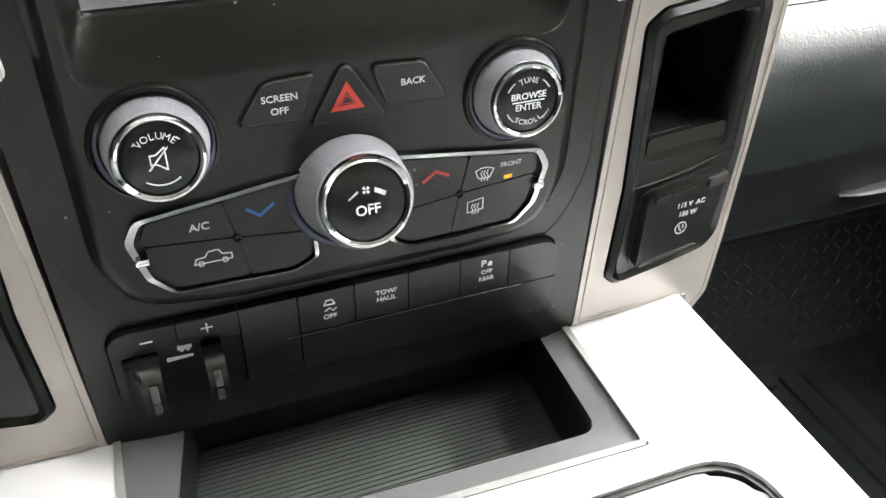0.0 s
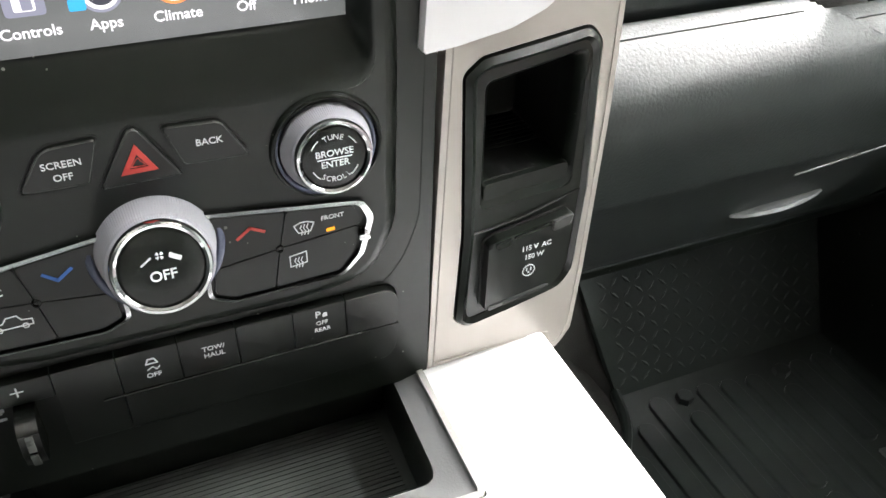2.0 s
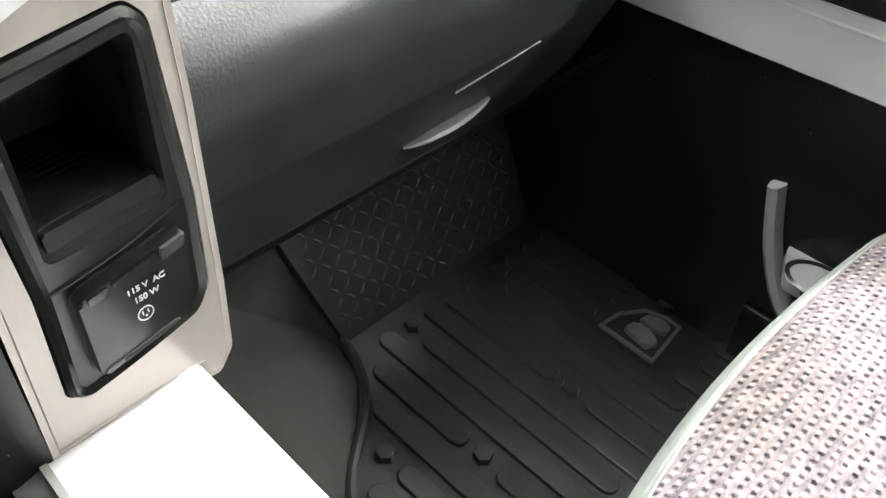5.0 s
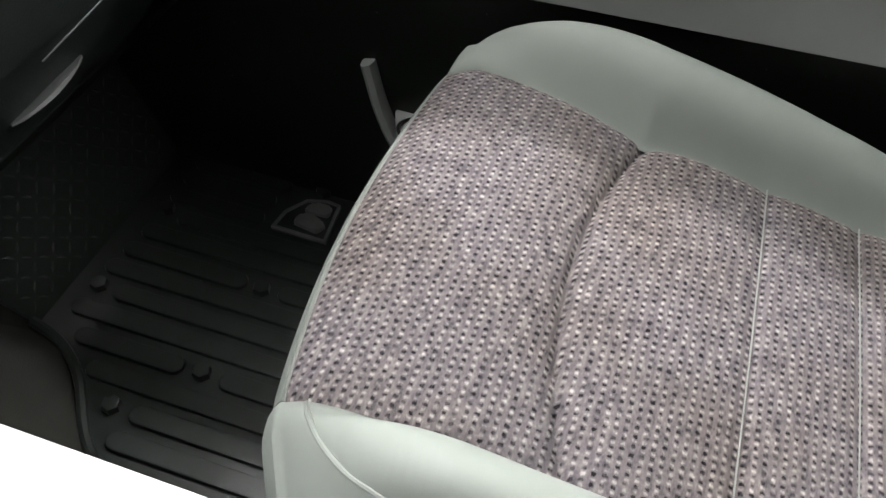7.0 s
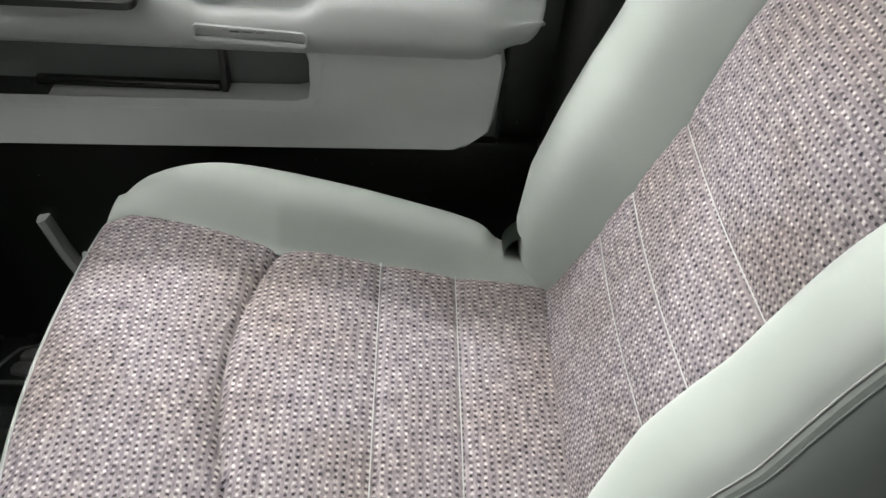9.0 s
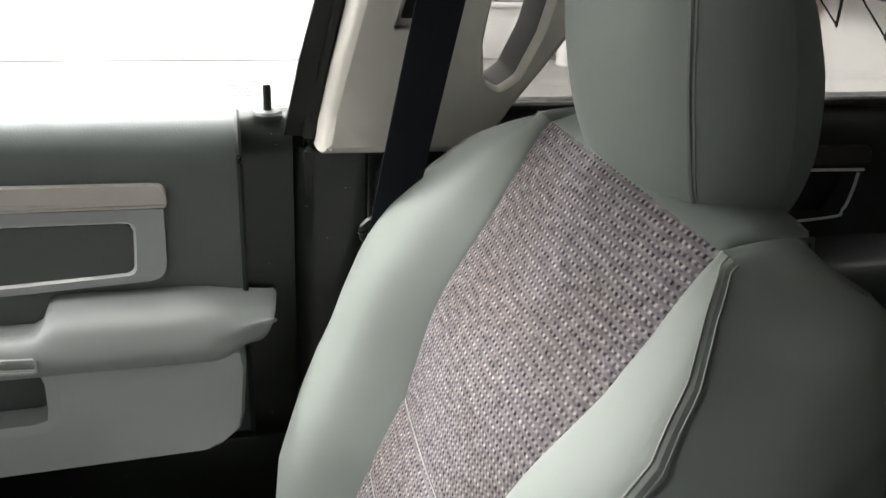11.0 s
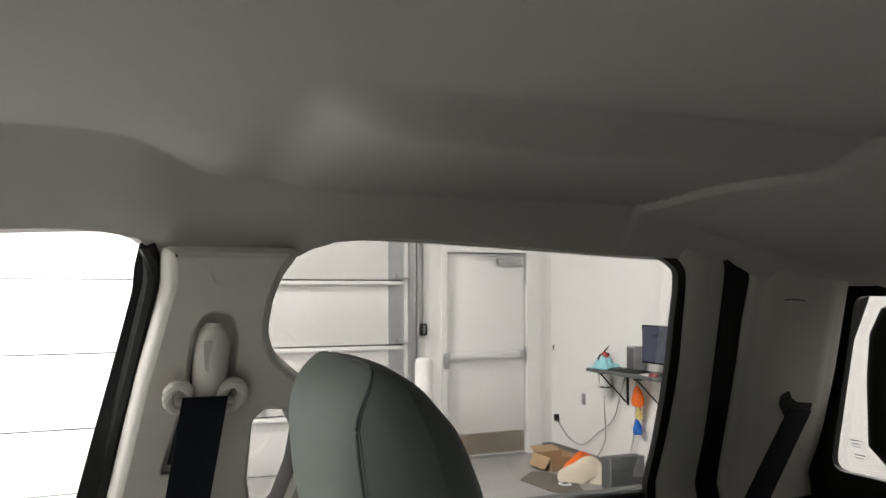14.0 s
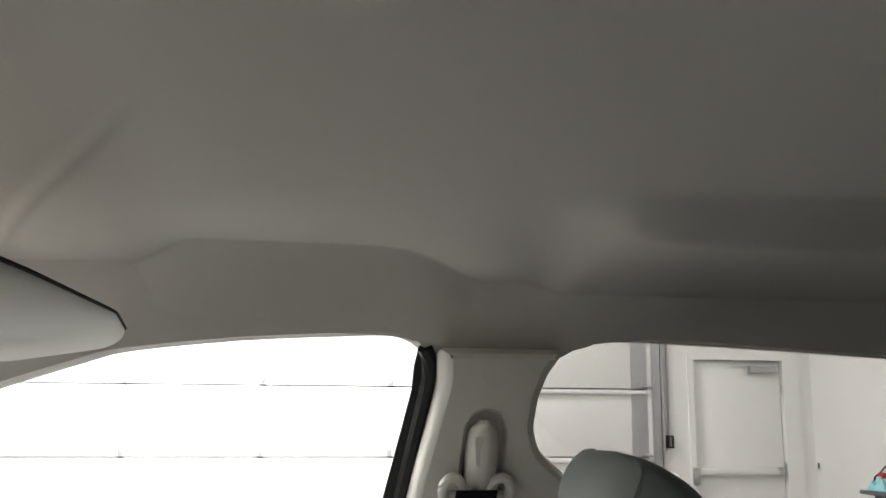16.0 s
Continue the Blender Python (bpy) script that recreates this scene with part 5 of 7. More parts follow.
head = part("headrest", strip(hr, range(A, B + 1)), SEAT_VINYL, seat, "grey-green headrest")
# the headrest's shaded side is a darker tone of the front's cloth
part("headrest_side", strip(hr, range(B, A + 65)), SEAT_SHADED, head, "headrest side and back, shade in the colour")
for r in (hr[0], hr[-1]):
    bm = bmesh.new()
    bm.faces.new([bm.verts.new(p) for p in r])
    part("headrest_cap", bm, SEAT_SHADED, head)
for j in (A, B):
    part("headrest_seam", tube([r[j] for r in hr[2:-2]], 0.0016, 6), SEAT_SHADED, head)
for j, o in ((A, -1), (B, 1)):
    part("stitch_line", tube([r[j].lerp(r[(j + o) % 64], 0.45) + Vector((0, 0.0004, 0.0002)) for r in hr[4:-4]], 0.0007, 6), STITCH, head)
for x in (0.45, 0.545):
    part("headrest_post", tube([(x, -0.93, 0.80), (x, -0.925, 0.85)], 0.006, 12), CHROME, head)
part("recliner_cover", turned([(0.030, -0.02), (0.030, 0.010), (0.024, 0.018), (0.001, 0.020)], lambda a, b, d: Vector((0.700 + d, -0.640 + a, 0.335 + b)), 24), BLACK, seat, "black recliner cover")
part("seat_base", boxb(0.26, 0.72, -0.72, -0.19, 0.02, 0.20, bevel=0.02), BLACK, seat, "black seat base")

# ---- passenger side: pillars, rails, window seals ----
def side_slab(outline, d0, d1, bevel=0.0):
    return slab(outline, side_at, d0, d1, bevel)


def side_tube(pts, r, d, **k):
    return tube([side_at(y, z, d) for y, z in smooth_line2(pts)], r, 8, **k)


def smooth_line2(pts, steps=5):
    return [(p.x, p.y) for p in smooth_line([(a, b, 0) for a, b in pts], steps)]


def fine(outline, n):
    return [(p.x, p.y) for p in resample(outline, n)]


rail_low = [(0.36, 0.79), (0.10, 0.955), (-0.12, 1.035), (-0.30, 1.094), (-0.369, 1.116), (-0.415, 1.128), (-0.53, 1.141), (-0.65, 1.148), (-0.700, 1.149), (-0.722, 1.142), (-0.738, 1.128), (-0.884, 1.126), (-0.897, 1.1335), (-0.915, 1.138), (-0.945, 1.147), (-1.10, 1.143), (-1.354, 1.131), (-1.435, 1.129), (-1.470, 1.121), (-1.500, 1.104), (-1.60, 1.099), (-1.75, 1.095)]
rail_up = [(-1.75, 1.22), (-0.20, 1.22), (0.0, 1.13), (0.20, 1.0), (0.42, 0.85)]
bm = bmesh.new()
lowp = smooth_line2(rail_low[:10], 3) + rail_low[10:12] + smooth_line2(rail_low[12:], 3)
slab([*lowp, *rail_up], side_at, -0.06, -0.004, bm=bm)
struct("roof_rail", bm, HEADLINER, "light grey cloth trimmed roof rail over the doors", "trim", smooth=False)

pil = rounded([(-0.686, 0.753), (-0.701, 0.85), (-0.726, 1.0), (-0.746, 1.095), (-0.744, 1.134), (-0.884, 1.134), (-0.865, 1.104), (-0.858, 1.080), (-0.856, 1.050), (-0.864, 1.026), (-0.905, 0.992), (-0.945, 0.955), (-0.950, 0.905), (-0.925, 0.850), (-0.895, 0.790), (-0.856, 0.750)],
              [0.004, 0.05, 0.05, 0.02, 0.010, 0.012, 0.02, 0.02, 0.03, 0.03, 0.03, 0.03, 0.03, 0.03, 0.03, 0.01])
grip = rounded([(-0.842, 0.952), (-0.856, 0.967), (-0.892, 0.964), (-0.910, 0.932), (-0.908, 0.890), (-0.896, 0.840), (-0.876, 0.822), (-0.854, 0.836), (-0.843, 0.880)], 0.012)
pil = [Vector(p).to_2d() for p in fine(pil, 170)]
PR = [inset(pil, k) for k in (0.0, 0.001, 0.0035, 0.0075, 0.013)]
ch = rounded([(-0.7535, 0.896), (-0.7655, 0.945), (-0.7745, 0.990), (-0.7735, 1.015), (-0.7770, 1.052), (-0.786, 1.066), (-0.798, 1.069), (-0.815, 1.066), (-0.8215, 1.045), (-0.8215, 0.985), (-0.8130, 0.960), (-0.8070, 0.896)],
             [0.002, 0.02, 0.02, 0.03, 0.010, 0.010, 0.012, 0.010, 0.02, 0.02, 0.02, 0.004])
ch = [Vector(p).to_2d() for p in fine(ch, 110)]
pillar = tagged(part("pillar_trim_b", plate(PR[-1], [fine(grip, 50), [tuple(p) for p in grow(ch, 0.0022)]], side_at, -0.03, 0.0400), PILLAR), "light grey plastic centre pillar trim with grab hole", "pillar trim", kind="structure")
part("trim_edge", loft([[side_at(p[0], p[1], d) for p in o] for o, d in zip([PR[0]] + PR, (-0.03, -0.004, 0.016, 0.029, 0.0365, 0.0400))], close_u=True), PILLAR, pillar)
gp = [Vector(p).to_2d() for p in fine(grip, 60)]
part("grip_edge", loft([[side_at(p[0], p[1], d) for p in inset(gp, k)] for k, d in ((0.0, 0.040), (0.002, 0.0375), (0.0040, 0.033), (0.0048, 0.026))], close_u=True), PILLAR, pillar)
part("grip_lining", loft([[side_at(p[0], p[1], d) for p in inset(gp, k)] for k, d in ((0.0046, 0.026), (0.006, 0.010), (0.006, -0.03))], close_u=True), RUBBER, pillar, "dark lining of the grab hole")
# sunken channel for the belt adjuster and its slot
part("channel_rim", loft([[side_at(p[0], p[1], d) for p in o] for o, d in ((grow(ch, 0.0024), 0.0396), (grow(ch, 0.0020), 0.0402), (grow(ch, 0.0010), 0.0398), (ch, 0.0385), (inset(ch, 0.0008), 0.034), (inset(ch, 0.0010), 0.027))], close_u=True), PILLAR, pillar)
part("channel_floor", side_slab([tuple(p) for p in grow(ch, 0.001)], 0.024, 0.0275), PILLAR, pillar)
# dark sheet that paints the shade inside the adjuster slot
part("slot_shade", side_slab(rounded([(-0.7615, 0.905), (-0.7700, 0.955), (-0.7790, 0.990), (-0.7790, 1.025), (-0.7850, 1.025), (-0.7850, 0.905)], 0.002), 0.0270, 0.0282), DARK_HOLE, pillar, "slot shade painted dark behind the belt")
part("trim_plug", ring_slab(fine(rounded([(-0.787, 1.112), (-0.826, 1.112), (-0.821, 1.098), (-0.808, 1.091), (-0.794, 1.096)], 0.008), 40), fine(inset(rounded([(-0.787, 1.112), (-0.826, 1.112), (-0.821, 1.098), (-0.808, 1.091), (-0.794, 1.096)], 0.008), 0.0015), 40), side_at, 0.039, 0.0410), PILLAR, pillar)
low = tagged(part("pillar_trim_b_low", loft([[(x, y, z) for y, x in ((-0.655, 0.86), (-0.668, 0.838), (-0.690, 0.822), (-0.74, 0.812), (-0.80, 0.812), (-0.86, 0.82), (-0.92, 0.85))] for z in (-0.02, 0.3, 0.6, 0.752)]), BLACK), "black plastic lower centre pillar trim", "pillar trim", kind="structure")
part("belt_slot_cover", boxb(0.800, 0.815, -0.765, -0.740, 0.63, 0.755, bevel=0.004), BLACK_GLOSS, low)
# window seals: black channel and round rubber lip
seal = tagged(part("window_seal_front", side_slab([(-0.726, 1.136), (-0.760, 1.146), (-0.750, 1.057), (-0.735, 0.966), (-0.700, 0.765), (-0.655, 0.765), (-0.671, 0.852), (-0.684, 0.915), (-0.699, 0.984), (-0.711, 1.041), (-0.721, 1.090), (-0.722, 1.115)], -0.016, -0.008), RUBBER), "black rubber front window seal", "window seal", kind="structure")
part("rubber_lip", side_tube([(-0.684, 0.70), (-0.684, 0.78), (-0.694, 0.843), (-0.709, 0.935), (-0.728, 1.041), (-0.738, 1.100), (-0.737, 1.122), (-0.732, 1.134)], 0.0085, -0.004), RUBBER, seal, "round dark rubber door lip")
seal_o = [(-1.352, 1.140), (-1.381, 1.122), (-1.394, 1.104), (-1.410, 1.050), (-1.430, 0.978), (-1.446, 0.885), (-1.458, 0.782)]
seal_i = [(-1.330, 1.136), (-1.366, 1.121), (-1.382, 1.104), (-1.396, 1.050), (-1.414, 0.978), (-1.431, 0.885), (-1.443, 0.782)]
band_i = [(-1.430, 1.150), (-1.448, 1.128), (-1.458, 1.105), (-1.473, 1.050), (-1.487, 0.998), (-1.515, 0.890), (-1.537, 0.769)]
band_o = [(-1.470, 1.150), (-1.484, 1.121), (-1.496, 1.105), (-1.508, 1.050), (-1.526, 0.983), (-1.550, 0.880), (-1.575, 0.769)]
seal2 = tagged(part("window_seal_rear", side_slab(smooth_line2(seal_o, 4) + smooth_line2(seal_i, 4)[::-1], -0.012, 0.0), RUBBER), "black rubber rear window seal", "window seal", kind="structure")
part("rubber_band", side_slab(smooth_line2(band_i, 4) + smooth_line2(band_o, 4)[::-1], -0.02, 0.004), RUBBER, seal2)
part("belt_line_seal", tube([side_at(y, 0.789, -0.012) for y in (-0.90, -1.1, -1.3, -1.46)], 0.006, 8), RUBBER, seal2)


def across(z, stops):
    """y at a height along a line given by (z, y) stops."""
    (z0, y0), (z1, y1) = stops[0], stops[-1]
    for a, b in zip(stops, stops[1:]):
        if b[0] <= z <= a[0]:
            (z0, y0), (z1, y1) = a, b
    return y0 + (y1 - y0) * (z - z0) / (z1 - z0)


def folded_trim(zs, stops, profile):
    """A pillar trim lofted over heights: profile gives (between which lines, share, depth)."""
    rows = []
    for z in zs:
        lines = [across(z, s_) for s_ in stops]
        rows.append([side_at(lines[k] + (lines[k + 1] - lines[k]) * u, z, d) for k, u, d in profile])
    return loft(rows, close_u=True, cap=True)


zs = [0.765 + 0.385 * i / 24 for i in range(25)]
flip = lambda line: [(z, y) for y, z in line]
tagged(part("door_frame_trim", folded_trim(zs, [flip(smooth_line2(seal_o, 4)), flip(smooth_line2(band_i, 4))], [(0, 0.0, -0.02), (0, 0.0, -0.004), (0, 0.04, 0.0005), (0, 0.10, 0.003), (0, 0.22, 0.0055), (0, 0.38, 0.0062), (0, 0.52, 0.0040), (0, 0.64, 0.0005), (0, 0.80, -0.001), (0, 1.0, -0.002), (0, 1.0, -0.02)]), PILLAR), "light grey rear door frame trim", "trim", kind="structure")
pst = [[(1.15, -1.485), (1.103, -1.498), (0.765, -1.577)], [(1.15, -1.512), (1.09, -1.524), (0.765, -1.618)], [(1.15, -1.640), (1.09, -1.654), (0.765, -1.752)], [(1.15, -1.662), (1.096, -1.684), (0.967, -1.726), (0.82, -1.764), (0.765, -1.768)]]
cpil = tagged(part("pillar_trim_c", folded_trim(zs, pst, [(0, 0.0, -0.05), (0, 0.0, 0.003), (0, 0.06, 0.0085), (0, 0.20, 0.0115), (0, 0.55, 0.0125), (0, 0.75, 0.0135), (0, 0.90, 0.0165), (1, 0.02, 0.0205), (1, 0.10, 0.0225), (1, 0.30, 0.0235), (1, 0.60, 0.0235), (1, 0.84, 0.0225), (1, 0.93, 0.0200), (2, 0.08, 0.0150), (2, 0.30, 0.0110), (2, 0.70, 0.0090), (2, 1.0, 0.004), (2, 1.0, -0.05)]), PILLAR), "light grey plastic rear pillar trim", "pillar trim", kind="structure")
part("trim_clip", side_slab([(-1.554, 1.0765), (-1.572, 1.0772), (-1.591, 1.0755), (-1.591, 1.0742), (-1.572, 1.0756), (-1.554, 1.0750)], 0.020, 0.0240), BLACK, cpil)
mouth = rounded([(-1.609, 0.937), (-1.624, 0.944), (-1.636, 0.931), (-1.650, 0.924), (-1.682, 0.921), (-1.684, 0.899), (-1.660, 0.902), (-1.632, 0.903), (-1.613, 0.922)], [0.005, 0.004, 0.012, 0.01, 0.005, 0.005, 0.01, 0.008, 0.006])
part("belt_mouth", side_slab(mouth, 0.016, 0.0245), DARK_HOLE, cpil, "dark opening of the rear belt")
part("mouth_lip", ring_slab(fine(grow(mouth, 0.0022), 60), fine(mouth, 60), side_at, 0.0200, 0.0252, crown=0.0010), PILLAR, cpil)
struct("rear_quarter_panel", boxb(0.82, 0.90, -1.76, -1.535, -0.02, 0.768), BLACK, "dark rear quarter trim beside the rear seat", "trim")


def flat_strip(a, b, w, wd, th=0.0012):
    """A webbing strap from a to b: w across, wd the direction of its width."""
    a, b, wd = Vector(a), Vector(b), Vector(wd).normalized() * w / 2
    n = (b - a).cross(wd).normalized() * th
    rows = []
    for t in [i / 12 for i in range(13)]:
        p = a.lerp(b, t) + n * (2.0 * math.sin(t * math.pi))
        rows.append([p - wd - n, p + wd - n, p + wd + n, p - wd + n])
    return loft(rows, close_u=True, cap=True)


belt = thing("front_seat_belt", "black front seat belt hanging from a light grey adjuster", "seat belt")
part("webbing", flat_strip((0.672, -0.790, 0.984), (0.756, -0.746, 0.62), 0.044, (0.05, 1, 0)), BELT, belt, "black belt webbing")
ad = smooth_line([(0, 0.978, 0.010), (0, 0.985, 0.0145), (0, 1.00, 0.0170), (0, 1.03, 0.0175), (0, 1.049, 0.014), (0, 1.058, 0.006)], 4)


def adjuster():
    rows = []
    for p in ad:
        z, w = p.y, p.z
        row = []
        for k in range(16):
            an = math.pi * k / 15
            row.append(side_at(-0.797 + w * math.cos(an), z, 0.028 + 0.032 * math.sin(an) ** 0.7 * (w / 0.0165) ** 0.5))
        rows.append(row)
    return loft(rows)


adj = part("belt_adjuster", adjuster(), PILLAR, belt, "light grey belt height adjuster")
part("release_button", side_slab(rounded([(-0.788, 1.010), (-0.784, 1.040), (-0.794, 1.042), (-0.795, 1.008)], 0.003), 0.054, 0.0600, 0.001), PILLAR, adj)
for s in (-1, 1):
    yc = -0.7915 + s * 0.0262
    ringp = [side_at(yc + 0.0105 * math.cos(q) , 0.984 + 0.013 * math.sin(q), 0.056) for q in [2 * math.pi * k / 20 for k in range(20)]]
    part("belt_loop", tube(ringp, 0.0058, 8, closed=True), PILLAR, adj, "light grey belt loop")
part("loop_bar", tube([side_at(-0.762, 0.979, 0.056), side_at(-0.820, 0.979, 0.056)], 0.0045, 8), PILLAR, adj)
gr = [Vector((0.752, -0.757 + 0.030 * math.cos(q) * 1.0, 0.685 + 0.016 * math.sin(q))) for q in [2 * math.pi * k / 20 for k in range(20)]]
part("belt_guide", tube(gr, 0.005, 8, closed=True), BLACK, belt, "black belt guide loop")
rb = thing("rear_seat_belt", "black rear seat belt out of the rear pillar", "seat belt")
part("webbing", flat_strip((0.735, -1.646, 0.914), (0.655, -1.413, 0.715), 0.036, (0.30, 1, 0.12)), BELT, rb)
gr = [Vector((0.655, -1.420 + 0.026 * math.cos(q), 0.728 + 0.008 * math.sin(q))) for q in [2 * math.pi * k / 16 for k in range(16)]]
part("belt_guide", tube(gr, 0.004, 8, closed=True), BLACK, rb)

# ---- front passenger door ----
def door_at(x0):
    def at(a, b, d):
        return Vector((x0 - d, a, b))
    return at


door = thing("front_passenger_door", "grey and dark trimmed passenger door with armrest", "car door")
sill = [(0.90, 0.788), (0.865, 0.790), (0.845, 0.785), (0.832, 0.772), (0.826, 0.75), (0.829, 0.70), (0.832, 0.60), (0.84, 0.35), (0.85, 0.0)]
sl = smooth_line([(x, 0, z) for x, z in sill], 4)
ysd = [-0.604 + 0.96 * i / 24 for i in range(25)]
part("door_panel", thick(loft([[(p.x, y, p.z) for y in ysd] for p in sl]), 0.006), DOOR_MID, door, "grey grained upper door panel")
part("door_rear_strip", thick(loft([[(p.x + 0.008, y, p.z - 0.002) for y in (-0.607, -0.63, -0.664)] for p in sl]), 0.006), BLACK, door, "black rear edge strip of the door")
part("strip_bead", tube([(p.x - 0.001, -0.607, p.z) for p in sl[6:30]], 0.0035, 6), DOOR_DARK, door)
lock = part("lock_pin", turned([(0.0042, 0.0), (0.0046, 0.026), (0.0038, 0.030), (0.0003, 0.031)], lambda a, b, d: Vector((0.852 + a, -0.640 + b, 0.788 + d)), 14), BLACK, door, "black door lock pin")
part("lock_collar", turned([(0.016, 0.0), (0.014, 0.003), (0.006, 0.004)], lambda a, b, d: Vector((0.852 + a, -0.640 + b, 0.787 + d)), 20), DOOR_DARK, door)
TRIM_GREY = grained("satin_grey_paint", (0.27, 0.28, 0.285), 0.35, metal=0.45, grain=1800, relief=0.06, mottle=0.04)
d82 = door_at(0.829)
tan = rounded([(-0.530, 0.696), (-0.530, 0.721), (0.20, 0.734), (0.20, 0.704)], [0.002, 0.012, 0.002, 0.002])
part("accent_band", slab(tan, d82, 0.0, 0.011, 0.004, 3), SILVER, door, "champagne metallic accent band")
fr_o = rounded([(-0.524, 0.611), (-0.526, 0.6945), (0.20, 0.7025), (0.20, 0.577)], [0.022, 0.002, 0.002, 0.002])
fr_i = rounded([(-0.493, 0.6185), (-0.497, 0.681), (0.17, 0.688), (0.17, 0.586)], 0.010)
part("trim_frame", plate(fine(fr_o, 240), [fine(fr_i, 240)], d82, 0.0, 0.009), TRIM_GREY, door, "silver trim frame")
part("trim_frame_lip", ring_slab(fine(fr_i, 240), fine(inset(fr_i, 0.004), 240), d82, 0.0, 0.009, crown=-0.005), BRIGHT, door)
part("inset_panel", slab(inset(fr_i, 0.003), d82, 0.0, 0.0065, 0.003), INSET_GREY, door, "dark grey inset panel")
hb = rounded([(-0.292, 0.624), (-0.292, 0.700), (-0.20, 0.702), (-0.165, 0.685), (-0.150, 0.624)], 0.010)
part("handle_bezel", slab(hb, d82, 0.0, 0.013, 0.003), BRIGHT, door, "silver door handle bezel")
part("door_handle", slab(rounded([(-0.270, 0.640), (-0.270, 0.690), (-0.175, 0.692), (-0.175, 0.640)], 0.010), d82, 0.01, 0.018, 0.004), DOOR_GREY, door, "grey pull handle")


def arm_row(y):
    """Section of the armrest at y as a closed line of x, z."""
    tipw = step(-0.640, -0.560, y)
    xin = 0.775 + 0.016 * (1 - tipw)
    ztop, zlow = 0.592 - 0.012 * (1 - step(-0.640, -0.540, y)), 0.520 + 0.012 * (1 - tipw)
    cut = step(-0.405, -0.385, y) * (1 - step(-0.285, -0.268, y))
    ctl = [(0.835, zlow + 0.002), (xin + 0.016, zlow), (xin + 0.002, zlow + 0.014), (xin, zlow + 0.034), (xin + 0.006, ztop - 0.016 - 0.010 * cut), (xin + 0.018, ztop - 0.006 - 0.018 * cut), (xin + 0.034, ztop - 0.030 * cut), (0.835, ztop + 0.004 - 0.034 * cut)]
    lean = 0.028 * (1 - step(-0.640, -0.575, y))
    return [Vector((p.x, y + lean * (ztop - p.z) / 0.07, p.z)) for p in smooth_line([(x, 0, z) for x, z in ctl], 4)]


ya = [-0.636, -0.632, -0.625, -0.617, -0.61, -0.60, -0.59, -0.58, -0.57, -0.56, -0.54, -0.52, -0.49, -0.46] + [-0.42 + 0.01 * i for i in range(18)] + [-0.22, -0.15, -0.05, 0.05, 0.2]
tip = arm_row(-0.636)
mid_tip = sum(tip, Vector()) / len(tip)
ends = [[mid_tip + (p - mid_tip) * k + Vector((0, -dy, 0)) for p in tip] for k, dy in ((0.02, 0.007), (0.5, 0.0068), (0.8, 0.0055), (0.93, 0.0030))]
part("armrest", thick(loft(ends + [arm_row(y) for y in ya]), 0.004), DOOR_GREY, door, "grey padded armrest")
part("grab_pocket", boxb(0.800, 0.829, -0.395, -0.278, 0.552, 0.5605), BLACK, door)
bz = rounded([(-0.274, 0.540), (-0.390, 0.535), (-0.390, 0.552), (-0.274, 0.558)], 0.004)
d775 = door_at(0.7728)
part("badge_recess", ring_slab(fine(bz, 50), fine(inset(bz, 0.0025), 50), d775, -0.004, 0.0015), DOOR_GREY, door, "recessed lozenge on the armrest")
part("badge_lip", slab([(-0.277, 0.5410), (-0.387, 0.5365), (-0.387, 0.5395), (-0.277, 0.5440)], d775, -0.003, 0.0008), DOOR_GREY, door)
for i in range(4):
    y0 = -0.312 - i * 0.013
    part("badge_bar", slab([(y0, 0.5475), (y0 - 0.009, 0.5472), (y0 - 0.009, 0.5500), (y0, 0.5503)], d775, -0.002, 0.0012), DOOR_GREY, door)
sw = rounded([(-0.228, 0.0), (-0.228, 0.054), (-0.05, 0.054), (-0.05, 0.0)], 0.012)
top = lambda a, b, d: Vector((0.752 + b * 0.95, a, 0.586 + 0.012 * b / 0.042 + d))
part("switch_plate", slab(sw, top, -0.006, 0.002, 0.0015), BLACK, door, "black window switch plate")
for y0 in (-0.216, -0.178):
    part("window_switch", slab(rounded([(y0, 0.010), (y0, 0.044), (y0 + 0.028, 0.044), (y0 + 0.028, 0.010)], 0.005), top, 0.0, 0.005, 0.002), BLACK_GLOSS, door)
    for k in (0.016, 0.034):
        part("switch_mark", slab([(y0 + 0.008, k), (y0 + 0.008, k + 0.003), (y0 + 0.018, k + 0.003), (y0 + 0.018, k)], top, 0.005, 0.0054), PRINT_WHITE, door, smooth=False)
# lower panel with the map pocket
lp_o = rounded([(-0.600, 0.522), (-0.592, 0.420), (-0.560, 0.392), (0.20, 0.372), (0.20, 0.522)], [0.004, 0.02, 0.02, 0.004, 0.004])
lp_i = rounded([(-0.388, 0.516), (-0.386, 0.452), (0.10, 0.442), (0.10, 0.512)], [0.004, 0.012, 0.004, 0.004])
d80 = door_at(0.800)
part("lower_panel", plate(fine(lp_o, 70), [fine(lp_i, 70)], d80, -0.035, 0.0), DOOR_LIT, door, "grey lower door panel")
part("pocket_bevel", ring_slab(fine(grow(lp_i, 0.014), 70), fine(lp_i, 70), d80, -0.004, 0.0005, crown=-0.003), DOOR_LIT, door)
part("lower_panel_edge", ring_slab(fine(grow(lp_o, 0.004), 80), fine(lp_o, 80), d80, -0.035, -0.006, crown=0.006), DOOR_LIT, door)
part("pocket_back", boxb(0.842, 0.850, -0.40, 0.12, 0.43, 0.53), DARK_HOLE, door)
part("pocket_floor", boxb(0.802, 0.845, -0.39, 0.11, 0.440, 0.446), BLACK, door)
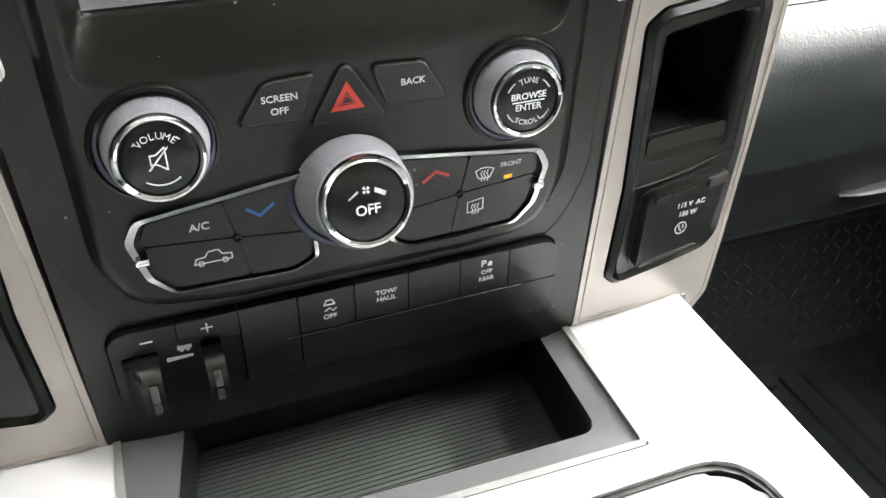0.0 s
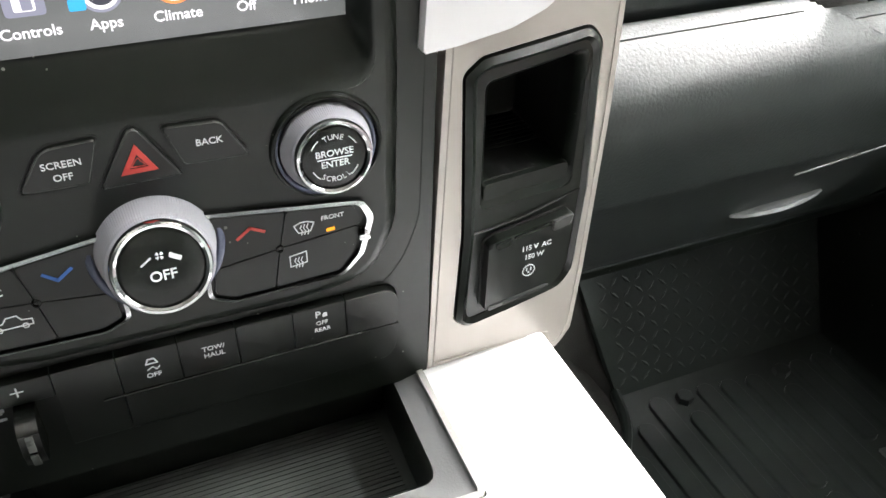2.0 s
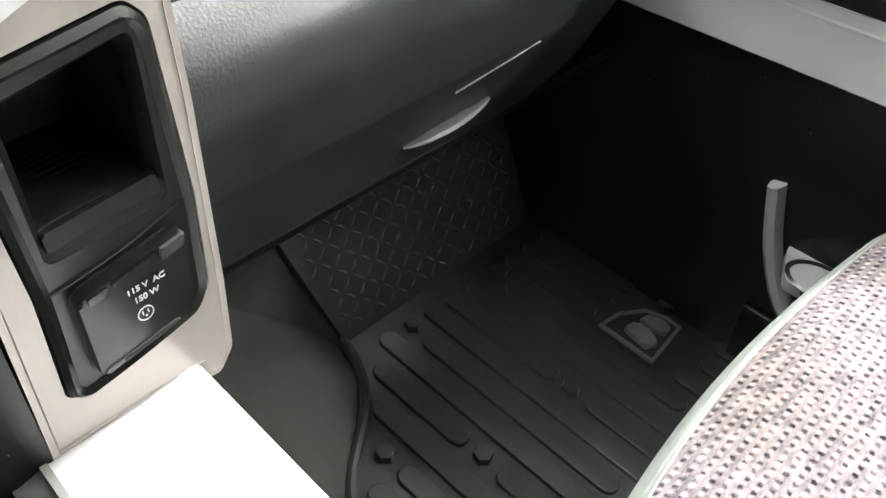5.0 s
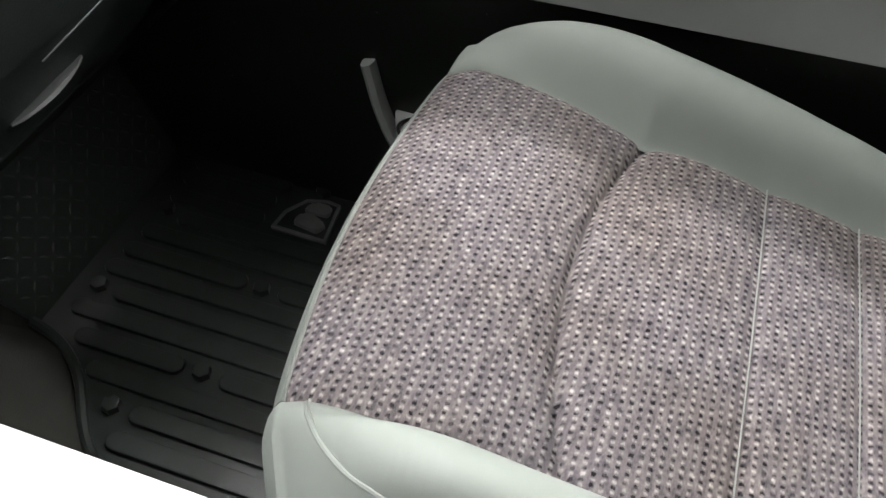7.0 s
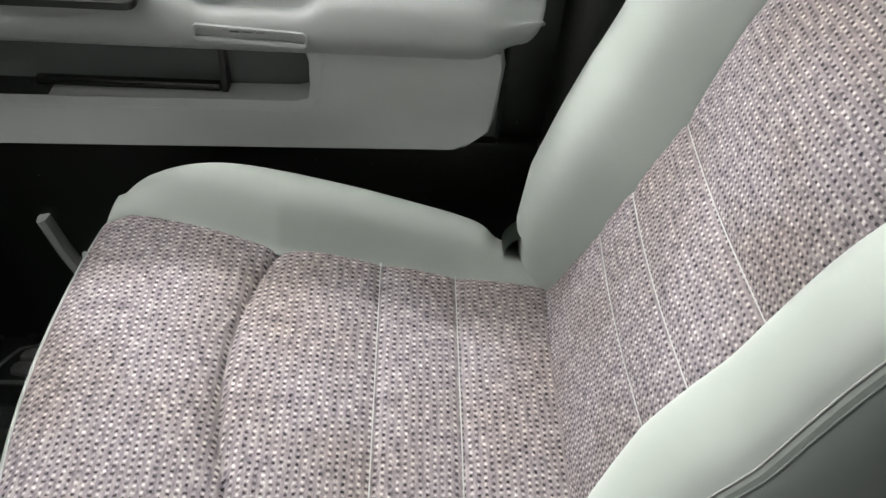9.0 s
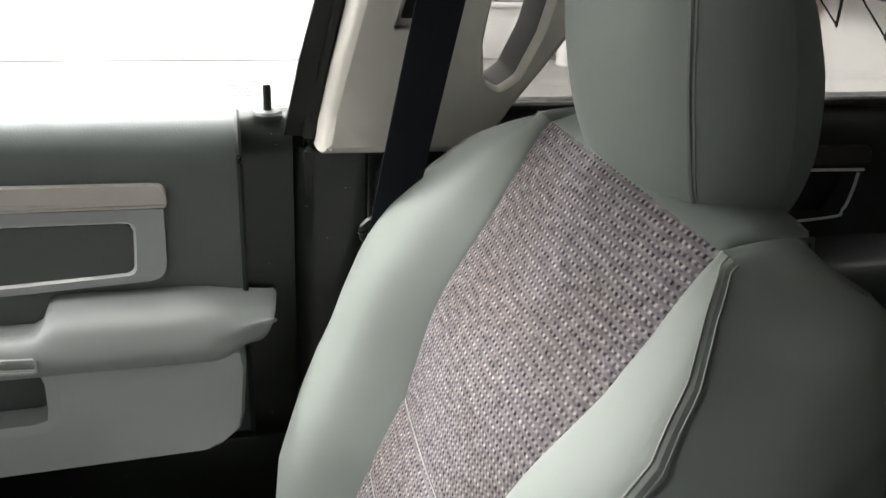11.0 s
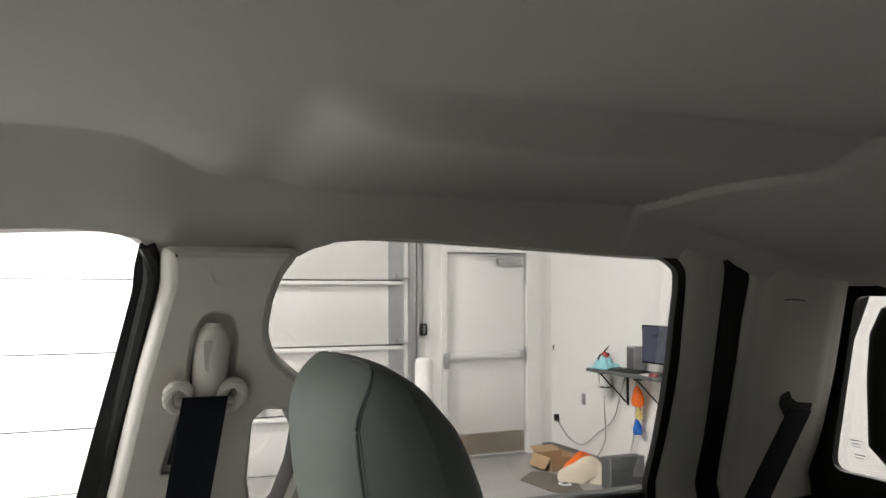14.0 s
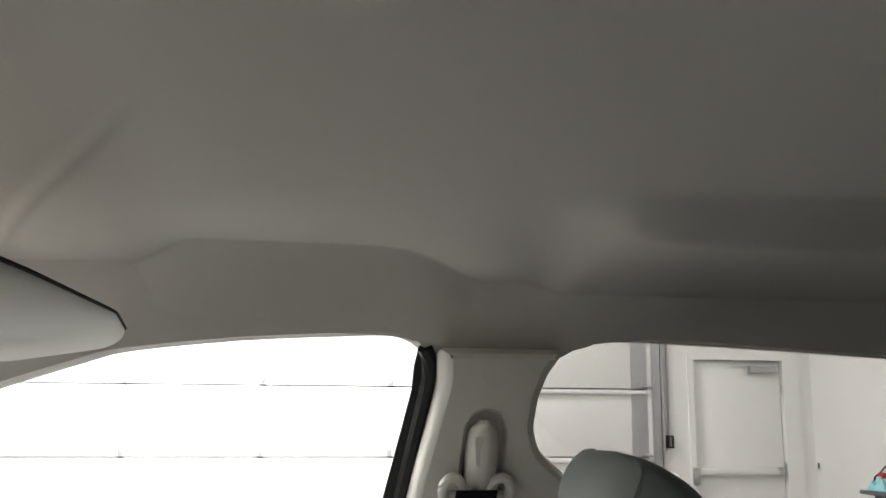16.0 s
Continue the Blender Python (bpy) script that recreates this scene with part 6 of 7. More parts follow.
part("pocket_divider", boxb(0.815, 0.842, -0.292, -0.286, 0.446, 0.515), BLACK, door)
part("pocket_bar", boxb(0.812, 0.822, -0.284, -0.08, 0.452, 0.462, bevel=0.002), BLACK_GLOSS, door, "thin dark bar in the map pocket")
part("kick_panel", boxb(0.826, 0.86, -0.66, 0.34, -0.02, 0.385, bevel=0.006), BLACK, door, "black lower door")
pk = smooth_line([(0.821, -0.031, 0.246), (0.820, -0.043, 0.198), (0.819, -0.053, 0.168), (0.818, -0.066, 0.14), (0.817, -0.082, 0.115), (0.815, -0.11, 0.090), (0.812, -0.15, 0.078), (0.812, -0.25, 0.078)], 5)
part("pocket_rim", tube(pk, 0.014, 8, flat=0.6), DOOR_GREY, door, "light grey edge of the door bin")
part("bin_wall", boxb(0.815, 0.824, -0.40, -0.045, -0.01, 0.082, bevel=0.003), BLACK, door)
part("bin_floor", slab(rounded([(-0.064, 0.822), (-0.070, 0.845), (-0.20, 0.845), (-0.20, 0.775), (-0.085, 0.775)], [0.008, 0.004, 0.004, 0.004, 0.012]), lambda a, b, d: Vector((b, a, 0.180 + d)), -0.012, 0.0, 0.003), DOOR_GREY, door, "grey shelf of the door bin")
part("bottle_ring", turned([(0.036, 0.001), (0.032, 0.003), (0.030, -0.010), (0.001, -0.010)], lambda a, b, d: Vector((0.797 + a * 0.75, -0.112 + b, 0.1815 + d)), 28), BLACK, door, "dark bottle recess")

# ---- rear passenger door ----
# the rear door's dimmer light is put into its dark colours
BAND_SHADED = grained("shaded_band_paint", (0.075, 0.070, 0.064), 0.40, metal=0.3, grain=1800, relief=0.05)
rdoor = thing("rear_passenger_door", "rear passenger door with thin silver trim, shade in its colour", "car door")
yr = [-1.53 + 0.63 * i / 16 for i in range(17)]
part("door_panel", thick(loft([[(p.x, y, p.z) for y in yr] for p in sl]), 0.006), DOOR_DARK, rdoor, "grained door panel, shade in the colour")
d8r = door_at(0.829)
part("accent_band", slab(rounded([(-1.405, 0.712), (-1.405, 0.736), (-0.93, 0.748), (-0.93, 0.722)], [0.004, 0.010, 0.002, 0.002]), d8r, 0.0, 0.012, 0.004), BAND_SHADED, rdoor, "accent band, shade in the colour")
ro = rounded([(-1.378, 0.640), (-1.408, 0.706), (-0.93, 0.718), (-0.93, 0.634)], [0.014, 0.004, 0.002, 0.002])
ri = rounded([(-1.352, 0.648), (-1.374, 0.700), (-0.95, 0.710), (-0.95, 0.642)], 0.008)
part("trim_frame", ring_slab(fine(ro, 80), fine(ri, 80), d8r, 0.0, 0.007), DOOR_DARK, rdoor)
part("silver_line", tube([(0.820, y, z) for y, z in smooth_line2([(-0.95, 0.716), (-1.2, 0.710), (-1.40, 0.704)])], 0.0022, 6), BRIGHT, rdoor, "thin silver trim line")
part("silver_line", tube([(0.820, y, z) for y, z in smooth_line2([(-0.95, 0.622), (-1.162, 0.630), (-1.36, 0.638), (-1.383, 0.648), (-1.391, 0.675), (-1.393, 0.700)])], 0.0022, 6), BRIGHT, rdoor, "thin silver trim line")


def rarm(y):
    t = step(-1.505, -1.44, y)
    xi = 0.765 + 0.035 * (1 - t)
    ctl = [(0.832, 0.50), (xi + 0.014, 0.51), (xi, 0.54), (xi + 0.006, 0.578), (xi + 0.03, 0.592), (0.832, 0.600)]
    return [Vector((p.x, y, p.z)) for p in smooth_line([(x, 0, z) for x, z in ctl], 4)]


part("armrest", thick(loft([rarm(y) for y in (-1.505, -1.50, -1.485, -1.46, -1.43, -1.3, -1.1, -0.95)]), 0.006), DOOR_DARK, rdoor, "padded armrest, shade in the colour")

# ---- rear bench ----
bench = thing("rear_bench_seat", "dark grey-green rear bench with headrest", "car seat")


def bench_rows():
    rows = []
    for y, z, hw in ((-1.45, 0.30, 0.70), (-1.52, 0.36, 0.72), (-1.56, 0.45, 0.735), (-1.60, 0.60, 0.735), (-1.63, 0.72, 0.725), (-1.655, 0.785, 0.70), (-1.68, 0.815, 0.67), (-1.71, 0.81, 0.66), (-1.73, 0.70, 0.70)):
        row = []
        for i in range(29):
            u = -1 + 2 * i / 28
            drop = 0.09 * max(0, (abs(u) - 0.72) / 0.28) ** 2.2 if z > 0.6 else 0
            back = 0.05 * max(0, (abs(u) - 0.85) / 0.15) ** 2
            row.append((u * hw, y - back, z - drop))
        rows.append(row)
    return rows


br_ = [smooth_line([r[i] for r in bench_rows()], 4) for i in range(29)]
part("bench_back", thick(loft(br_), 0.02), SEAT_SHADED, bench, "dark grey-green bench backrest")
part("bench_cushion", boxb(-0.70, 0.72, -1.62, -1.10, 0.10, 0.34, bevel=0.04, seg=4), SEAT_SHADED, bench, "dark bench cushion")
for x in (0.515, -0.515):
    rows = []
    for z, w in ((0.85, 0.3), (0.858, 0.8), (0.88, 1.0), (0.97, 1.0), (1.03, 0.95), (1.065, 0.8), (1.08, 0.4)):
        rows.append([(x + 0.115 * w * math.copysign(abs(math.cos(q)) ** 0.6, math.cos(q)), -1.675 + 0.045 * w * math.copysign(abs(math.sin(q)) ** 0.7, math.sin(q)), z) for q in [2 * math.pi * k / 32 for k in range(32)]])
    h = part("rear_headrest", loft(rows, close_u=True, cap=True), BLACK, bench, "black rear headrest")
    part("headrest_post", tube([(x, -1.675, 0.78), (x, -1.675, 0.87)], 0.006, 10), CHROME, h)

# ---- sun visor ----
visor = thing("sun_visor", "light grey padded passenger sun visor folded up", "sun visor")
vo = rounded([(0.02, -0.480), (0.20, -0.481), (0.40, -0.475), (0.545, -0.450), (0.60, -0.36), (0.60, -0.28), (0.02, -0.28)], [0.02, 0.2, 0.2, 0.045, 0.05, 0.02, 0.02], 8)
va = lambda a, b, d: Vector((a, b, 1.137 - 0.10 * (b + 0.48) + d))
vp = [Vector(p).to_2d() for p in fine(vo, 150)]
pad_rows = [[va(p[0], p[1], d) for p in inset(vp, k)] for k, d in ((0.050, -0.0140), (0.030, -0.0136), (0.016, -0.0120), (0.008, -0.0092), (0.003, -0.0055), (0.0005, -0.001), (0.0005, 0.003), (0.004, 0.0065), (0.012, 0.0075))]
part("visor_pad", loft(pad_rows, close_u=True, cap=True), PILLAR, visor)
part("visor_welt", tube([va(p[0], p[1], 0.0035) for p in inset(vp, 0.0)], 0.0013, 6, closed=True), BELT, visor, "dark welt along the visor edge")

# ---- rubber floor mat and toe pad ----
MAT_RUBBER = grained("black_mat_rubber", (0.017, 0.021, 0.019), 0.34, grain=500, relief=0.25, mottle=0.25, big=25, dist=0.0004)
floor_mat = thing("floor_mat", "black ribbed rubber floor mat with hexagon studs", "floor mat", at=(0, 0, 0))
edge_l = [(0.330, -0.36), (0.345, 0.02), (0.362, 0.088), (0.385, 0.125), (0.440, 0.170), (0.468, 0.200), (0.488, 0.235), (0.499, 0.275)]
mat_o = [(p.x, p.y) for p in smooth_line([(a, b, 0) for a, b in edge_l], 4)] + [(0.845, 0.275), (0.848, -0.36)]
up = lambda a, b, d: Vector((a, b, d))
part("mat_sheet", slab(mat_o, up, -0.012, -0.002), MAT_RUBBER, floor_mat)
lip = [Vector((p[0] - 0.004, p[1], 0.004)) for p in mat_o[:-2]]
part("raised_rim", tube(lip, 0.0065, 8, flat=1.3), MAT_RUBBER, floor_mat, "raised rubber rim")


def pill(x, y0, y1, w=0.0125):
    pts = []
    for k in range(9):
        a = math.pi * k / 8
        pts.append((x + w * math.cos(a), y1 - w + w * math.sin(a)))
    for k in range(9):
        a = math.pi + math.pi * k / 8
        pts.append((x + w * math.cos(a), y0 + w + w * math.sin(a)))
    return slab(pts, up, -0.003, 0.0035, 0.0025, 2)


def stud(x, y):
    pts = [(x + 0.0115 * math.cos(math.pi * k / 3 + 0.3), y + 0.0115 * math.sin(math.pi * k / 3 + 0.3)) for k in range(6)]
    return slab(pts, up, -0.003, 0.008, 0.003, 2)


RIBS = [(0.393, -0.35, 0.108), (0.429, -0.092, 0.102), (0.429, -0.35, -0.135), (0.465, -0.35, 0.182), (0.501, 0.077, 0.222), (0.501, -0.35, 0.030), (0.537, -0.35, 0.252), (0.572, -0.07, 0.215), (0.572, -0.35, -0.11), (0.607, -0.35, 0.250), (0.640, 0.067, 0.245), (0.640, -0.35, 0.024),
        (0.676, -0.35, 0.240), (0.712, -0.06, 0.208), (0.712, -0.35, -0.10), (0.748, 0.098, 0.240), (0.748, -0.35, -0.02), (0.784, 0.098, 0.240), (0.784, -0.35, -0.035), (0.818, 0.09, 0.24), (0.818, -0.35, -0.03)]
for x, a, b in RIBS:
    part("mat_rib", pill(x, a, b), MAT_RUBBER, floor_mat)
for x, y in ((0.429, 0.126), (0.429, -0.114), (0.502, 0.054), (0.574, 0.238), (0.574, -0.09), (0.638, 0.046), (0.720, 0.230), (0.715, -0.08), (0.826, 0.045)):
    part("hexagon_stud", stud(x, y), MAT_RUBBER, floor_mat, "raised hexagon stud")
# plain shield-shaped plaque with a worn raised figure
pq = [(0.737, 0.082), (0.770, 0.078), (0.800, 0.058), (0.809, 0.030), (0.806, 0.010), (0.735, 0.002)]
PLAQUE = grained("worn_mat_plaque", (0.15, 0.155, 0.155), 0.45, grain=400, relief=0.3, mottle=0.3, big=60)
plaque = part("plaque", slab(pq, up, -0.003, 0.003, 0.0015), MAT_RUBBER, floor_mat, "raised shield-shaped plaque")
part("plaque_rim", ring_slab(pq, inset(pq, 0.004), up, 0.001, 0.006), PLAQUE, plaque)
part("plaque_figure", slab(rounded([(0.746, 0.020), (0.752, 0.058), (0.772, 0.052), (0.772, 0.034), (0.762, 0.012)], 0.006), up, 0.002, 0.010, 0.004, 3), PLAQUE, plaque)
part("plaque_figure", slab(rounded([(0.778, 0.016), (0.778, 0.056), (0.796, 0.044), (0.798, 0.018)], 0.006), up, 0.002, 0.009, 0.004, 3), PLAQUE, plaque)

# toe pad: moulded rubber slope with a diamond tread
P0, P1 = Vector((0, 0.272, -0.002)), Vector((0, 0.404, 0.290))
ty = (P1 - P0).normalized()
tn = Vector((0, -ty.z, ty.y))


def toe(a, b, d):
    return P0 + Vector((a, 0, 0)) + ty * b + tn * d


toe_pad = thing("toe_pad", "dark rubber toe pad with diamond tread", "floor mat")
tl = [(0.497, 0.0), (0.845, 0.0), (0.845, 0.32), (0.425, 0.32)]
TOE_RUBBER = grained("dusty_grey_rubber", (0.034, 0.041, 0.037), 0.60, grain=300, relief=0.25, mottle=0.2, big=20)
part("pad_sheet", slab(tl, toe, -0.010, 0.0, 0.002), TOE_RUBBER, toe_pad)
bm = bmesh.new()
for i in range(30):
    for j in range(19):
        a, b = 0.42 + 0.0175 * i + (0.0 if j % 2 else 0.00), 0.018 + 0.0165 * j
        if a < 0.510 - 0.23 * b or a > 0.83:
            continue
        s = 1 if (i + j) % 2 else -1
        dx, dy = 0.0085 * math.cos(0.78), s * 0.0085 * math.sin(0.78)
        ex, ey = -dy * 0.30, dx * 0.30
        q = [(a - dx, b - dy), (a + ex, b + ey), (a + dx, b + dy), (a - ex, b - ey)]
        c = [bm.verts.new(toe(u, v, 0.0)) for u, v in q]
        t = bm.verts.new(toe(a, b, 0.0013))
        for k in range(4):
            bm.faces.new((c[k], c[(k + 1) % 4], t))
tagged(part("diamond_tread", bm, TOE_RUBBER, toe_pad, "small raised diamond tread"), kind="stuff")

# ---- window glass and outer skin of the passenger side ----
def glass(name, tone):
    m, nt, b = mat_base(name, tone, 0.0)
    b.inputs["Transmission Weight"].default_value = 1.0
    b.inputs["IOR"].default_value = 1.45
    return m


GLASS = glass("window_glass", (0.95, 0.97, 0.96))
TINTED = glass("tinted_window_glass", (0.31, 0.299, 0.287))
glass_at = lambda y, z, d: Vector((0.83 - 0.5 * (z - 0.8) - d, y, z))
g1 = struct("window_1", slab([(-0.725, 0.74), (-0.725, 1.16), (-0.30, 1.15), (0.10, 0.97), (0.36, 0.79), (0.36, 0.74)], glass_at, -0.038, -0.034), GLASS, "clear front door window glass", "window", smooth=False)
struct("window_2", slab([(-1.53, 0.74), (-1.45, 1.15), (-0.83, 1.16), (-0.83, 0.74)], glass_at, -0.038, -0.034), TINTED, "lightly tinted rear door window glass", "window", smooth=False)
g3 = struct("window_3", slab([(-0.795, 0.78), (0.795, 0.78), (0.735, 1.105), (-0.735, 1.105)], lambda a, b, d: Vector((a, -1.764 + d, b)), -0.004, 0.0), TINTED, "lightly tinted rear cab window glass", "window", smooth=False)
for g in (g1, g3):
    g.visible_shadow = False
for z, x, w in ((0.8595, 0.751, 0.026), (0.8545, 0.749, 0.018), (0.8505, 0.744, 0.012), (0.8385, 0.742, 0.020), (0.8340, 0.740, 0.015)):
    part("glass_mark", slab([(x, z), (x - w, z), (x - w, z + 0.0012), (x, z + 0.0012)], lambda a, b, d: Vector((a, -1.762 + d, b)), -0.0015, -0.0010), DOOR_GREY, g3, smooth=False)
# printed marks low on the front glass, too small to read
mk = [(-0.612, 0.8205, 0.024), (-0.600, 0.8165, 0.018), (-0.624, 0.8165, 0.010), (-0.606, 0.8125, 0.016), (-0.612, 0.8085, 0.012), (-0.604, 0.8035, 0.006), (-0.618, 0.8035, 0.006), (-0.636, 0.813, 0.004)]
for y, z, w in mk:
    part("glass_mark", side_slab([(y, z), (y - w, z), (y - w, z + 0.0010), (y, z + 0.0010)], -0.0335, -0.0330), DOOR_GREY, g1, smooth=False)
struct("outer_door_skin", boxb(0.885, 0.925, -1.80, 0.42, -0.10, 0.775), BLACK, "painted outer door skin", "body panel")
bm = bmesh.new()
slab([(-0.680, 0.74), (-0.712, 0.966), (-0.729, 1.11), (-0.735, 1.20), (-0.846, 1.20), (-0.846, 0.74)], side_at, -0.075, -0.046, bm=bm)
slab([(-1.60, 0.74), (-1.49, 1.20), (-1.80, 1.20), (-1.80, 0.74)], side_at, -0.080, -0.055, bm=bm)
struct("outer_pillars", bm, BLACK, "black outer pillars of the cab side", "body panel", smooth=False)

# ---- workshop: overhead door, exit door, wall table ----
def overhead_door():
    d = thing("overhead_door", "white sectional overhead door, closed", "garage door")
    seams = [GZ, -0.08, 0.555, 1.19, 1.825, 2.46, 3.1]
    for a, b in zip(seams, seams[1:]):
        bm = boxb(WX + 0.002, WX + 0.045, -3.66, 3.58, a + 0.007, b - 0.007, bevel=0.003)
        p = part("door_panel", bm, DOOR_WHITE, d)
        part("end_stile", boxb(WX - 0.003, WX + 0.003, -3.66, -3.50, a + 0.006, b - 0.006), STEEL, p, "galvanised end stile")
    part("bottom_seal", boxb(WX + 0.005, WX + 0.04, -3.66, 3.58, GZ, GZ + 0.012), RUBBER, d, "black bottom seal")
    part("joint_backing", boxb(WX + 0.012, WX + 0.060, -3.655, 3.575, GZ, 3.1), grained("grey_door_joint", (0.03, 0.03, 0.032), 0.7, grain=80, relief=0.1), d)
    for z in seams[1:-1]:
        st = part("strut", boxb(WX - 0.040, WX - 0.001, -3.64, -1.60, z - 0.045, z - 0.014, bevel=0.004), DOOR_WHITE, d, "white stiffening strut")
        for y in (-3.60, -2.28, -1.19, -0.03, 1.16, 2.3):
            part("hinge", boxb(WX - 0.022, WX - 0.001, y - 0.025, y + 0.025, z + 0.012, z + 0.075, bevel=0.006), STEEL, d, "steel hinge")
        part("roller", tube([(WX - 0.03, -3.60, z + 0.02), (WX - 0.03, -3.72, z + 0.02)], 0.012, 8), STEEL, d)
    return d


def rough_frame():
    bm = bmesh.new()
    box(bm, WX - 0.05, WX - 0.005, -3.775, -3.70, GZ, 3.1, bevel=0.004)
    struct("door_track", bm, STEEL, "galvanised steel door track", "door track")
    bm = bmesh.new()
    box(bm, WX + 0.0, WX + 0.05, -3.835, -3.66, GZ, 3.12)
    struct("door_jamb", bm, WALL_WHITE, "white overhead door jamb", "trim", smooth=False)
    for a, b in ((-3.80, -3.785), ):
        struct("track_angle", boxb(WX - 0.045, WX - 0.002, a, b, GZ, 3.1), STEEL, "galvanised angle beside the door track", "trim")


overhead_door()
rough_frame()

ctl = thing("door_control", "dark push-button station with grey conduit on the wall", "switch", at=(WX, -3.86, 0.7))
for o in (part("button_box", boxb(-0.05, -0.001, -0.035, 0.035, -0.06, 0.06, bevel=0.006), BLACK, ctl, "dark button box"),
          part("conduit", tube([(-0.015, 0, 0.055), (-0.015, 0.0, 2.6)], 0.012, 8), STEEL, ctl, "thin grey conduit")):
    pass
for z in (0.03, 0.0, -0.03):
    part("push_button", turned([(0.011, 0), (0.011, 0.006), (0.001, 0.007)], lambda a, b, d, z=z: Vector((-0.05 - d, a, z + b)), 12), KNOB_GREY, ctl)
bol = thing("bollard", "white round steel bollard beside the overhead door", "bollard", at=(WX - 0.28, -3.76, GZ))
part("post", turned([(0.085, 0), (0.085, 1.02), (0.075, 1.045), (0.05, 1.06), (0.001, 1.065)], lambda a, b, d: Vector((a, b, d)), 28), DOOR_WHITE, bol)
part("base_ring", turned([(0.10, 0), (0.10, 0.01), (0.086, 0.012)], lambda a, b, d: Vector((a, b, d)), 28), STEEL, bol)

# exit door
ed = tagged(new("door_1"), "white steel exit door with push bar", "door", kind="structure")
part("leaf", boxb(WX + 0.03, WX + 0.075, -5.035, -4.135, GZ + 0.012, 1.470, bevel=0.003), DOOR_WHITE, ed)
part("door_frame", plate([(-5.21, GZ), (-5.21, 1.535), (-4.065, 1.535), (-4.065, GZ), (-4.125, GZ), (-4.125, 1.480), (-5.045, 1.480), (-5.045, GZ)], [], lambda a, b, d: Vector((WX - d, a, b)), -0.10, 0.022), DOOR_WHITE, ed, smooth=False)
part("outside_panel", boxb(WX + 0.08, WX + 0.1, -5.05, -4.12, GZ, 1.485), DOOR_WHITE, ed)
part("kick_plate", boxb(WX + 0.026, WX + 0.030, -5.02, -4.15, GZ + 0.03, -0.375), grained("brushed_kick_plate", (0.42, 0.39, 0.33), 0.35, metal=0.7, grain=200, relief=0.05), ed, "brushed steel kick plate")
bar = part("push_bar", boxb(WX - 0.035, WX + 0.0, -4.97, -4.13, 0.395, 0.450, bevel=0.008), BRIGHT, ed, "silver push bar")
part("bar_end", boxb(WX - 0.045, WX + 0.03, -4.145, -4.075, 0.30, 0.46, bevel=0.008), STEEL, bar)
part("bar_end", boxb(WX - 0.04, WX + 0.03, -5.00, -4.95, 0.385, 0.46, bevel=0.006), STEEL, bar)
cl = part("door_closer", boxb(WX - 0.045, WX + 0.03, -4.98, -4.70, 1.36, 1.425, bevel=0.01), STEEL, ed, "grey door closer")
part("closer_arm", boxb(WX - 0.05, WX - 0.03, -4.95, -4.50, 1.435, 1.452, bevel=0.003), STEEL, cl)
for z in (-0.35, 0.45, 1.2):
    part("hinge", tube([(WX + 0.005, -5.042, z - 0.05), (WX + 0.005, -5.042, z + 0.05)], 0.011, 8), STEEL, ed)
part("threshold", boxb(WX - 0.02, WX + 0.1, -5.045, -4.125, GZ, GZ + 0.010), STEEL, ed)

sign = thing("exit_sign", "white exit sign with glowing red letters above the door", "exit sign", at=(WX - 0.03, -4.69, 1.90))
part("sign_box", boxb(-0.03, 0.028, -0.145, 0.145, -0.10, 0.10, bevel=0.008), DOOR_WHITE, sign)
text_mesh("EXIT", 0.135, Matrix.Translation((-0.0305, 0, -0.002)) @ pose(0, 0, 0, 90, 0, -90).to_3x3().to_4x4(), emit("red_sign_letters", (1.0, 0.05, 0.06), 1.6), sign, bold=0.004)
for s in (-1, 1):
    part("sign_lamp", turned([(0.03, 0.0), (0.036, 0.03), (0.03, 0.05), (0.001, 0.052)], lambda a, b, d, s=s: Vector((-0.03 - d, s * 0.20 + a, b - 0.05)), 16), KNOB_GREY, sign, "grey emergency lamp")

# skirting and fittings on the wall beside the door
SKIRT = grained("grey_vinyl_skirting", (0.16, 0.155, 0.15), 0.5, grain=200, relief=0.1)
struct("baseboard", boxb(-7, WX - 0.002, WY + 0.001, WY + 0.012, GZ, GZ + 0.10, bevel=0.003), SKIRT, "grey vinyl skirting", "baseboard")
struct("baseboard_2", boxb(WX - 0.012, WX - 0.001, WY + 0.012, -5.212, GZ, GZ + 0.10), SKIRT, "grey vinyl skirting", "baseboard")
sw_ = thing("wall_switch", "small dark switch on the white wall", "switch", at=(7.58, WY, 0.48))
part("switch_plate", boxb(-0.035, 0.035, 0.001, 0.007, -0.057, 0.057, bevel=0.003), DOOR_WHITE, sw_)
part("toggle", boxb(-0.012, 0.012, 0.006, 0.016, -0.03, 0.03, bevel=0.003), BLACK, sw_, "dark toggle")
so = thing("wall_socket", "white wall socket with a black plug", "socket", at=(7.50, WY, -0.24))
part("socket_plate", boxb(-0.035, 0.035, 0.001, 0.007, -0.057, 0.057, bevel=0.003), DOOR_WHITE, so)
part("plug", boxb(-0.028, 0.028, 0.006, 0.05, -0.045, 0.03, bevel=0.01), BLACK, so, "black plug")
so2 = thing("wall_socket", "white wall socket on the white wall", "socket", at=(7.02, WY, 0.0))
part("socket_plate", boxb(-0.035, 0.035, 0.001, 0.007, -0.057, 0.057, bevel=0.003), KNOB_GREY, so2)

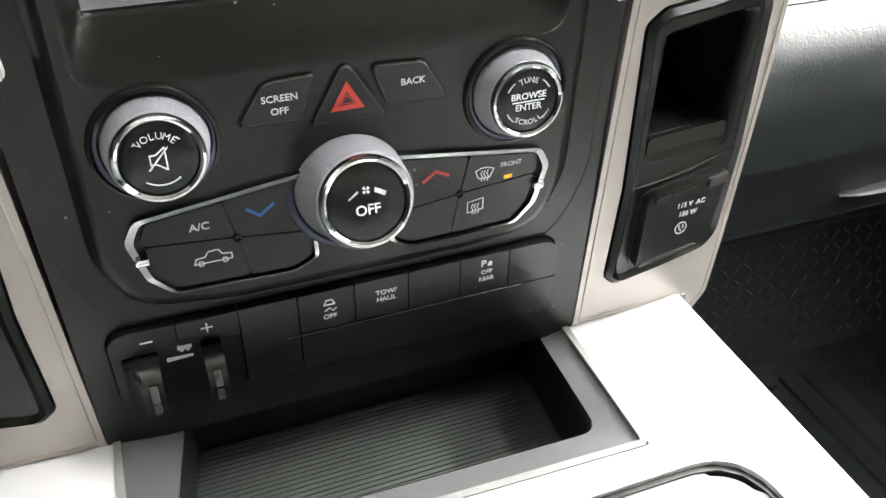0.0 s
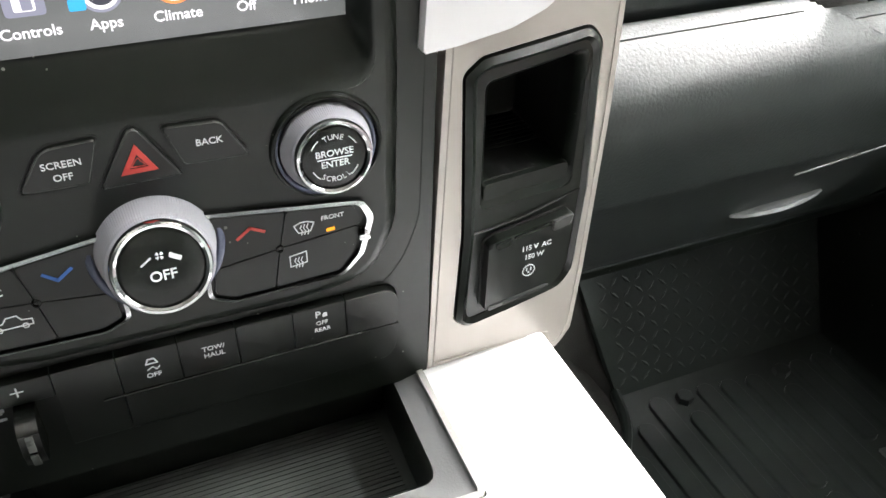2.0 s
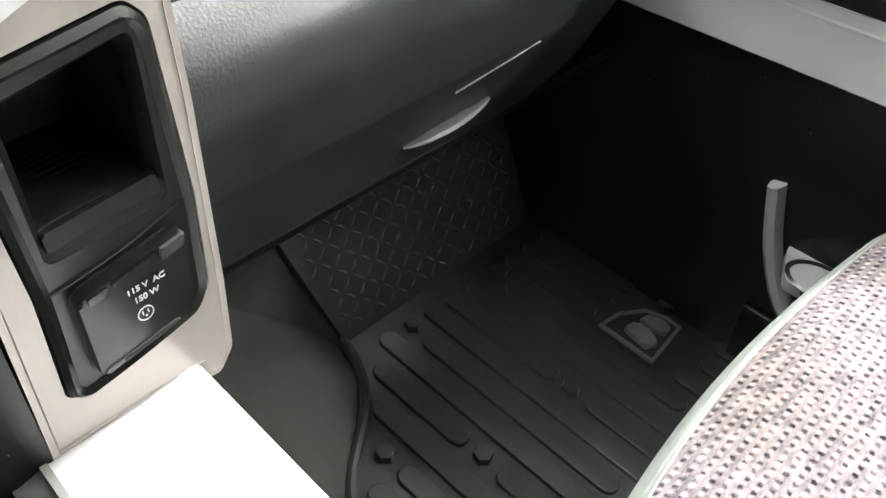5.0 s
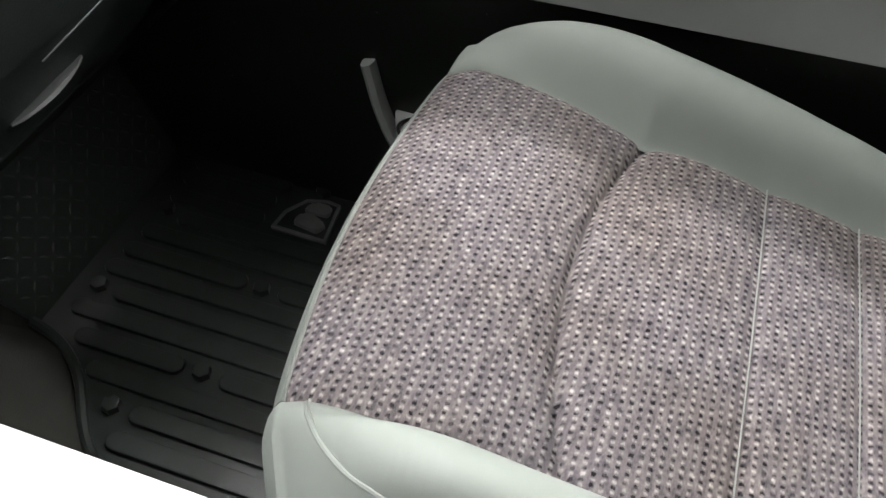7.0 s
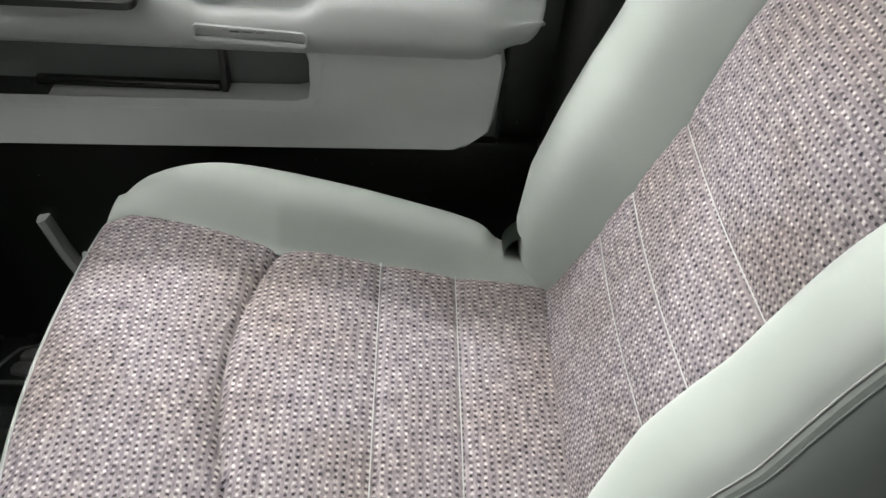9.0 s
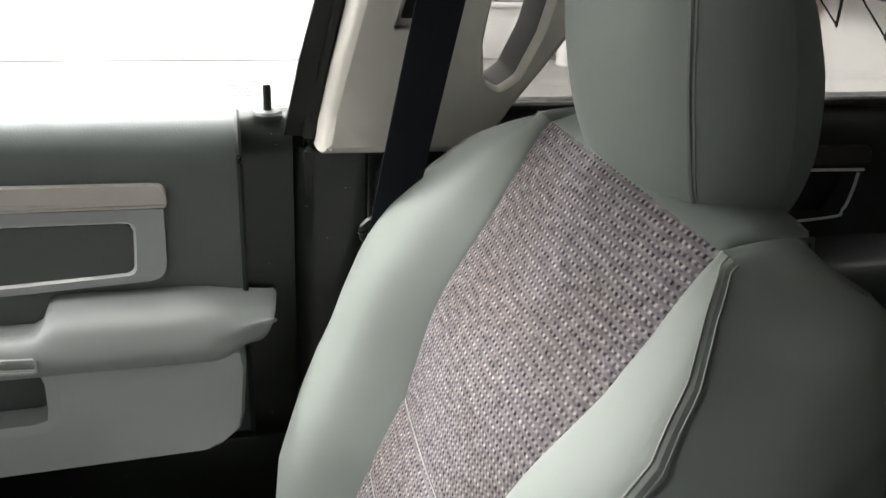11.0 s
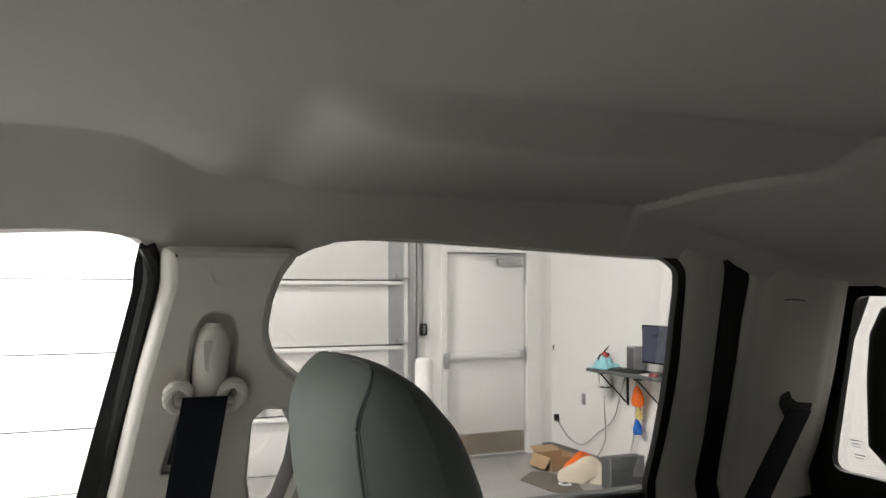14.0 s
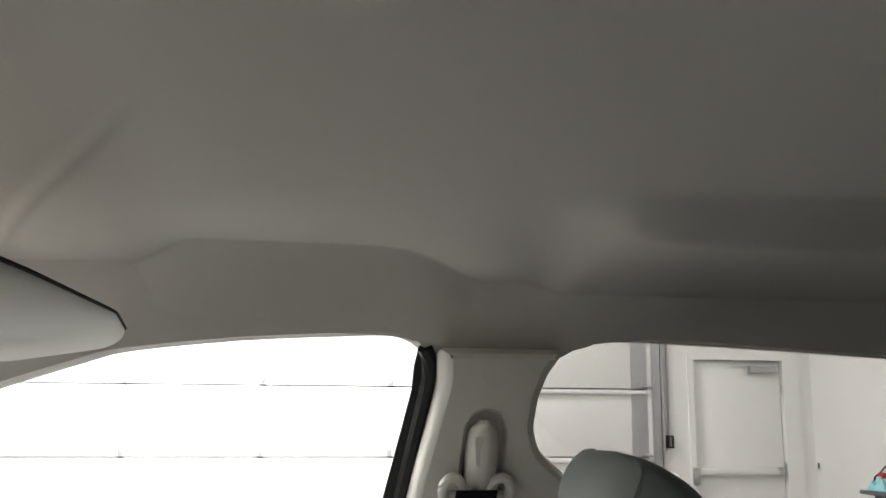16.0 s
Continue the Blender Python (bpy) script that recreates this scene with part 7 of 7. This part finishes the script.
# wall table
TABLE = grained("dark_grey_laminate", (0.09, 0.095, 0.10), 0.4, grain=300, relief=0.1)
TZ = 0.375
table = thing("wall_table", "dark grey wall-mounted folding table", "table", at=(0, 0, 0))
part("tabletop", boxb(4.80, 6.45, WY + 0.004, WY + 0.35, TZ - 0.032, TZ, bevel=0.006), TABLE, table)
for x in (6.28, 5.75, 5.20):
    b_ = part("bracket", boxb(x - 0.012, x + 0.012, WY + 0.004, WY + 0.32, TZ - 0.05, TZ - 0.032), BLACK, table, "black steel bracket")
    part("brace", tube([(x, WY + 0.30, TZ - 0.045), (x, WY + 0.02, 0.06)], 0.008, 8), BLACK, b_)
    part("wall_plate", boxb(x - 0.012, x + 0.012, WY + 0.001, WY + 0.012, 0.03, TZ - 0.033), BLACK, b_)

mon = thing("monitor", "black computer monitor with a bluish screen on the table", "monitor", at=(5.565, WY + 0.15, TZ))
part("base", boxb(-0.11, 0.11, -0.08, 0.09, 0.0, 0.014, bevel=0.005), BLACK, mon)
part("neck", boxb(-0.025, 0.025, -0.035, -0.012, 0.012, 0.20, bevel=0.004), BLACK, mon)
part("casing", boxb(-0.270, 0.270, -0.012, 0.022, 0.085, 0.415, bevel=0.006), BLACK_GLOSS, mon)
SCREEN = emit("bluish_lit_screen", (0.19, 0.21, 0.36), 1.0)
part("screen", boxb(-0.254, 0.254, 0.0225, 0.0245, 0.102, 0.402), SCREEN, mon, "bluish lit screen")
for x, z, w in ((0.0, 0.35, 0.12), (0.02, 0.33, 0.20), (0.03, 0.32, 0.16), (0.02, 0.25, 0.06), (-0.06, 0.245, 0.05)):
    part("screen_mark", boxb(x - w / 2, x + w / 2, 0.0247, 0.0252, z, z + 0.006), BLACK, mon)
kb = thing("keyboard", "black keyboard on the wall table", "keyboard", at=(5.93, WY + 0.24, TZ))
part("body", boxb(-0.22, 0.22, -0.065, 0.065, 0.0, 0.02, bevel=0.004), BLACK, kb)
for j in range(4):
    part("key_row", boxb(-0.205, 0.205, -0.055 + j * 0.028, -0.032 + j * 0.028, 0.019, 0.026, bevel=0.003), BLACK_GLOSS, kb)
pad_ = thing("paper_pad", "small white pad beside the keyboard", "paper", at=(5.60, WY + 0.28, TZ))
part("sheets", boxb(-0.07, 0.07, -0.04, 0.04, 0.0, 0.012, bevel=0.002), DOOR_WHITE, pad_)
dk = thing("desk_box", "small grey desk box beside the monitor", "box", at=(6.02, WY + 0.11, TZ))
part("case", boxb(-0.06, 0.06, -0.06, 0.05, 0.0, 0.215, bevel=0.006), KNOB_GREY, dk)
part("side_face", boxb(-0.050, 0.050, 0.0495, 0.0525, 0.01, 0.20, bevel=0.001), TRAY_GREY, dk)
jar_ = thing("tape_tub", "black tub with a yellow lid on the wall table", "tub", at=(5.25, WY + 0.24, TZ))
part("tub", turned([(0.001, 0), (0.05, 0), (0.052, 0.08), (0.001, 0.08)], lambda a, b, d: Vector((a, b, d)), 20), BLACK, jar_)
part("lid", turned([(0.054, 0.08), (0.054, 0.10), (0.001, 0.104)], lambda a, b, d: Vector((a, b, d)), 20), grained("yellow_plastic", (0.75, 0.62, 0.08), 0.4), jar_, "yellow lid")
tool = thing("hand_tool", "black hand tool with yellow end on the wall table", "tool", at=(5.03, WY + 0.17, TZ))
part("tool_body", tube([(0.10, 0.02, 0.035), (0.0, 0, 0.06), (-0.08, 0, 0.075)], 0.035, 10), BLACK, tool)
part("tool_grip", tube([(0.02, 0.0, 0.05), (0.06, 0.05, 0.022)], 0.020, 10), BLACK, tool)
part("tool_end", turned([(0.001, 0), (0.03, 0), (0.03, 0.03), (0.001, 0.032)], lambda a, b, d: Vector((-0.08 - d, a, 0.075 + b)), 14), grained("yellow_tool_plastic", (0.72, 0.60, 0.10), 0.4), tool, "yellow end")
mouse = thing("computer_mouse", "dark red computer mouse on the wall table", "mouse", at=(5.52, WY + 0.30, TZ))
part("shell", turned([(0.034, 0.0), (0.033, 0.012), (0.024, 0.026), (0.001, 0.03)], lambda a, b, d: Vector((a * 1.5, b, d)), 18), grained("dark_red_plastic", (0.22, 0.03, 0.03), 0.4), mouse)
cloth = thing("cloth", "crumpled light blue cloth on the wall table", "cloth", at=(6.32, WY + 0.22, TZ))
random.seed(5)
CLOTH = grained("light_blue_cloth", (0.30, 0.62, 0.70), 0.9, grain=200, relief=0.4)
rows = []
for i in range(15):
    rows.append([])
    for j in range(15):
        u, v = i / 7 - 1, j / 7 - 1
        r2 = max(0, 1 - u * u) * max(0, 1 - v * v)
        rows[-1].append((u * 0.11 * (1 + 0.15 * math.sin(4 * v)), v * 0.10, 0.004 + 0.12 * r2 ** 0.6 * (0.55 + 0.45 * math.sin(u * 7 + v * 3) * math.cos(v * 6 - u * 2)) + random.random() * 0.010 * r2))
part("folds", thick(loft(rows), 0.003), CLOTH, cloth)
fe = thing("fire_extinguisher", "white fire extinguisher with a red valve on the wall", "fire extinguisher", at=(6.535, WY + 0.07, 0.10))
part("cylinder", turned([(0.001, 0.0), (0.052, 0.0), (0.058, 0.012), (0.058, 0.30), (0.045, 0.345), (0.020, 0.36), (0.001, 0.36)], lambda a, b, d: Vector((a, b, d)), 24), DOOR_WHITE, fe, "white cylinder")
part("band", turned([(0.0585, 0.07), (0.0595, 0.072), (0.0595, 0.082), (0.0585, 0.084)], lambda a, b, d: Vector((a, b, d)), 24), BLACK, fe, "black band")
part("valve", boxb(-0.035, 0.035, -0.022, 0.022, 0.355, 0.400, bevel=0.010), PRINT_RED, fe, "red valve")
part("lever", tube([(0.03, 0, 0.40), (-0.01, 0.0, 0.43), (-0.06, 0, 0.465)], 0.007, 6), BLACK, fe)
part("lever", tube([(0.0, 0, 0.40), (-0.07, 0.0, 0.385)], 0.006, 6), BLACK, fe)
part("hose", tube(smooth_line([(0.03, 0.01, 0.385), (0.075, 0.02, 0.36), (0.085, 0.02, 0.28), (0.072, 0.02, 0.10)], 6), 0.009, 8), BLACK, fe, "black hose")
part("wall_hook", boxb(-0.02, 0.02, -0.068, -0.02, 0.30, 0.34), STEEL, fe)


def bag(name, label, x, y, z0, z1, w, mat):
    """A soft hanging bag, narrow at the top."""
    ob = thing(name, label, "bag", at=(x, y, z1))
    rows = []
    n = 10
    for i in range(n + 1):
        t = i / n
        hw = w * (0.25 + 0.75 * math.sin(min(1, t * 1.25) * math.pi * 0.5)) * (1 if t < 0.9 else 0.8)
        rows.append([(hw * math.cos(q) * (1 + 0.15 * math.sin(3 * q + 5 * t)), hw * 0.6 * math.sin(q), (z0 - z1) * t) for q in [2 * math.pi * k / 16 for k in range(16)]])
    part("bag_body", loft(rows, close_u=True, cap=True), mat, ob)
    part("hook", tube([(0, 0, -0.01), (0, -0.01, 0.03), (0, WY + 0.004 - y, 0.06)], 0.003, 6), BLACK, ob)
    return ob


bag("orange_bag", "orange cloth bag hanging under the table", 6.02, WY + 0.09, 0.06, 0.24, 0.075, ORANGE)
bag("yellow_bag", "small yellow bag hanging under the table", 6.04, WY + 0.06, -0.06, 0.055, 0.045, grained("pale_yellow_cloth", (0.62, 0.50, 0.18), 0.8, grain=200, relief=0.3))
bag("blue_bag", "blue cloth bag hanging under the table", 6.04, WY + 0.08, -0.19, -0.06, 0.055, grained("blue_cloth", (0.02, 0.13, 0.52), 0.8, grain=200, relief=0.3))
for pts in ([(6.62, WY + 0.02, 0.30), (6.64, WY + 0.02, 0.0), (6.62, WY + 0.03, -0.35), (6.75, WY + 0.10, -0.60)],
            [(6.28, WY + 0.03, 0.30), (6.36, WY + 0.03, 0.12), (6.48, WY + 0.03, -0.12), (6.75, WY + 0.03, -0.30), (7.00, WY + 0.03, -0.44), (7.25, WY + 0.03, -0.42), (7.48, WY + 0.04, -0.26)],
            [(6.12, WY + 0.03, 0.30), (6.14, WY + 0.03, -0.15), (6.22, WY + 0.03, -0.40), (6.12, WY + 0.08, -0.60)]):
    c = thing("cable", "thin dark cable hanging from the wall table", "cable")
    part("cord", tube(smooth_line(pts, 6), 0.005, 6), KNOB_GREY, c)

# things on the floor below
CARD = grained("brown_cardboard", (0.42, 0.29, 0.17), 0.85, grain=120, relief=0.2, mottle=0.15)
cb = thing("cardboard_box", "open brown cardboard box with an orange bag", "box", at=(6.93, -4.98, GZ))
for a, b, c_, d_ in ((-0.18, 0.18, -0.17, -0.164), (-0.18, 0.18, 0.164, 0.17), (-0.18, -0.174, -0.164, 0.164), (0.174, 0.18, -0.164, 0.164)):
    part("box_side", boxb(a, b, c_, d_, 0.0, 0.125), CARD, cb)
part("box_bottom", boxb(-0.174, 0.174, -0.164, 0.164, 0.0, 0.005), CARD, cb)
part("box_flap", slab([(0.180, -0.15), (0.31, -0.13), (0.31, 0.13), (0.180, 0.15)], lambda a, b, d: Vector((a, b, 0.125 + (a - 0.18) * 0.25 + d)), -0.004, 0.0), CARD, cb)
part("box_flap", slab([(-0.17, 0.171), (0.16, 0.171), (0.14, 0.235), (-0.15, 0.235)], lambda a, b, d: Vector((a, b, 0.125 - (b - 0.171) * 1.6 + d)), -0.004, 0.0), CARD, cb, "bent cardboard flap")
fm = thing("floor_sheet", "flat dark brown cardboard sheet on the workshop floor", "cardboard", at=(6.40, -4.56, GZ))
sheet = rounded([(0.16, 0.20), (-0.38, 0.15), (-0.50, -0.07), (-0.14, -0.22), (0.32, -0.19), (0.40, -0.06)], [0.02, 0.12, 0.05, 0.02, 0.02, 0.02])
part("sheet", slab(sheet, lambda a, b, d: Vector((a, b, 0.002 + 0.03 * max(0.0, a - 0.1) + d)), 0.0, 0.006), grained("dark_cardboard", (0.125, 0.112, 0.096), 0.85, grain=120, relief=0.2, mottle=0.2), fm)


def soft_lump(line, size, ripple, flat=1.0):
    """A crumpled bag along a line: size gives its half width at each share of the way."""
    pts = smooth_line(line, 5)
    rows = []
    for i, p in enumerate(pts):
        t = i / (len(pts) - 1)
        r = max(0.006, size * math.sin(math.pi * (0.06 + 0.90 * t)) ** 0.6)
        row = []
        for k in range(28):
            q = 2 * math.pi * k / 28
            w = 1 + ripple * math.sin(3 * q + 7 * t) + 0.6 * ripple * math.cos(7 * q - 11 * t)
            row.append((p.x + r * w * 0.75 * math.cos(q), p.y + r * w * 0.75 * math.cos(q + 0.5), max(0.002, p.z + flat * r * w * math.sin(q))))
        rows.append(row)
    return loft(rows, close_u=True, cap=True)


ob_ = thing("orange_bag", "bright orange plastic bag leaning on the cardboard box", "bag", at=(6.62, -4.98, GZ))
part("bag_body", soft_lump([(-0.08, 0.14, 0.04), (-0.04, 0.06, 0.08), (0.0, -0.04, 0.115), (0.04, -0.14, 0.12), (0.07, -0.20, 0.09)], 0.065, 0.16), ORANGE, ob_)
tan_bag = thing("tan_bag", "crumpled tan plastic bag on the workshop floor", "bag", at=(6.22, -4.82, GZ))
part("bag_body", soft_lump([(0.12, 0.14, 0.03), (0.08, 0.08, 0.07), (0.05, 0.0, 0.10), (0.02, -0.08, 0.10), (-0.08, -0.12, 0.05), (-0.16, -0.14, 0.02)], 0.125, 0.14, 0.85), grained("tan_plastic_film", (0.62, 0.55, 0.43), 0.5, grain=60, relief=0.6, dist=0.01), tan_bag)
part("bag_string", tube(smooth_line([(0.10, 0.15, 0.012), (0.06, 0.22, 0.012), (-0.02, 0.22, 0.012), (-0.04, 0.16, 0.012), (0.04, 0.13, 0.012)], 5), 0.008, 6), PRINT_WHITE, tan_bag, "white draw string")
gb = thing("storage_box", "dark grey upright box on the workshop floor", "box", at=(5.97, -5.06, GZ))
part("body", boxb(-0.07, 0.07, -0.18, 0.176, 0.0, 0.27, bevel=0.008), TABLE, gb)
part("edge_strip", boxb(-0.0735, -0.065, 0.168, 0.180, 0.004, 0.266, bevel=0.002), TRIM_GREY, gb, "lighter grey edge")
